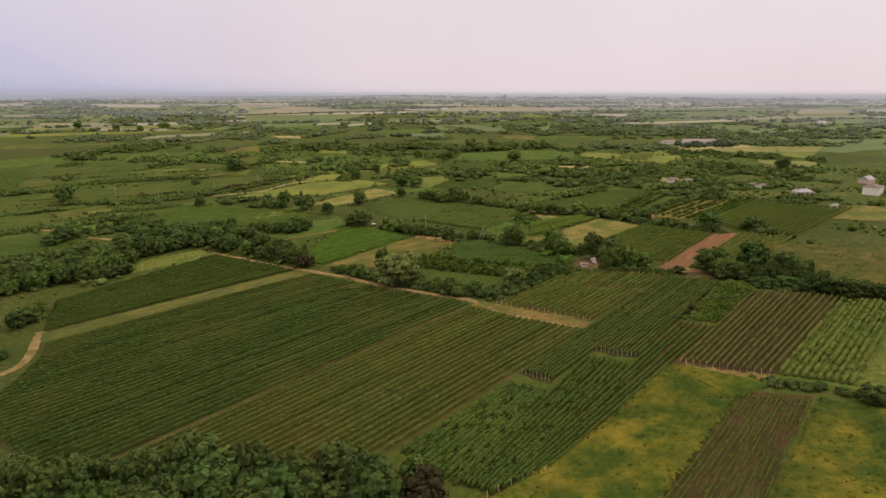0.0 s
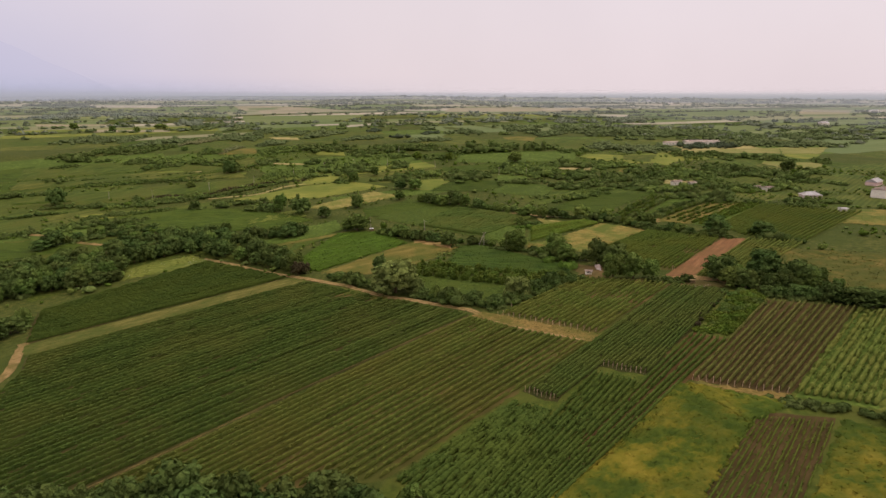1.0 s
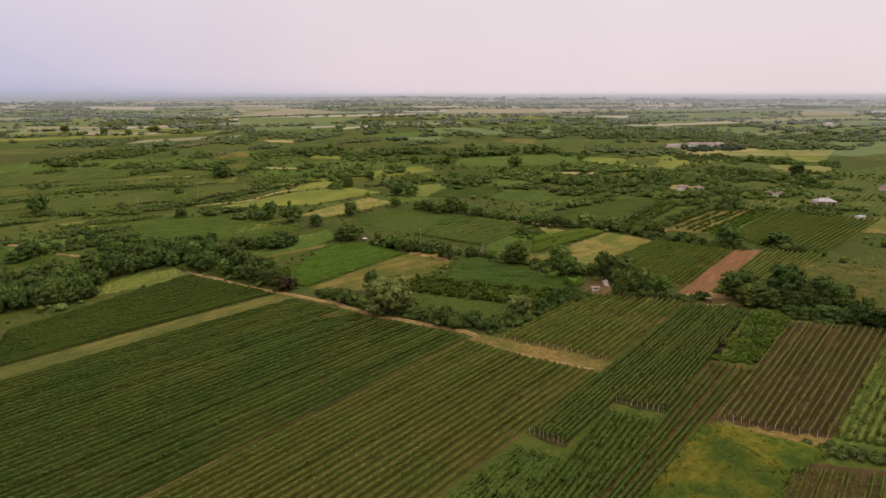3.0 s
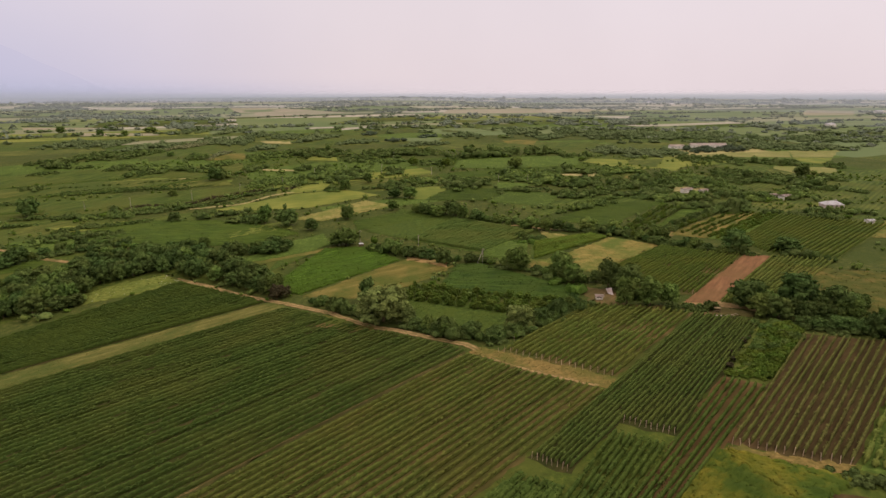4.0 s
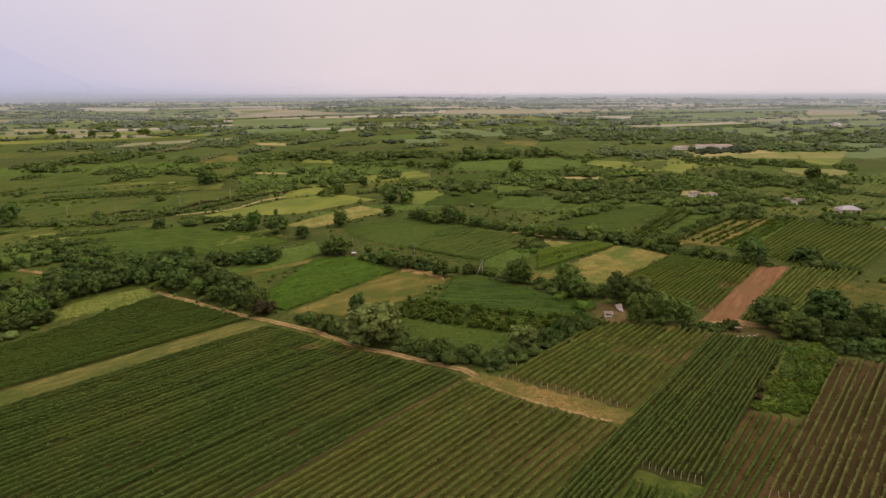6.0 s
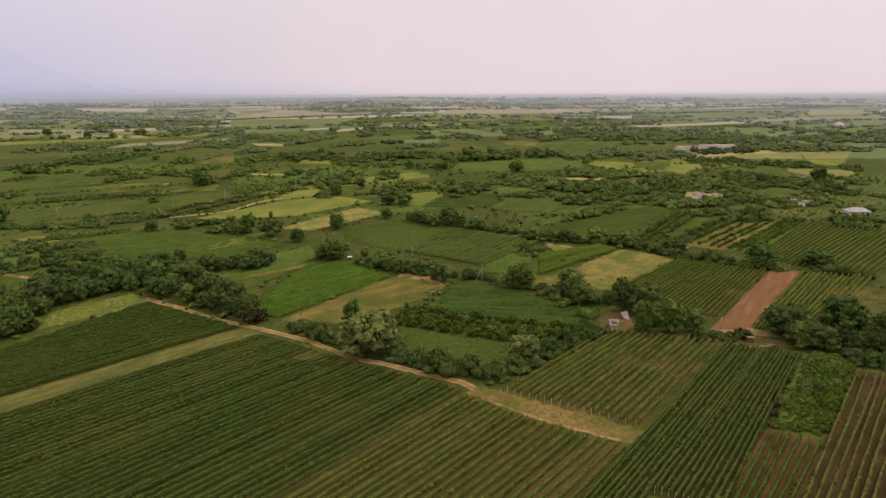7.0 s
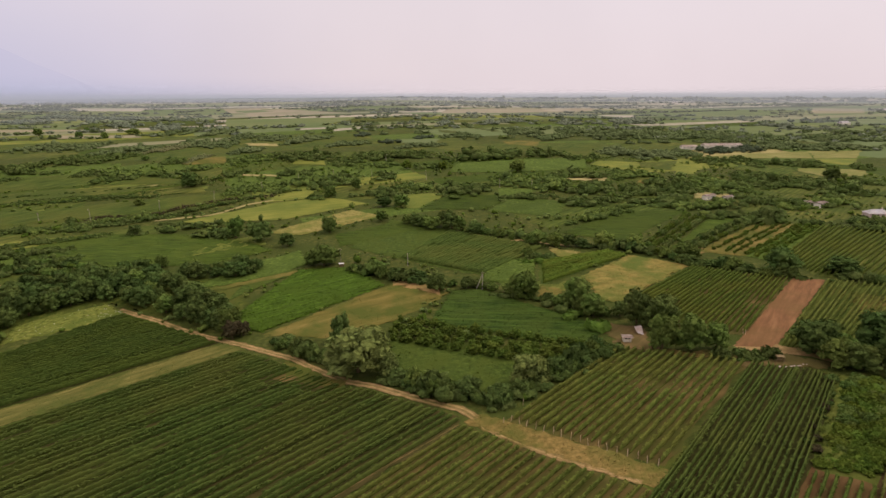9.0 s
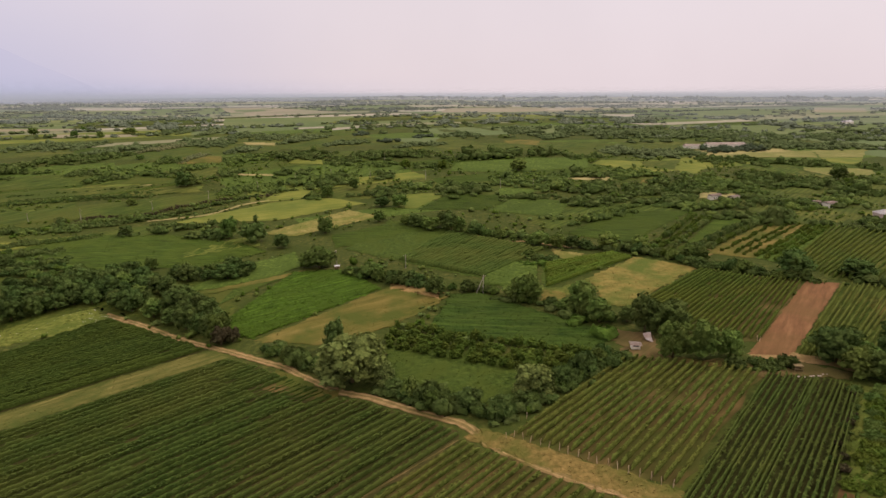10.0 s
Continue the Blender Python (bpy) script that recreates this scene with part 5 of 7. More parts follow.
belt([(-152.5, 204.5), (-146.3, 217.4)], ("darkround", "dark"), 6, 7, 5)
belt([(-108.7, 144.2), (-94.2, 136.3)], ("dark", "red"), 7, 8, 5)
tree(3.2, 114.1, 7.3, 10.6, "red")
tree(1.6, 123.6, 5.1, 7.6, "shrub")
# belt behind the left vineyard
grove([(-205, 285), (-180, 293), (-163, 300), (-151, 303.5), (-143.5, 309), (-148, 322), (-146.5, 335), (-137, 344), (-122, 350.5), (-108.5, 343), (-90, 330), (-74.5, 317), (-58.5, 305), (-51, 301), (-53, 312), (-73, 341), (-91, 357), (-108, 376), (-128, 381), (-153, 380), (-165, 373), (-180, 353), (-200, 330), (-215, 300)], ("dark", "darkround", "broad", "dark", "darkround"), 8.6, 9.5, 6.3)
grove([(-96, 372), (-78, 369), (-59, 368), (-58, 381), (-80, 385), (-97, 386)], ("broad", "dark"), 7, 9, 6)
grove([(-192, 396), (-160, 394), (-150, 402), (-172, 412), (-195, 412)], ("darkshrub", "shrub", "broad"), 4, 8, 7)
grove([(-134, 388), (-112, 387), (-110, 394), (-132, 397)], ("broad", "dark"), 7, 9, 6)
belt([(-221.2, 371.1), (-206.1, 393.9), (-189.9, 410.0)], ("dark", "broad"), 7, 9, 8, 8)
tree(-51.4, 298.0, 7.1, 7.1, "red")
tree(-48.1, 300.1, 5.9, 5.9, "red")
# walnut group by the track
tree(-3.5, 263.5, 15.0, 21.0, "walnut")
tree(5.0, 259.5, 8.5, 9.0, "walnut")
tree(-11.3, 286.7, 11.6, 7.5, "dark")
belt([(-35.0, 291.5), (-26.2, 283.5), (-17.8, 275.0), (-10, 268)], ("darkshrub", "shrub", "darkshrub"), 4, 5.5, 3)
# hedge of the enclosed orchard
belt([(7.8, 253.0), (15.3, 248.0), (24.0, 243.5), (30.5, 240.5)], ("darkshrub", "shrub", "dark"), 5, 6, 3, 6)
belt([(34.0, 233.5), (45.0, 241.0), (58.0, 249.5), (75.0, 262.0)], ("darkshrub", "dark", "shrub"), 4.6, 6, 3, 6)
tree(46.9, 246.5, 9.5, 11.5, "walnut")
tree(19.1, 244.0, 6.0, 6.0, "round")
for row in ([(8.9, 300.6), (72.7, 264.6)], [(7.0, 295.6), (67.0, 261.6)], [(5.2, 290.6), (60.7, 259.5)], [(6.0, 285.6), (52.0, 258.5)]):
    belt(row, "fruit", 3.0, 3.6, 2.7, jitter=0.35)
# along the crop fields
tree(24.8, 332.2, 8.8, 8.8, "dark")
belt([(-9.6, 362.4), (8.4, 354.8), (22.0, 348.3)], ("darkshrub", "dark", "shrub"), 5, 7, 6, 4)
belt([(31.0, 337.8), (43.4, 332.5), (72.2, 308.3), (84.9, 289.3)], ("darkshrub", "shrub"), 4, 7, 6)
tree(59.0, 317.0, 12.0, 13.1, "broad")
tree(77.5, 304.3, 12.0, 11.5, "round")
tree(80.1, 292.8, 8.9, 9.9, "broad")
tree(-28.2, 378.4, 10.8, 16.8, "round")
tree
# farmyard clump
tree(91.3, 280.6, 14.0, 11.2, "dark")
tree(100.2, 281.3, 11.7, 13.2, "dark")
tree(92.5, 262.1, 11.9, 10.9, "broad")
tree(100.5, 259.0, 12.1, 11.1, "broad")
tree(108.0, 258.4, 9.2, 8.4, "broad")
tree(89.5, 291.0, 5.9, 7.1, "darkround")
belt([(104.5, 251.5), (110.5, 251.8), (118.5, 251.4), (123.0, 250.0)], ("shrub", "darkshrub", "darkshrub"), 3.0, 5, 2.6, 2)
belt([(265.1, 407.7), (288.7, 397.4)], ("darkround", "shrub", "shrub"), 2.8, 5, 5)
# orchard rows on dry ground
belt([(125.5, 369.1), (185.6, 440.1)], ("silver", "fruit", "shrub"), 3.0, 3.6, 3.0, jitter=0.35)
belt([(129.0, 366.4), (189.8, 436.2)], "fruit", 2.4, 2.9, 3.0, jitter=0.35)
belt([(132.9, 363.6), (192.9, 432.5)], ("fruit", "silver"), 2.8, 3.4, 3.0, jitter=0.35)
belt([(154.4, 374.1), (217.4, 428.4)], ("silver", "darkround"), 3.4, 3.8, 2.7, jitter=0.35)
belt([(158.7, 371.1), (219.9, 423.3)], ("silver", "fruit"), 3.0, 3.4, 2.7, jitter=0.35)
belt([(163.6, 365.8), (222.8, 416.7)], "fruit", 2.0, 2.3, 3.4, jitter=0.35)
belt([(167.2, 362.0), (228.4, 412.8)], "fruit", 2.0, 2.3, 3.4, jitter=0.35)
belt([(169.2, 358.5), (233.3, 411.9)], "fruit", 1.8, 2.2, 3.4, jitter=0.35)
belt([(174.7, 355.4), (236.1, 407.0)], "garden", 2.0, 2.9, 2.4, jitter=0.35)
belt([(176.1, 351.1), (240.0, 404.9)], "garden", 2.0, 2.9, 2.4, jitter=0.35)
belt([(177.9, 346.9), (243.2, 402.9)], "garden", 2.0, 2.9, 2.4, jitter=0.35)
belt([(69.9, 376.2), (75.5, 372.1), (79.8, 366.4), (84.7, 363.5)], ("shrub", "darkshrub"), 3.0, 6.0, 2.6, 3)
tree(-34.2, 380.5, 7.5, 9.5, "round")
# trees beyond the dark vineyard
belt([(141.5, 228.5), (152.0, 221.5), (168.0, 213.5)], ("darkshrub", "dark", "darkshrub"), 4.5, 6.5, 3.2, 3)
belt([(132.6, 240.8), (141.3, 233.2), (164.5, 224.0)], ("dark", "broad", "dark"), 9, 9.5, 6.5, 14)
belt([(145.5, 245.1), (173.5, 234.4)], ("dark", "broad"), 9, 10, 8, 10)
grove([(106.5, 202.5), (111.5, 197.5), (123.0, 208.0), (138.0, 223.0), (139.0, 231.0), (131.5, 233.0), (118.5, 217.0)], ("bramble", "bramble", "shrub"), 2.3, 5.0, 2.1)
grove([(99.5, 199.0), (108.0, 193.5), (118.0, 206.5), (114.0, 211.5), (104.0, 201.5)], ("bramble",), 1.4, 3.6, 2.0)
belt([(129.6, 234.7), (113.8, 217.4), (100.0, 202.8)], ("darkshrub", "red"), 1.5, 2.6, 3)
tree(116.7, 134.3, 4.8, 8.5, "darkround")
for spec in ((70.2, 137.2, 1.0, 6.6, "weed"), (76.6, 139.7, 0.9, 7.5, "weed"), (63.5, 130.4, 0.8, 5.3, "weed"), (52.1, 124.0, 0.8, 5.8, "weed"), (69.3, 128.1, 0.8, 5.2, "weed"), (43.0, 115.0, 0.7, 6.3, "weed"), (61.7, 136.0, 0.8, 5.5, "weed"), (76.2, 146.5, 0.9, 6.8, "weed"), (96.4, 116.3, 0.7, 4.8, "weed"), (81.0, 108.6, 0.7, 4.5, "weed"), (94.8, 121.1, 0.8, 5.0, "weed"), (92.7, 106.6, 0.7, 5.2, "weed"), (85.5, 148.0, 0.9, 6.9, "weed"), (51.8, 115.5, 0.7, 3.9, "weed")):
    tree(*spec)
belt([(156.7, 213.6), (165.6, 207.6), (180.5, 199.1), (196.8, 189.3)], ("dark", "darkround", "broad"), 6, 8, 4.5, 7)
belt([(137.0, 234.3), (158.2, 229.6), (172.3, 222.6)], ("dark", "broad"), 9, 9, 7, 8)
belt([(-298.2, 553.5), (-238.1, 559.5), (-183.0, 574.0)], "darkshrub", 1.6, 3.5, 3)
belt([(-313.4, 578.4), (-228.9, 587.3), (-146.9, 605.2)], "darkshrub", 1.6, 3.5, 4)
belt([(-167.2, 490.4), (-141.2, 502.4), (-107.7, 508.2)], ("shrub", "darkshrub"), 1.6, 3.5, 4)
# hedges in the middle distance
belt([(126.0, 373.2), (139.2, 350.7), (151.8, 337.9), (169.9, 323.2), (180.4, 321.1)], ("darkshrub", "shrub", "darkround"), 4, 6, 5)
tree(172.7, 325.7, 12.1, 14.5, "dark")
tree(197.0, 321.0, 7.8, 13.8, "dark")
belt([(9.3, 451.8), (38.1, 431.3), (87.3, 390.0), (128.0, 373.2), (148.2, 353.6)], ("broad", "dark", "round"), 7, 9, 8, 3)
belt([(-15.7, 368.3), (8.3, 350.6), (24.7, 336.1)], ("darkshrub", "shrub"), 5, 8, 6)
for spec in ((-71.3, 431.7, 12.0, 16.5, "darkround"), (-87.6, 441.6, 13.2, 11.0, "round"), (-32.4, 441.8, 10.3, 11.1, "round"), (-153.9, 461.5, 6.1, 9.1, "darkround"), (-271.8, 496.2, 14.6, 16.2, "darkround"), (-162.6, 589.8, 12.9, 15.9, "darkround"), (37.2, 443.5, 9.7, 12.0, "darkround"), (-53.2, 417.9, 8.3, 9.0, "dark"), (-2.3, 461.8, 7.8, 9.3, "round"), (-107.4, 448.2, 4.4, 14.8, "darkshrub"), (-98.1, 447.7, 5.2, 14.8, "darkshrub"), (-181.4, 535.8, 6.2, 8.0, "round"), (-111.6, 450.4, 3.7, 7.4, "shrub")):
    tree(*spec)


# ---- buildings, poles and clutter ----


def wall_bm(w, d, h, openings=(), thick=0.3):
    """Four walls with thickness; openings on the front: x0, x1, z0, z1."""
    bm = bmesh.new()
    xs = sorted({-w / 2, w / 2, *[o[0] for o in openings], *[o[1] for o in openings]})
    zs = sorted({0.0, h, *[o[2] for o in openings], *[o[3] for o in openings]})
    for x0, x1 in zip(xs, xs[1:]):
        for z0, z1 in zip(zs, zs[1:]):
            if not any(o[0] <= x0 and x1 <= o[1] and o[2] <= z0 and z1 <= o[3] for o in openings):
                box_bm(x0, x1, -d / 2, -d / 2 + thick, z0, z1, bm=bm)
    box_bm(-w / 2, w / 2, d / 2 - thick, d / 2, 0, h, bm=bm)
    box_bm(-w / 2, -w / 2 + thick, -d / 2 + thick, d / 2 - thick, 0, h, bm=bm)
    box_bm(w / 2 - thick, w / 2, -d / 2 + thick, d / 2 - thick, 0, h, bm=bm)
    bmesh.ops.remove_doubles(bm, verts=bm.verts, dist=0.001)
    return bm


def roof_bm(w, d, h, rise, hip, over=0.5, thick=0.12):
    """A pitched roof, hipped at both ends by that much."""
    bm = bmesh.new()
    x, y = w / 2 + over, d / 2 + over
    z = h - over * rise / (d / 2)
    p = [(-x, -y, z), (x, -y, z), (x, y, z), (-x, y, z), (-x + hip, 0, h + rise), (x - hip, 0, h + rise)]
    v = [bm.verts.new(c) for c in p]
    for f in ((0, 1, 5, 4), (1, 2, 5), (2, 3, 4, 5), (3, 0, 4)):
        bm.faces.new([v[i] for i in f])
    bmesh.ops.solidify(bm, geom=bm.faces[:], thickness=thick)
    return bm


def house(x, y, turn, w, d, h, rise, hip, wall_mat, roof_mat, openings, label, chimney=True, name="house"):
    root = new(name)
    tagged(root, label, name.replace("_", " "))
    part("wall", wall_bm(w, d, h, openings), wall_mat, root)
    roof = part("roof", roof_bm(w, d, h + 0.12, rise, hip), roof_mat, root)
    n = max(int(w / 1.2), 2)
    for i in range(n + 1):
        sx = -w / 2 - 0.4 + (w + 0.8) * i / n
        if abs(sx) < w / 2 - hip:
            bm = bmesh.new()
            a = [(sx - 0.05, -d / 2 - 0.5, h + 0.16 - 0.5 * rise / (d / 2)), (sx + 0.05, -d / 2 - 0.5, h + 0.16 - 0.5 * rise / (d / 2)), (sx + 0.05, 0, h + rise + 0.17), (sx - 0.05, 0, h + rise + 0.17)]
            lo = [bm.verts.new(c) for c in a]
            hi = [bm.verts.new((c[0], c[1], c[2] + 0.06)) for c in a]
            bm.faces.new(lo[::-1])
            bm.faces.new(hi)
            for k in range(4):
                bm.faces.new((lo[k], lo[(k + 1) % 4], hi[(k + 1) % 4], hi[k]))
            part("seam", bm, roof_mat, roof)
    for x0, x1, z0, z1 in openings:
        kind = "door" if z0 < 0.05 else "window"
        pane = part(kind, box_bm(x0, x1, -d / 2 + 0.12, -d / 2 + 0.18, z0, z1), "dark", root)
        if kind == "window":
            part("sill", box_bm(x0 - 0.1, x1 + 0.1, -d / 2 - 0.1, -d / 2 + 0.12, z0 - 0.1, z0 - 0.005), wall_mat, pane)
            part("frame", box_bm((x0 + x1) / 2 - 0.04, (x0 + x1) / 2 + 0.04, -d / 2 + 0.06, -d / 2 + 0.12, z0, z1), "white_wall", pane)
    if chimney:
        part("chimney", box_bm(w * 0.2, w * 0.2 + 0.6, 0.3, 0.9, h + rise * 0.5, h + rise + 0.9, 0.04), "stone_wall", roof)
    root.matrix_basis = pose(x, y, float(gz(x, y)) - 0.1, 0, 0, turn)
    return root


def bays(w, n, z0, z1, ww=1.1):
    return tuple((-w / 2 + w * (i + 0.5) / n - ww / 2, -w / 2 + w * (i + 0.5) / n + ww / 2, z0, z1) for i in range(n))


house(*(295.0, 423.6), -8, 12.5, 7.5, 2.6, 1.9, 4, "stone_wall", "metal_roof", (*bays(12, 4, 0.9, 2.0)[:3], (4.4, 5.4, 0.0, 2.0)), "low farmhouse with a pale hipped sheet-metal roof")
house(*(345.7, 419.6), 38, 13, 10, 6.0, 1.6, 3, "white_wall", "rust_roof", (*bays(12, 3, 1.0, 2.3), *bays(12, 3, 3.9, 5.2)), "white two-storey village house among trees")
house(*(386.4, 476.8), 35, 15, 8, 3.4, 2.2, 0.2, "pink_wall", "metal_roof", bays(14, 4, 1.0, 2.2), "pinkish gabled house behind trees")
house(*(280.0, 371.1), 4, 4.2, 3.2, 2.6, 0.4, 0.1, "white_wall", "metal_roof", ((-0.5, 0.5, 0.0, 2.0),), "small white shed at the vineyard edge", False, "shed")
house(*(225.6, 490.6), 24, 9, 4, 3.0, 0.8, 0.1, "white_wall", "rust_roof", ((-3.2, -2.2, 0.9, 1.9), (1.2, 2.2, 0.0, 2.0)), "long cream-walled shed among trees", False, "shed")
house(*(237.3, 487.0), 24, 7, 4, 2.6, 0.6, 0.1, "white_wall", "rust_roof", ((-1.2, 0.2, 0.0, 1.9),), "cream-walled outbuilding among trees", False, "shed")
house(*(282.9, 456.1), 26, 9, 5, 3.0, 0.6, 0.1, "white_wall", "rust_roof", ((-3.4, -1.6, 0.0, 2.2), (0.4, 2.2, 0.8, 2.2)), "cream ruined shed with dark openings", False, "shed")
house(*(277.3, 460.9), -6, 4, 4, 3.2, 0.4, 0.1, "stone_wall", "rust_roof", ((-0.8, 0.6, 0.0, 2.2),), "crumbling pinkish outbuilding among trees", False, "shed")
house(*(402.2, 801.2), -3, 46, 12, 4, 2, 0.3, "white_wall", "stone_wall", bays(44, 9, 1.2, 2.4, 1.2), "long cream farm hall with a pinkish roof", False, "barn")
house(*(351.3, 782.0), -3, 18, 8, 3.4, 1.5, 0.3, "white_wall", "stone_wall", bays(17, 4, 1.2, 2.2, 1.2), "cream farm building in the distance", False, "barn")
for px in ((847.9, 1183.4), (1236.5, 3005.8), (1157.4, 2577.9), (-1120.8, 2908.4), (1399.2, 1733.3)):
    house(*px, rng.uniform(-20, 20), 22, 12, 5, 3, 2, "white_wall", "metal_roof", bays(21, 4, 1.2, 3.0, 1.5), "pale distant farm building on the plain", False, "barn")


def shed_stand(x, y, turn, w, d, h, label, roof_mat="metal_roof"):
    """An open shelter: a flat roof on four posts over a table."""
    root = new("shelter")
    tagged(root, label, "shelter")
    part("roof", box_bm(-w / 2, w / 2, -d / 2, d / 2, h, h + 0.12, 0.03), roof_mat, root)
    for sx in (-1, 1):
        for sy in (-1, 1):
            part("leg", box_bm(sx * (w / 2 - 0.2) - 0.07, sx * (w / 2 - 0.2) + 0.07, sy * (d / 2 - 0.2) - 0.07, sy * (d / 2 - 0.2) + 0.07, -0.1, h), "wood", root)
    part("back_panel", box_bm(-w / 2 + 0.3, w / 2 - 0.3, d / 2 - 0.32, d / 2 - 0.28, 0.2, h - 0.2), "wood", root)
    part("table", box_bm(-w / 4, w / 4, -0.4, 0.4, 0.7, 0.78), "wood", root)
    root.matrix_basis = pose(x, y, float(gz(x, y)), 0, 0, turn)
    return root


shed_stand(*(121.4, 247.1), -12, 2.4, 1.8, 1.9, "open shelter with a weathered flat roof at the vineyard end", "wood")
shed_stand(*(-19.2, 374.1), 10, 2.6, 2.0, 2.0, "small white-roofed field shelter beside a crop")
house(*(83.9, 269.6), -10, 2.6, 2.2, 1.9, 0.25, 0.05, "white_wall", "rust_roof", ((-0.9, 0.9, 1.25, 1.7),), "small whitish hut with a dark window band", False, "hut")


def leaning_sheet(x, y, turn):
    root = new("tarpaulin")
    tagged(root, "pale grey tarpaulin sheet sagging from a dark tree", "tarpaulin")
    n = 9
    u, v = np.meshgrid(np.linspace(-1.2, 1.2, n), np.linspace(0, 1, n), indexing="ij")
    z = 2.6 - 2.1 * v + 0.25 * np.sin(u * 2 + v * 3) - 0.3 * np.sin(v * 3.14)
    p = np.stack([u * (1 - 0.2 * v) + 1.2 * v, -2.0 * v, z], -1).reshape(-1, 3)
    sheet = mesh_ob("sheet", np.r_[p, p - [0, 0.02, 0.03]], np.r_[grid_faces(n, n), grid_faces(n, n)[:, ::-1] + n * n], "rust_roof", root, True)
    for sx in (-1.2, 1.2):
        part("pole", box_bm(sx - 0.05, sx + 0.05, -0.05, 0.05, -0.1, 2.65), "wood", root)
    root.matrix_basis = pose(x, y, float(gz(x, y)), 0, 0, turn)


leaning_sheet(*(89.8, 275.5), -20)


def rubble(x, y, n, spread, label, mat, name="stone_heap"):
    root = new(name)
    tagged(root, label, "stones")
    for i in range(n):
        bm = bmesh.new()
        bmesh.ops.create_icosphere(bm, subdivisions=1, radius=rng.uniform(0.15, 0.42))
        for w in bm.verts:
            w.co *= rng.uniform(0.75, 1.2)
            w.co.z *= 0.7
        ox, oy = rng.normal(0, spread[0]), rng.normal(0, spread[1])
        bmesh.ops.translate(bm, verts=bm.verts, vec=(ox, oy, 0.15 + float(gz(x + ox, y + oy) - gz(x, y))))
        part("stone", bm, mat, root)
    root.matrix_basis = pose(x, y, float(gz(x, y)))


rubble(*(124.1, 243.8), 16, (2.4, 0.5), "row of pale stones at the vineyard end", "stone_wall")
rubble(*(84.3, 263.8), 18, (2.5, 1.0), "reddish rubble heap in the farmyard", "red_soil")
rubble(*(-182.4, 528.7), 6, (1.3, 0.3), "low pile of white sacks in a green field", "white_wall", "sack_pile")
rubble(*(44.3, 245.8), 3, (0.3, 0.2), "white sacks beside a hedge", "white_wall", "sack_pile")


def power_pole(x, y, h, arm=True, strut=False):
    """A tapered pole with a cross-arm and insulators."""
    root = new("power_pole")
    tagged(root, "weathered pale power pole with a strut" if strut else "weathered pale power pole in the fields", "power pole")
    bm = bmesh.new()
    bmesh.ops.create_cone(bm, segments=8, radius1=0.16, radius2=0.1, depth=h + 0.2, cap_ends=True)
    bmesh.ops.translate(bm, verts=bm.verts, vec=(0, 0, h / 2 - 0.1))
    part("pole", bm, "pole", root)
    if arm:
        bar = part("crossarm", box_bm(-0.9, 0.9, -0.06, 0.06, h - 0.55, h - 0.43), "wood", root)
        for sx in (-0.8, 0.0, 0.8):
            bm = bmesh.new()
            bmesh.ops.create_cone(bm, segments=8, radius1=0.05, radius2=0.08, depth=0.2, cap_ends=True)
            bmesh.ops.translate(bm, verts=bm.verts, vec=(sx, 0.0, h - 0.33 if sx else h + 0.15))
            part("insulator", bm, "white_wall", bar)
    if strut:
        bm = bmesh.new()
        a, b = Vector((-2.6, 0, -0.1)), Vector((0, 0, h * 0.92))
        bmesh.ops.create_cone(bm, segments=8, radius1=0.17, radius2=0.12, depth=(b - a).length, cap_ends=True)
        bmesh.ops.transform(bm, matrix=Matrix.Translation((a + b) / 2) @ (b - a).to_track_quat("Z", "Y").to_matrix().to_4x4(), verts=bm.verts)
        part("strut", bm, "pole", root)
    root.matrix_basis = pose(x, y, float(gz(x, y)), rng.normal(0, 1.5), rng.normal(0, 1.5), 0 if strut else rng.uniform(-30, 30))
    root["group"] = "power poles across the fields"


power_pole(*(44.2, 330.3), 7.5, True, True)
for px in ((13.1, 369.2), (-236.2, 505.9), (-201.4, 504.2), (-161.0, 520.1), (-130.4, 544.4), (-99.4, 567.5), (-75.5, 595.6), (-48.1, 609.2), (-14.7, 605.1), (31.5, 590.4), (87.3, 550.1), (112.4, 549.1), (-20.2, 381.3), (-4.1, 672.3)):
    power_pole(*px, rng.uniform(6.5, 7.5))
for spec in ((-161.3, 592.7, 12.0, 17.0, "darkround"), (-532.4, 1034.4, 12, 17, "round"), (-494.4, 1102.1, 8, 12, "round"), (-401.6, 1049.7, 9, 24, "broad"), (-455.7, 999.0, 9, 12, "broad"), (-409.0, 976.9, 10, 11, "round"), (-244.3, 706.9, 5, 9, "round"), (15.5, 636.9, 9, 11, "garden"), (48.0, 634.1, 8, 10, "garden"), (-42.6, 536.0, 9, 10, "broad"), (-25.4, 559.8, 9, 9, "broad"), (-1.7, 501.4, 8, 11, "dark"), (10.1, 499.3, 9, 13, "broad"), (114.5, 618.3, 11, 16, "broad"), (366.9, 560.8, 12, 14, "dark")):
    tree(*spec)
# stakes in the hedge and pale marker posts
for px in ((46.2, 246.0), (42.5, 235.2), (35.9, 227.1), (122.5, 268.2), (122.7, 267.3)):
    ob = new("stake", post_mesh)
    tagged(ob, "pale wooden stake in a hedge", "stake")
    ob.matrix_basis = pose(px[0], px[1], float(gz(*px)), rng.normal(0, 4), rng.normal(0, 4), 0)


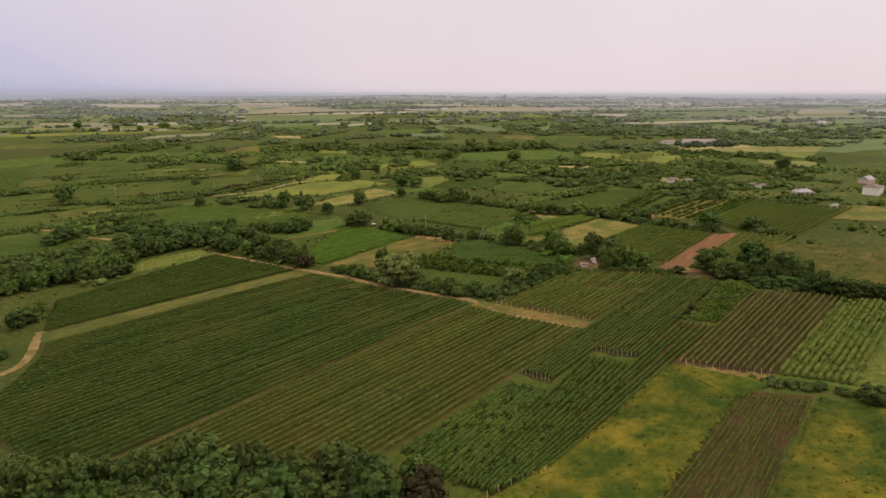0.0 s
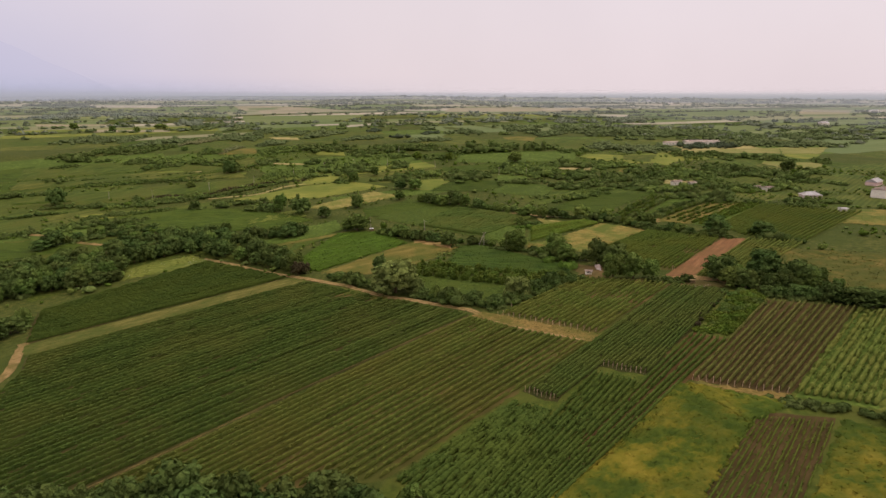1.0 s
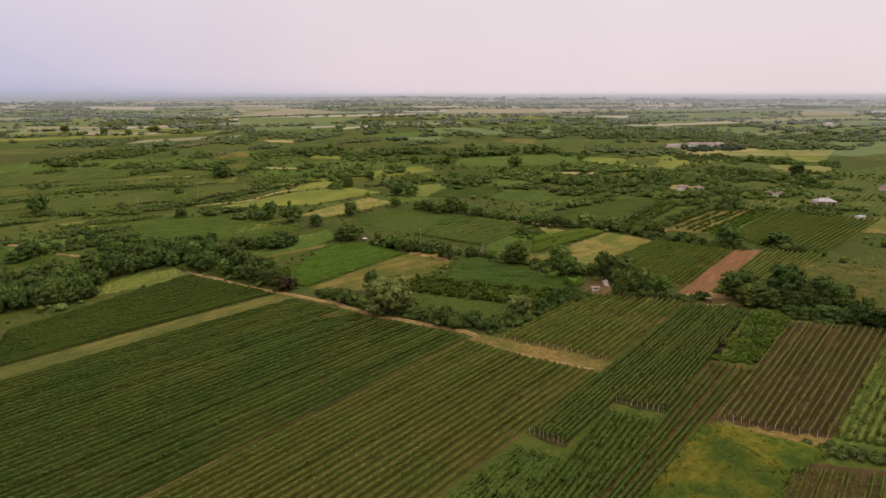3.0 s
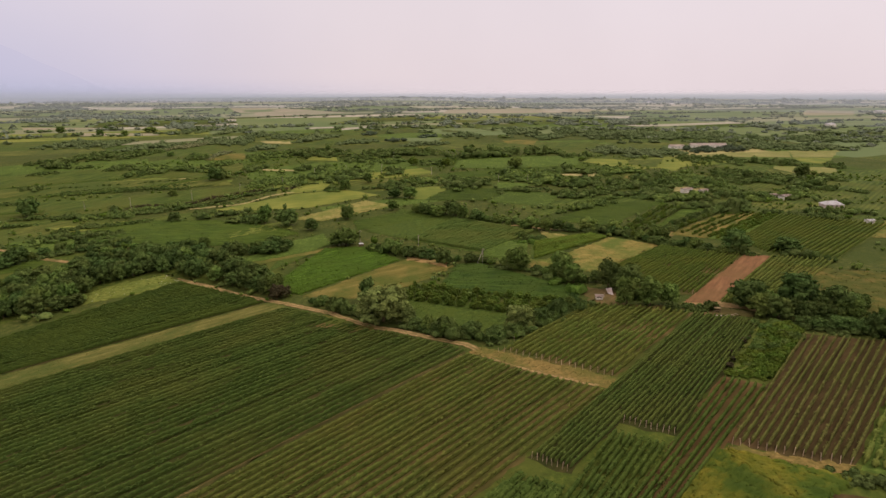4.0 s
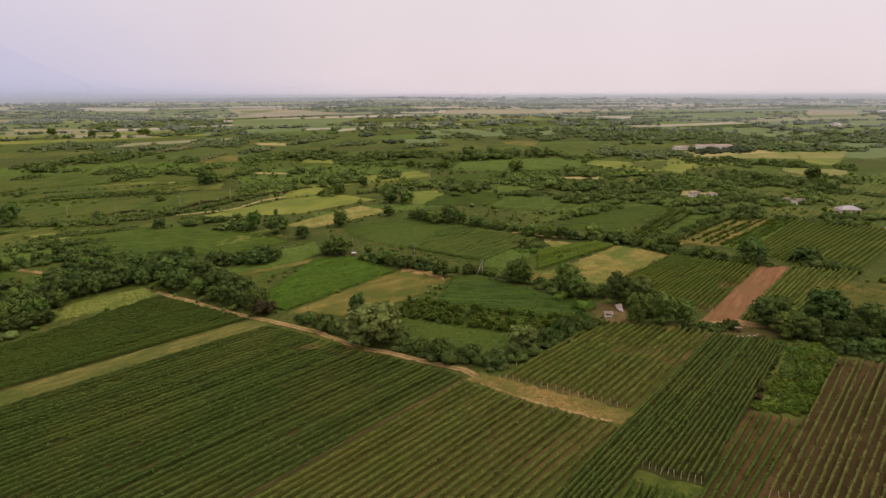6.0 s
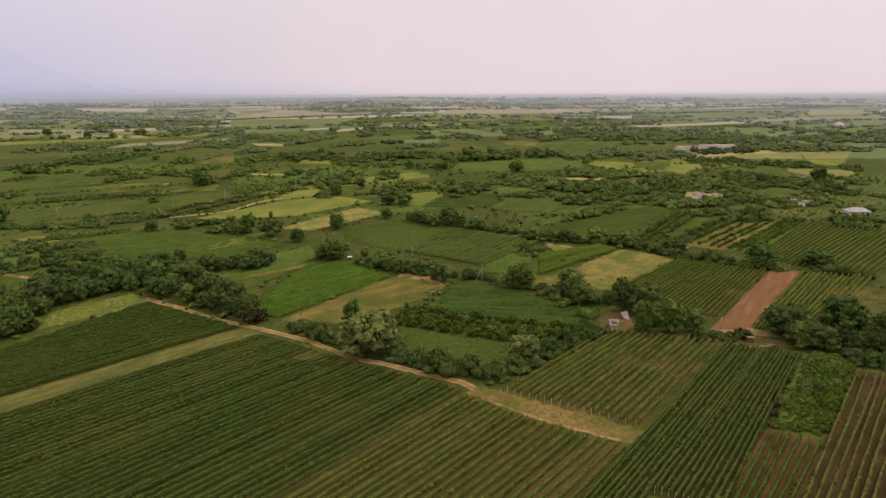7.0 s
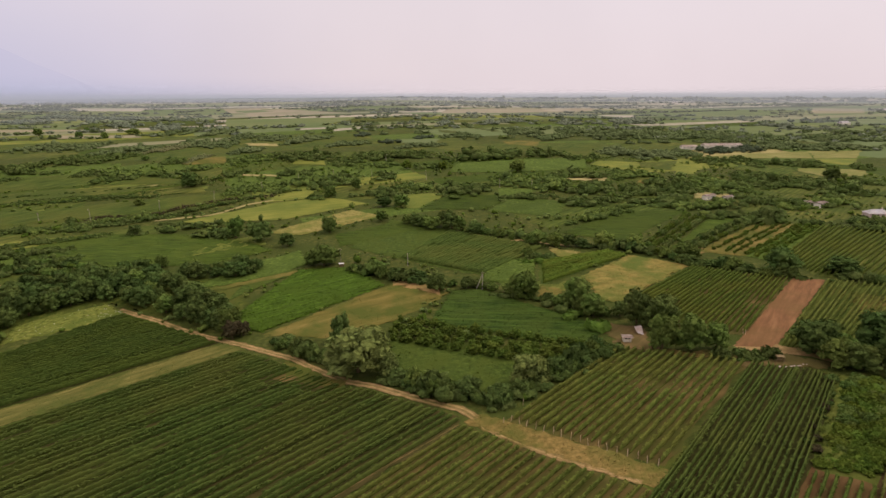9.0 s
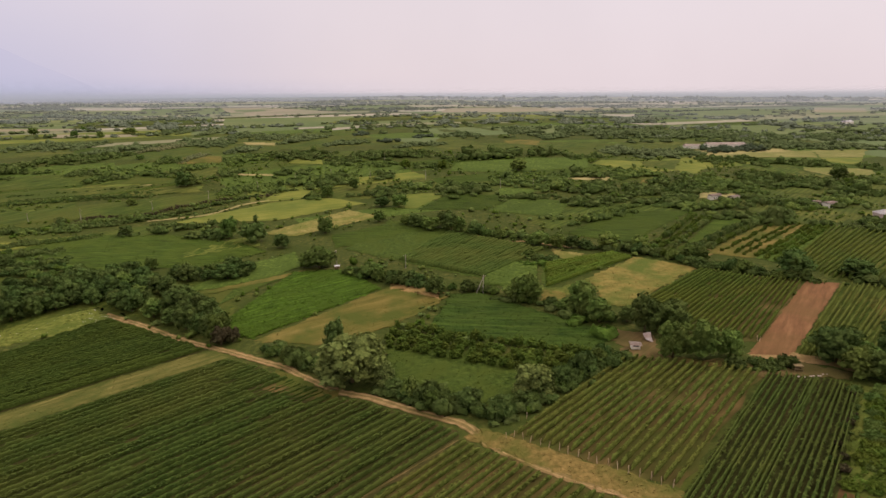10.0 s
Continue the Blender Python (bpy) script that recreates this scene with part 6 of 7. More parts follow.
def flowers(near, far, n, label):
    """White flower heads scattered over a meadow."""
    fu, fv = rng.random(n), rng.random(n)[:, None]
    q = along(near, fu) * (1 - fv) + along(far, fu) * fv
    q = np.c_[q, gz(q[:, 0], q[:, 1]) + rng.uniform(0.5, 0.9, n)]
    e1, e2 = rng.normal(0, 0.08, (n, 3)) * (1, 1, 0.4), rng.normal(0, 0.08, (n, 3)) * (1, 1, 0.4)
    v = np.stack([q - e1 - e2, q + e1 - e2, q + e1 + e2, q - e1 + e2], 1).reshape(-1, 3)
    tagged(mesh_ob("white_flowers", v, np.arange(4 * n).reshape(-1, 4), "white_wall"), label, "flowers", kind="stuff")


flowers([(-112.9, 324.7), (-101.0, 329.3)], [(-115.6, 334.4), (-105.5, 334.1)], 70, "white flower heads at the meadow corner")
flowers([(-139.5, 311.5), (-100.9, 328.7)], [(-145.5, 325.8), (-117.2, 344.6)], 60, "scattered white flowers in the meadow")

plots.append(np.array([(-138.0, 224.2), (-128.9, 171.5), (-91.9, 141.3), (-4.3, 133.9), (14.8, 112.2), (30.5, 119.5), (97.6, 198.9), (63.5, 196.6), (67.2, 202.7), (37.5, 228.8), (-47.7, 293.7)]))


def clump_mesh(points, heights, widths, name, mat, label, seed, m=14, spray=0.07, ball=ICO1):
    """Many small crowns in one mesh."""
    r = np.random.default_rng(seed)
    n = len(points)
    v0, f0 = ball
    k = len(v0)
    base = np.c_[points, gz(points[:, 0], points[:, 1])]
    v = v0[None] * (1 + 0.22 * r.normal(0, 1, (n, k, 1)))
    v = v * np.stack([widths, widths * r.uniform(0.7, 1.2, n), heights], 1)[:, None] * 0.42
    v = v + base[:, None] + np.stack([0 * heights, 0 * heights, heights * 0.45], 1)[:, None]
    f = f0[None] + (np.arange(n) * k)[:, None, None]
    f = f.reshape(-1, 3)
    # loose leaf sprays break the outline
    d = r.normal(0, 1, (n, m, 3))
    d[..., 2] = np.abs(d[..., 2])
    d /= np.linalg.norm(d, axis=2)[..., None]
    c = base[:, None] + np.stack([0 * heights, 0 * heights, heights * 0.45], 1)[:, None] + d * np.stack([widths, widths, heights], 1)[:, None] * r.uniform(0.38, 0.54, (n, m, 1))
    e1 = r.normal(0, spray, (n, m, 3)) * widths[:, None, None]
    e1 -= 0.75 * d * np.sum(e1 * d, 2)[..., None]
    e2 = np.cross(d + r.normal(0, 0.35, d.shape), e1) * r.uniform(0.6, 1.2, (n, m, 1))
    quad = np.stack([c - e1 - e2, c + e1 - e2, c + e1 + e2, c - e1 + e2], 2).reshape(-1, 3)
    f2 = n * k + np.arange(4 * n * m).reshape(-1, 4)
    tri = mesh_ob(name, np.r_[v.reshape(-1, 3), quad], [f, f2], mat, smooth=True)
    return tagged(tri, label, "trees", kind="stuff")



def q_near(points):
    """Whether a line lies among the nearest plots."""
    return np.mean(np.asarray(points, float)[:, 1]) < 330


def hedge(points, h, depth, mat="hedge_leaf", label="dense hedgerow of dark shrubs and low trees", seed=[40]):
    """A continuous hedge or belt of woodland along a line: overlapping uneven canopies."""
    seed[0] += 1
    total = np.hypot(*np.diff(np.asarray(points, float), axis=0).T).sum()
    near = q_near(points)
    w = min(h * 0.95, 5.0) if h < 5 else h * 1.3
    n = int(np.clip(total * max(depth, w * 0.5) / (w * w * (0.3 if h < 5 else 0.42)), 3, 300))
    s = rng.uniform(-0.03, 1.03, n)
    q = along(points, np.clip(s, 0, 1)) + np.c_[rng.normal(0, 1.5, n) + (s - np.clip(s, 0, 1)) * total, rng.uniform(0, depth, n) + rng.normal(0, 0.15 * depth + 0.4, n)]
    tall = np.array([0.8 + 0.8 * noise.noise((x * 0.07, y * 0.07, seed[0])) for x, y in q])
    ends = np.clip(np.minimum(s, 1 - s) * total / (2.5 * w), 0.0, 1.0) * 0.55 + 0.45
    hh = h * np.clip(tall, 0.5, 1.25) * ends * np.where(rng.random(n) < 0.08, 1.45, rng.uniform(0.55, 1.1, n))
    ww = w * rng.uniform(0.55, 1.5, n) * (0.6 + 0.4 * ends)
    ob = clump_mesh(q, hh, ww, "hedge" if h < 5 else "tree_belt", mat, label, seed[0], 70 if near else 22 if mat.startswith("hedge") else 9, 0.05 if near else 0.055 if mat.startswith("hedge") else 0.045, ICO2 if near else ICO1)
    ob["category"], ob["group"] = "hedge" if h < 5 else "tree belt", "hedges and tree belts of the plain"
    return ob


# hedges and woods that divide the fields: line of the base, height, depth
hedge([(-273.5, 483.2), (-244.6, 482.6), (-227.7, 483.2), (-195.9, 481.0), (-174.5, 485.3), (-146.2, 494.8), (-128.3, 517.7), (-102.9, 538.6), (-74.8, 560.0)], 3.2, 5)
hedge([(-212.7, 476.1), (-191.7, 480.1), (-167.2, 486.8)], 3.4, 3, "leaf_grey")
hedge([(-225.0, 447.1), (-202.1, 454.5), (-172.3, 461.2)], 1.6, 1.5)
hedge([(-230.8, 416.7), (-216.5, 424.0)], 7, 8, "hedge_olive")
hedge([(-330.9, 576.9), (-308.5, 574.5)], 6, 8)
hedge([(-294.6, 553.3), (-251.5, 555.4), (-194.7, 559.7), (-161.1, 569.3)], 1.3, 1.5)
hedge([(-92.5, 554.5), (-67.0, 571.6), (-29.1, 582.3)], 7, 24, "hedge_olive")
hedge([(-56.6, 527.2), (-39.2, 540.3)], 6, 8)
hedge([(167.0, 485.8), (188.5, 470.4), (215.7, 488.3)], 7.5, 12)
hedge([(125.6, 442.7), (148.4, 462.5), (170.2, 475.0)], 4, 4, "hedge_olive")
hedge([(201.7, 437.4), (221.2, 423.5), (245.4, 402.4)], 7, 8)
hedge([(293.3, 475.0), (314.2, 485.0)], 9, 10)
hedge([(253.6, 394.5), (266.4, 394.0)], 5, 5)
hedge([(289.2, 398.8), (312.4, 395.2)], 8, 8, "hedge_olive")
hedge([(266.5, 466.6), (284.9, 462.3)], 4.5, 8, "hedge_olive")
hedge([(-287.4, 405.0), (-261.0, 408.8), (-239.9, 418.2)], 3.5, 6)
hedge([(-242.7, 338.6), (-228.3, 344.6), (-214.0, 353.2)], 4.5, 8)
hedge([(-206.3, 284.9), (-195.2, 291.8), (-182.1, 299.5)], 6.5, 12)
hedge([(-322.1, 456.8), (-283.7, 460.0), (-253.6, 468.9)], 3.0, 4, "hedge_olive")
hedge([(-367.8, 525.4), (-322.6, 526.7), (-292.8, 531.8)], 4.0, 8)
hedge([(-206.3, 386.2), (-186.5, 400.2), (-165.1, 410.2)], 4.5, 12)
hedge([(-231.1, 424.2), (-199.8, 429.2), (-179.6, 433.1)], 4, 8)
hedge([(35.0, 233.6), (45.6, 240.2), (60.7, 249.6), (77.1, 261.4)], 3.8, 6)
hedge([(4.5, 254.6), (14.0, 247.6), (23.0, 242.0), (30.0, 238.4), (35.0, 234.5)], 3.4, 6)
hedge([(139.8, 226.5), (152.0, 219.8), (168.0, 211.5)], 3.0, 4)
hedge([(-34.0, 291.2), (-24.0, 282.6), (-15.0, 273.0), (-8.0, 265.0)], 2.6, 4)
# hedges round the vineyards of the middle distance
hedge([(196.9, 430.2), (219.1, 415.3), (248.3, 401.1)], 7, 10, "hedge_leaf")
hedge([(135.7, 345.5), (150.1, 340.7), (166.1, 325.5), (181.5, 311.3)], 4.6, 3, "hedge_leaf")
hedge([(191.7, 316.0), (205.8, 296.8)], 4.8, 4, "hedge_leaf")
hedge([(254.9, 398.4), (272.2, 376.6)], 4.8, 5, "hedge_leaf")
hedge([(108.9, 430.0), (130.3, 441.5), (158.1, 456.8)], 4.5, 5, "hedge_olive")
hedge([(105.5, 377.8), (138.7, 365.7)], 6, 8, "hedge_leaf")
hedge([(46.4, 427.5), (70.3, 409.8), (87.9, 400.1)], 4.8, 6, "hedge_olive")
hedge([(65.4, 362.6), (85.3, 358.6)], 3.4, 3, "hedge_bright")
hedge([(47.2, 321.1), (66.9, 310.0), (71.6, 292.0)], 3.6, 2, "hedge_leaf")
hedge([(71.9, 293.2), (79.0, 281.6)], 6, 3, "hedge_bright")
hedge([(98.1, 148.5), (105.0, 144.3), (117.2, 137.4), (127.0, 131.5)], 2.2, 3)
hedge([(270.9, 459.0), (293.0, 448.1)], 7, 14, "hedge_leaf")
hedge([(274.4, 417.8), (293.0, 401.6)], 6, 6, "hedge_leaf")
hedge([(311.2, 434.0), (316.2, 429.5)], 8, 7, "hedge_leaf")
hedge([(323.1, 495.2), (358.4, 480.0)], 7, 12, "hedge_leaf")
hedge([(249.1, 465.9), (270.3, 455.1)], 6, 9, "hedge_olive")
hedge([(-219.2, 448.5), (-193.5, 453.4), (-170.1, 458.3)], 2.2, 3, "hedge_leaf")
hedge([(-193.4, 492.5), (-173.7, 496.3), (-144.6, 495.9)], 3, 6, "hedge_olive")
hedge([(-238.7, 480.3), (-215.6, 475.5), (-191.7, 475.2)], 3.5, 6, "hedge_olive")
hedge([(-288.0, 560.7), (-247.0, 568.4), (-180.5, 559.6)], 2, 4, "hedge_leaf")
hedge([(-157.4, 459.0), (-147.3, 456.9)], 4.5, 3, "hedge_leaf")
hedge([(-144.7, 470.4), (-130.8, 472.5)], 4, 3, "hedge_leaf")
hedge([(-115.6, 452.7), (-92.7, 441.3)], 3.5, 2, "hedge_leaf")
hedge([(-191.1, 403.2), (-180.7, 404.2)], 5, 7, "hedge_olive")
hedge([(110.7, 249.7), (121.0, 249.3)], 2.4, 0, "hedge_leaf")
hedge([(-295.3, 557.8), (-258.8, 562.5), (-224.7, 564.8), (-176.5, 580.4)], 1.5, 4, "hedge_leaf")
hedge([(-228.8, 450.6), (-203.4, 454.5), (-178.6, 461.4), (-172.6, 464.0)], 2.2, 4, "hedge_leaf")
hedge([(-347.3, 693.8), (-312.6, 701.1), (-274.2, 718.4)], 4.5, 33, "hedge_leaf")
hedge([(-283.8, 641.4), (-256.0, 641.4), (-229.9, 646.3)], 3, 10, "hedge_leaf")
hedge([(-257.5, 617.0), (-241.2, 624.5), (-224.5, 632.5)], 3.5, 10, "hedge_olive")
hedge([(-352.6, 630.7), (-338.8, 632.2), (-327.3, 638.1)], 4.5, 10, "hedge_leaf")
hedge([(-223.2, 682.4), (-214.4, 688.8), (-205.4, 695.4)], 4.8, 11, "hedge_olive")
hedge([(-245.2, 478.8), (-234.4, 479.1), (-223.0, 481.9)], 3.5, 7, "hedge_leaf")
hedge([(-380.6, 677.1), (-364.4, 680.9), (-352.2, 687.8)], 4, 11, "hedge_leaf")
hedge([(-146.3, 481.3), (-137.2, 476.7), (-131.7, 477.0)], 3.0, 5, "hedge_leaf")
hedge([(-204.1, 501.1), (-164.9, 500.7), (-147.2, 519.0), (-119.1, 537.6), (-85.8, 544.8)], 1.8, 7, "leaf_red", "low brownish scrub along a ditch")
hedge([(-102.2, 438.5), (-95.3, 438.4), (-90.1, 441.0)], 3.5, 5, "hedge_leaf")
# tree belts and thickets of the far plain, the farther ones in haze-tinted leaf colours
hedge([(-360.3, 667.7), (-325.0, 654.1)], 6, 26, "hedge_leaf")
hedge([(-318.8, 649.2), (-307.1, 651.3)], 5, 15, "hedge_leaf")
hedge([(-282.4, 645.4), (-261.1, 646.1)], 5, 15, "hedge_leaf")
hedge([(-254.5, 615.5), (-236.1, 616.3), (-221.9, 621.9)], 6, 14, "hedge_leaf")
hedge([(-250.1, 642.4), (-223.7, 626.1)], 6, 19, "hedge_olive")
hedge([(-224.1, 628.2), (-204.7, 639.8)], 6, 19, "hedge_olive")
hedge([(-198.7, 622.3), (-182.4, 632.3)], 6, 19, "hedge_leaf")
hedge([(-187.7, 648.2), (-166.5, 656.7)], 4, 10, "hedge_olive")
hedge([(-153.1, 611.3), (-141.4, 613.7)], 7, 19, "hedge_leaf")
hedge([(-221.0, 672.9), (-199.7, 684.3)], 6, 13, "hedge_leaf")
hedge([(-296.0, 692.0), (-270.3, 712.4)], 6, 38, "hedge_leaf")
hedge([(-343.6, 692.1), (-298.3, 696.8)], 6, 39, "hedge_leaf")
hedge([(-453.7, 819.0), (-403.6, 825.3)], 5, 58, "mid_leaf_hazed")
hedge([(-400.6, 814.0), (-356.9, 828.4)], 5, 60, "mid_leaf_hazed")
hedge([(-328.3, 757.6), (-278.3, 779.5)], 6, 60, "mid_leaf_hazed")
hedge([(-270.3, 752.7), (-241.1, 814.8)], 4, 43, "mid_olive_hazed")
hedge([(-267.2, 833.1), (-192.7, 804.3)], 5, 55, "mid_leaf_hazed")
hedge([(-197.0, 684.0), (-187.0, 713.0)], 3, 20, "mid_olive_hazed")
hedge([(-790.8, 1361.5), (-679.8, 1281.2)], 6, 60, "mid_grey_hazed")
hedge([(-821.4, 1528.9), (-665.2, 1462.4), (-533.5, 1403.4)], 7, 60, "mid_grey_hazed")
hedge([(-511.0, 1362.0), (-442.7, 1391.5)], 7, 60, "mid_grey_hazed")
hedge([(-534.0, 1233.6), (-473.9, 1198.3)], 7, 49, "mid_grey_hazed")
hedge([(-1220.7, 2051.6), (-1105.0, 2180.5)], 8, 60, "far_leaf_hazed")
hedge([(-603.4, 1784.9), (-565.4, 1778.8)], 8, 60, "far_leaf_hazed")
hedge([(-422.1, 1165.7), (-363.6, 1121.7)], 6, 48, "mid_grey_hazed")
hedge([(-308.8, 995.5), (-307.8, 1054.5)], 7, 40, "mid_leaf_hazed")
hedge([(-272.4, 957.3), (-251.2, 1015.4)], 6, 60, "mid_leaf_hazed")
hedge([(-224.0, 904.0), (-185.1, 910.4)], 5, 60, "mid_leaf_hazed")
hedge([(-177.7, 878.8), (-140.6, 871.7)], 5, 57, "mid_leaf_hazed")
hedge([(-130.3, 816.9), (-104.0, 865.7)], 6, 60, "mid_leaf_hazed")
hedge([(-107.7, 866.2), (-84.3, 892.4)], 6, 33, "mid_leaf_hazed")
hedge([(-76.6, 785.7), (-30.0, 816.6)], 5, 33, "mid_leaf_hazed")
hedge([(-15.1, 815.3), (5.9, 820.1)], 11, 27, "mid_dark_hazed")
hedge([(-51.2, 903.9), (-33.9, 918.3)], 8, 26, "mid_dark_hazed")
hedge([(29.1, 874.2), (54.5, 896.3)], 9, 25, "mid_dark_hazed")
hedge([(4.3, 767.0), (63.9, 798.7)], 5, 19, "mid_leaf_hazed")
hedge([(-156.9, 674.5), (-136.9, 679.8), (-122.6, 688.6)], 5, 31, "hedge_olive")
hedge([(-172.9, 733.1), (-144.6, 762.8)], 5, 35, "mid_leaf_hazed")
hedge([(-120.3, 691.0), (-89.2, 685.5), (-56.5, 688.3)], 6, 36, "hedge_leaf")
hedge([(-52.3, 648.5), (-35.1, 662.3)], 7, 33, "hedge_leaf")
hedge([(-36.5, 681.3), (4.9, 681.4), (38.8, 691.5)], 6, 35, "hedge_leaf")
hedge([(-25.8, 640.8), (5.1, 648.3)], 5, 16, "hedge_olive")
hedge([(24.2, 630.9), (49.0, 634.0)], 6, 22, "hedge_leaf")
hedge([(-142.8, 622.4), (-127.8, 624.7)], 6, 17, "hedge_leaf")
hedge([(-97.3, 614.0), (-69.6, 617.0)], 6, 22, "hedge_leaf")
hedge([(-63.6, 565.7), (-44.2, 570.7), (-29.1, 581.0)], 6, 30, "hedge_leaf")
hedge([(-7.2, 573.7), (6.5, 578.3)], 8, 27, "hedge_leaf")
hedge([(-25.6, 533.2), (14.4, 534.3)], 6, 16, "hedge_leaf")
hedge([(5.8, 547.3), (34.5, 553.2)], 6, 21, "hedge_olive")
hedge([(-54.7, 524.0), (-43.5, 532.6)], 6, 7, "hedge_olive")
hedge([(35.6, 533.0), (48.2, 531.1)], 6, 24, "hedge_leaf")
hedge([(-129.0, 555.9), (-108.9, 561.5), (-83.4, 564.9)], 3, 20, "hedge_olive")
hedge([(48.6, 667.3), (88.5, 677.5), (122.3, 692.7), (181.8, 696.7)], 9, 25, "hedge_leaf")
hedge([(177.0, 672.9), (211.4, 683.6)], 6, 15, "hedge_leaf")
hedge([(143.7, 584.4), (164.3, 580.0), (188.3, 583.4)], 8, 22, "hedge_leaf")
hedge([(182.9, 570.8), (232.8, 586.1)], 6, 25, "hedge_olive")
hedge([(39.8, 532.4), (61.0, 531.2), (81.6, 526.2)], 6, 38, "hedge_leaf")
hedge([(86.4, 557.1), (120.9, 548.5)], 6, 38, "hedge_olive")
hedge([(114.8, 531.9), (143.9, 550.3)], 6, 45, "hedge_olive")
hedge([(132.5, 517.1), (177.0, 528.4)], 8, 29, "hedge_leaf")
hedge([(162.8, 500.8), (199.6, 499.9)], 7, 37, "hedge_leaf")
hedge([(78.3, 505.6), (126.9, 504.0)], 5, 10, "hedge_leaf")
hedge([(120.6, 480.9), (160.0, 482.0)], 6, 19, "hedge_leaf")
hedge([(63.1, 888.2), (118.0, 904.2)], 6, 35, "mid_leaf_hazed")
hedge([(147.3, 1128.4), (187.1, 1161.1)], 7, 48, "mid_grey_hazed")
hedge([(165.7, 931.8), (220.0, 973.8)], 7, 60, "mid_leaf_hazed")
hedge([(197.5, 1193.1), (248.2, 1235.1)], 8, 60, "mid_grey_hazed")
hedge([(192.1, 854.2), (233.0, 895.9)], 6, 36, "mid_leaf_hazed")
hedge([(250.0, 958.7), (301.1, 986.6)], 7, 47, "mid_leaf_hazed")
hedge([(282.2, 902.4), (409.9, 973.2)], 7, 60, "mid_leaf_hazed")
hedge([(433.9, 1228.1), (561.2, 1340.8)], 8, 60, "mid_grey_hazed")
hedge([(227.1, 698.3), (269.6, 729.6)], 6, 48, "mid_leaf_hazed")
hedge([(252.0, 685.1), (289.6, 703.0)], 6, 45, "mid_leaf_hazed")
hedge([(322.3, 1439.0), (351.1, 1450.6)], 8, 59, "mid_grey_hazed")
hedge([(303.2, 1154.4), (341.7, 1179.7)], 7, 55, "mid_grey_hazed")
hedge([(78.6, 1125.3), (100.5, 1154.0)], 7, 60, "mid_grey_hazed")
hedge([(364.7, 893.4), (460.2, 951.0)], 6, 60, "mid_leaf_hazed")
hedge([(449.7, 930.6), (556.0, 995.5)], 7, 60, "mid_leaf_hazed")
hedge([(487.2, 893.0), (582.0, 937.4)], 7, 60, "mid_leaf_hazed")
hedge([(348.6, 733.9), (409.2, 759.3)], 7, 29, "mid_dark_hazed")
hedge([(273.4, 682.6), (336.3, 722.4)], 6, 37, "mid_leaf_hazed")
hedge([(405.7, 753.4), (441.8, 776.8)], 6, 32, "mid_dark_hazed")
hedge([(448.3, 789.6), (543.6, 822.4)], 6, 60, "mid_leaf_hazed")
hedge([(695.0, 1157.6), (715.8, 1064.5)], 9, 60, "mid_grey_hazed")
hedge([(600.5, 902.4), (698.3, 900.5)], 7, 60, "mid_leaf_hazed")
hedge([(726.4, 1051.7), (755.9, 1026.0)], 9, 60, "mid_grey_hazed")
hedge([(715.7, 998.6), (759.4, 974.0)], 8, 60, "mid_leaf_hazed")
hedge([(519.4, 788.2), (607.1, 816.3)], 6, 40, "mid_leaf_hazed")
hedge([(306.5, 651.8), (340.2, 660.9)], 6, 33, "hedge_leaf")
hedge([(344.6, 668.8), (372.7, 679.2)], 6, 20, "hedge_leaf")
hedge([(347.4, 635.9), (391.8, 653.7)], 8, 25, "hedge_leaf")
hedge([(383.3, 630.7), (429.9, 649.8)], 8, 28, "hedge_leaf")
hedge([(447.7, 632.1), (464.7, 633.9)], 13, 29, "hedge_leaf")
hedge([(235.5, 517.3), (254.1, 515.3), (271.5, 504.3)], 6, 56, "hedge_olive")
hedge([(283.7, 524.5), (337.6, 533.5)], 7, 49, "hedge_leaf")
hedge([(310.2, 498.1), (353.4, 506.4)], 8, 46, "hedge_leaf")
hedge([(371.3, 529.0), (393.0, 533.7)], 7, 23, "hedge_leaf")
hedge([(194.9, 500.5), (237.6, 517.1)], 6, 48, "hedge_leaf")
hedge([(178.0, 461.3), (204.1, 459.0), (227.8, 460.8)], 6, 19, "hedge_olive")
hedge([(227.8, 460.8), (270.0, 466.3)], 6, 25, "hedge_leaf")
hedge([(257.4, 447.3), (283.9, 452.8), (313.1, 460.7)], 5, 13, "hedge_olive")

pts, hts, wds = [], [], []
for a, b, dist in hedges:
    if rng.random() > (0.06 if dist < 900 else 0.35 if dist < 1600 else 0.2):
        continue
    length = np.hypot(*(b - a))
    size = 4.4 if dist < 900 else 5.5 if dist < 1800 else 6.0
    n = int(length / (size * (0.6 if dist < 900 else 0.8 if dist < 1800 else 1.3)))
    lo, hi = sorted(rng.random(2))
    for s in np.linspace(0, 1, max(n, 1)):
        if rng.random() < 0.08 or (rng.random() < 0.7 and not lo < s < hi):
            continue
        pts.append(a + (b - a) * s + rng.normal(0, size * 0.4, 2))
        hts.append(size * rng.uniform(0.4, 1.1))
        wds.append(size * rng.uniform(0.8, 1.9))
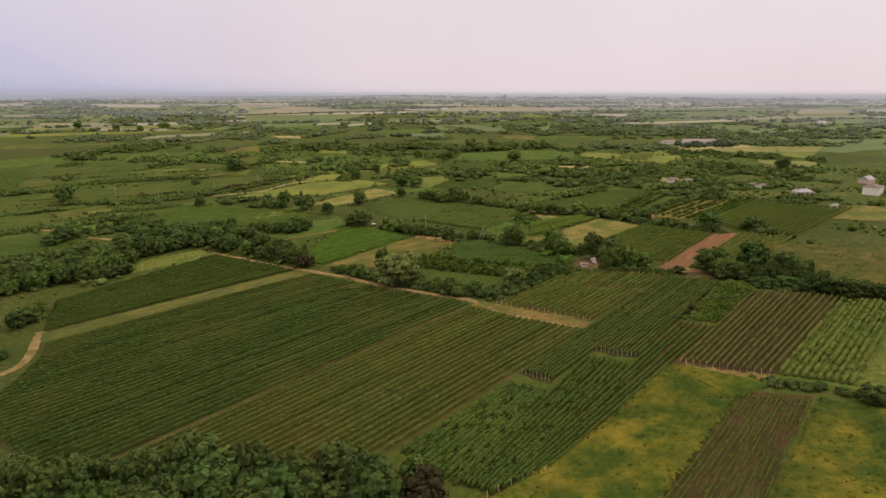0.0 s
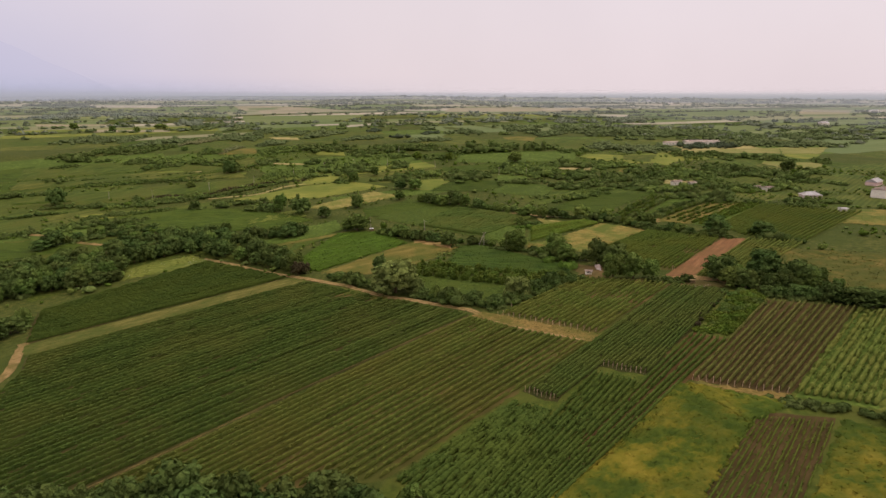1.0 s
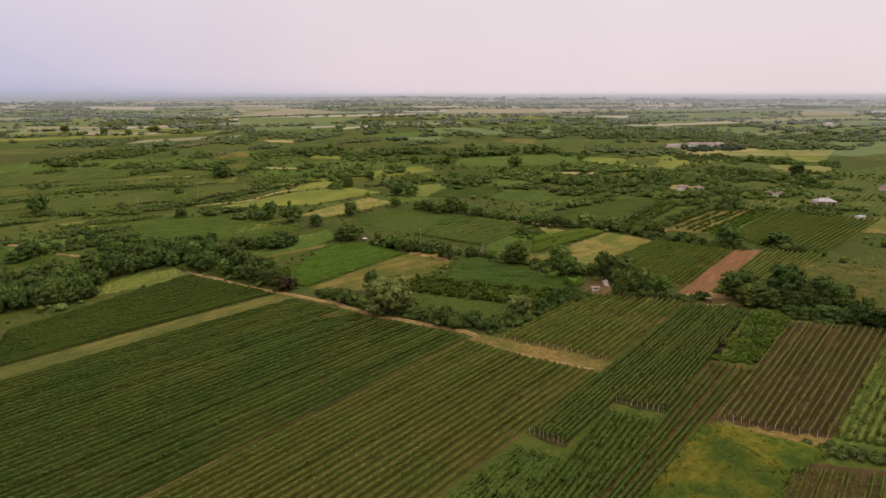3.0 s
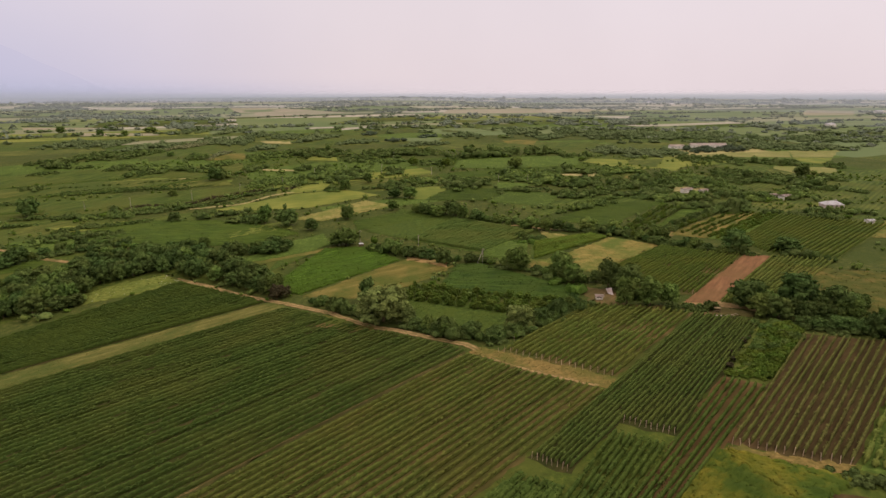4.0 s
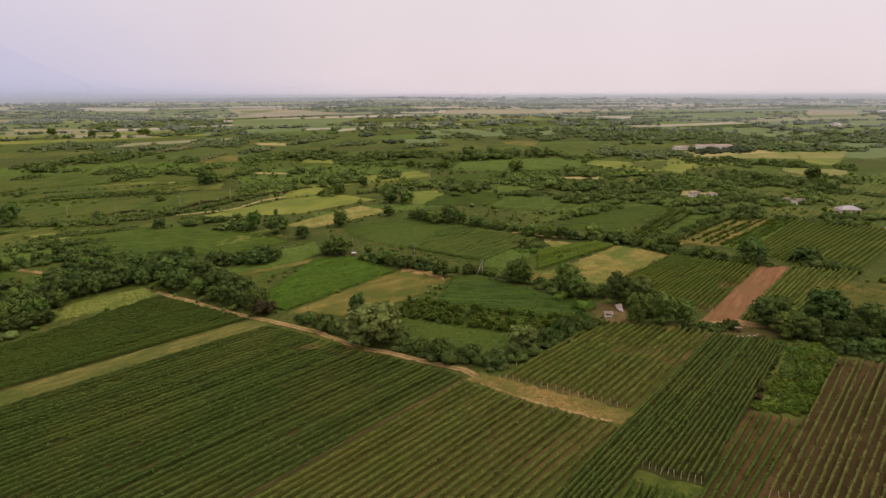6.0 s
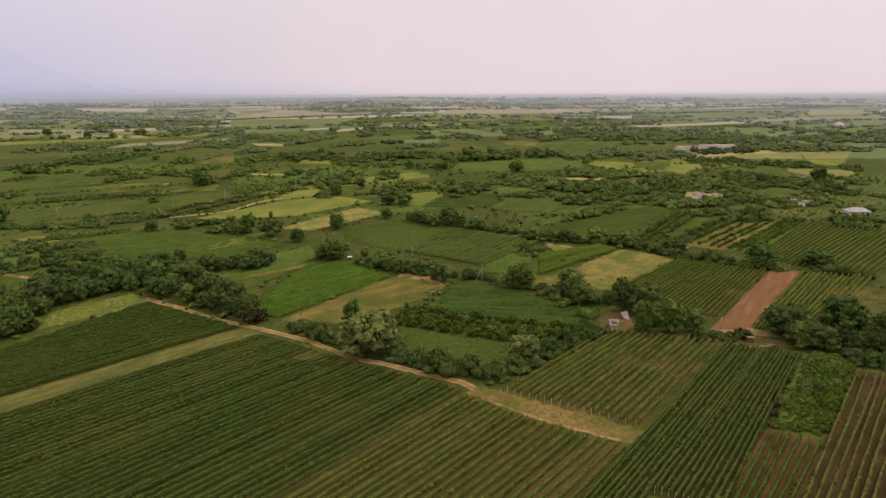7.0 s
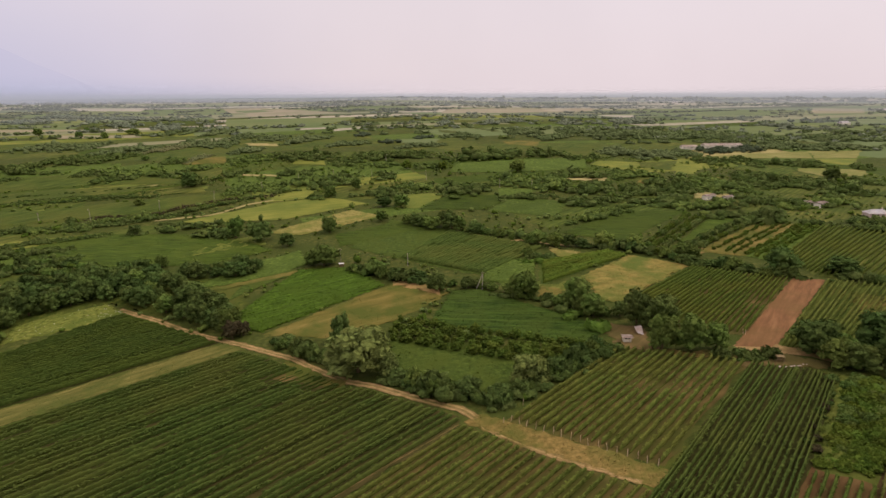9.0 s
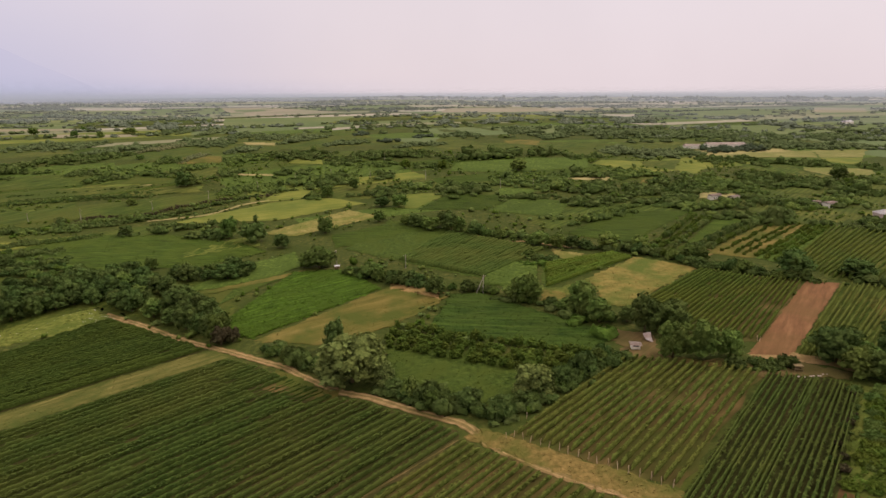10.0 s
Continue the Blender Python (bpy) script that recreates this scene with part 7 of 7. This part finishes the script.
# thickets and small woods, drawn out along the plots
for k in range(240):
    d = 1000 + 2400 * rng.random() ** 1.8
    a = radians(rng.uniform(-40, 42))
    c = np.array([10 + d * math.sin(a), 50 + d * math.cos(a)])
    t = radians(rng.normal(14, 9))
    long, deep = rng.uniform(30, 95) * (0.6 + d / 1200), rng.uniform(2, 6) * (0.6 + d / 1200)
    size = 5.0 + d / 1000
    n = int(np.clip(long * deep / (size * size) * 1.1, 4, 70))
    e = rng.normal(0, 0.5, (n, 2)) * (long, deep)
    for q in e:
        pts.append(c + np.array([q[0] * math.cos(t) - q[1] * math.sin(t), q[0] * math.sin(t) + q[1] * math.cos(t)]))
        hts.append(size * rng.uniform(0.4, 1.15))
        wds.append(size * rng.uniform(0.7, 1.5))
# tree line on the rim of the plain
for k in range(260):
    a, d = radians(rng.uniform(-6, 42)), rng.uniform(3300, 4400)
    pts.append(np.array([10 + d * math.sin(a), 50 + d * math.cos(a)]))
    hts.append(rng.uniform(8, 18) if 12 < math.degrees(a) < 26 else rng.uniform(5, 11))
    wds.append(rng.uniform(14, 40))
pts, hts, wds = np.array(pts), np.array(hts), np.array(wds)
wide = np.hypot(pts[:, 0], pts[:, 1]) > 880
thin = ~wide | (rng.random(len(pts)) < 0.52)
wds, hts = np.where(wide, wds * 1.9, wds), np.where(wide, hts * 0.75, hts)
keep = thin & ~in_plots(pts) & (np.hypot(pts[:, 0], pts[:, 1] - 50) > 330)
pts, hts, wds = pts[keep], hts[keep], wds[keep]
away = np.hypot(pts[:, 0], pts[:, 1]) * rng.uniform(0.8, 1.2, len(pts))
# leaf colour by distance band, each with more painted haze
for lo, hi, mat, m in ((0, 760, "hedge_leaf", 14), (760, 1150, "mid_leaf_hazed", 12), (1150, 1700, "mid_grey_hazed", 9), (1700, 9999, "far_leaf_hazed", 7)):
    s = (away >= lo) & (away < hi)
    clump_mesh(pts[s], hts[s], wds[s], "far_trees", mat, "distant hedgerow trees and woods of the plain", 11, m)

# low scrub and weeds on all ground between the plots
n = 7600
d, a = 130 + 560 * np.sqrt(rng.random(n)), np.radians(rng.uniform(-46, 48, n))
sp = np.c_[5 + d * np.sin(a), 40 + d * np.cos(a)]
clus = np.array([noise.noise((x * 0.02, y * 0.02, 2)) for x, y in sp])
sp = sp[(clus > -0.12) & ~in_plots(sp)]
sz = rng.uniform(0.7, 2.2, len(sp)) * np.where(rng.random(len(sp)) < 0.1, 2.0, 1.0)
for k, mat in enumerate(("leaf", "leaf_bright", "leaf_grey")):
    s = np.arange(len(sp)) % 3 == k
    clump_mesh(sp[s], sz[s], sz[s] * rng.uniform(1.0, 1.9, s.sum()), "scrub", mat, "low scrub and weeds between the plots", 20 + k, 10)

# hills and the pale band at the horizon, haze painted as emissive sheets


# distance haze as emission mixed with transparency, thinning out with height
def haze_glow_material(name, low, high, z0, z1, fade0, fade1, thin=0.0, side=None):
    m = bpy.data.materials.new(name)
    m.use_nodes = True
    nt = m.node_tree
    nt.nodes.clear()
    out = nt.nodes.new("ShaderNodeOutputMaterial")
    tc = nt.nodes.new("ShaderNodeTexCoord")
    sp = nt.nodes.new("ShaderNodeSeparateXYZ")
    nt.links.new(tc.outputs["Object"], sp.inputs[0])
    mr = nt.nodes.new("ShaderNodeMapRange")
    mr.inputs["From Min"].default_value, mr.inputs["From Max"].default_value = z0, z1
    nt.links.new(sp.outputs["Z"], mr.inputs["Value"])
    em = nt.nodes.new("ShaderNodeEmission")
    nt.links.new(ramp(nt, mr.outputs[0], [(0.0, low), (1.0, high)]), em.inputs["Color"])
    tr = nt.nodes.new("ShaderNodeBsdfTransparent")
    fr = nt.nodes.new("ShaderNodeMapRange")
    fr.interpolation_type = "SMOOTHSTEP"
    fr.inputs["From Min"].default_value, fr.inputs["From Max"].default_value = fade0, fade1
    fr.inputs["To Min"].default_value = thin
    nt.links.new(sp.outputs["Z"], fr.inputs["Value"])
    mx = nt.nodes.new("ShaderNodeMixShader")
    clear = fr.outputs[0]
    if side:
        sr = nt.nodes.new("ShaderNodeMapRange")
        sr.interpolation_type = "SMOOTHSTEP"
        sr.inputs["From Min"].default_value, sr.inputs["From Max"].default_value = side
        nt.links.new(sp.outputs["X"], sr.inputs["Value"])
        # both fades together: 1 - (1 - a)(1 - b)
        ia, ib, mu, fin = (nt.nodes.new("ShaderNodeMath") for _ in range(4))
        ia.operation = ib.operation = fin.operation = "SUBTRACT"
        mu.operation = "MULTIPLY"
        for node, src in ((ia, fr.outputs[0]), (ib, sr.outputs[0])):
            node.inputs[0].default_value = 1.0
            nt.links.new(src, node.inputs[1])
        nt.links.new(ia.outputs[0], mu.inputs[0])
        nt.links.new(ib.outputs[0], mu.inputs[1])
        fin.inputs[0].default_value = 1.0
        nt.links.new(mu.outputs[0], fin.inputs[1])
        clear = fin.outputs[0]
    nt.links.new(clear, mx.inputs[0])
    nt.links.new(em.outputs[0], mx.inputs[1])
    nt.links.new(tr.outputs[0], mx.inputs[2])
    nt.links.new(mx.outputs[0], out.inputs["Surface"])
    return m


def backdrop(name, a0, a1, radius, top, mat, label):
    az = np.radians(np.linspace(a0, a1, 121))
    hgt = np.array([top(math.degrees(a)) for a in az])
    lv = np.linspace(0, 1, 6)
    x, y = 10 + np.sin(az) * radius, 50 + np.cos(az) * radius
    v = np.stack([np.repeat(x[:, None], 6, 1), np.repeat(y[:, None], 6, 1), -40 + (hgt[:, None] + 40) * lv], -1)
    ob = mesh_ob(name, v.reshape(-1, 3), grid_faces(121, 6), mat, smooth=True)
    return tagged(ob, label, "hills", kind="structure")


backdrop("backdrop", -60, 62, 4700, lambda a: 150, haze_glow_material("plain_in_haze", (0.36, 0.36, 0.37), (0.56, 0.53, 0.56), 60, 100, 72, 112), "far rim of the plain, haze painted as glow")
backdrop("backdrop_hills", -62, -8, 4800, lambda a: 84 + max(0, -(a + 24)) * 41 + 14 * noise.noise((a * 0.5, 0, 1)), haze_glow_material("hills_in_haze", (0.50, 0.50, 0.66), (0.45, 0.45, 0.66), 80, 420, 900, 1500, 0.82), "mountain slopes, blue haze painted as glow")
backdrop("backdrop_foothills", -62, 20, 3300, lambda a: 190, haze_glow_material("foothills_in_haze", (0.26, 0.28, 0.34), (0.47, 0.47, 0.61), 36, 130, 62, 190, 0.12, (-2300, 700)), "low foothills, blue haze painted as a soft glow")
# see-through glowing shells added to stand in for haze in the air
backdrop("backdrop_mist", -60, 62, 3000, lambda a: 120, haze_glow_material("far_haze_glow", (0.36, 0.36, 0.40), (0.5, 0.47, 0.52), 30, 90, 55, 115, 0.62), "glowing veil that paints haze over the far plain")
backdrop("backdrop_mist", -60, 62, 2100, lambda a: 110, haze_glow_material("thin_haze_glow", (0.36, 0.36, 0.39), (0.46, 0.44, 0.48), 20, 90, 50, 105, 0.78), "glowing veil that paints haze over the far plain")
backdrop("backdrop_mist", -60, 62, 1450, lambda a: 105, haze_glow_material("faint_haze_glow", (0.34, 0.34, 0.36), (0.42, 0.41, 0.44), 10, 90, 45, 100, 0.86), "faint glowing veil that paints haze over the far plain")
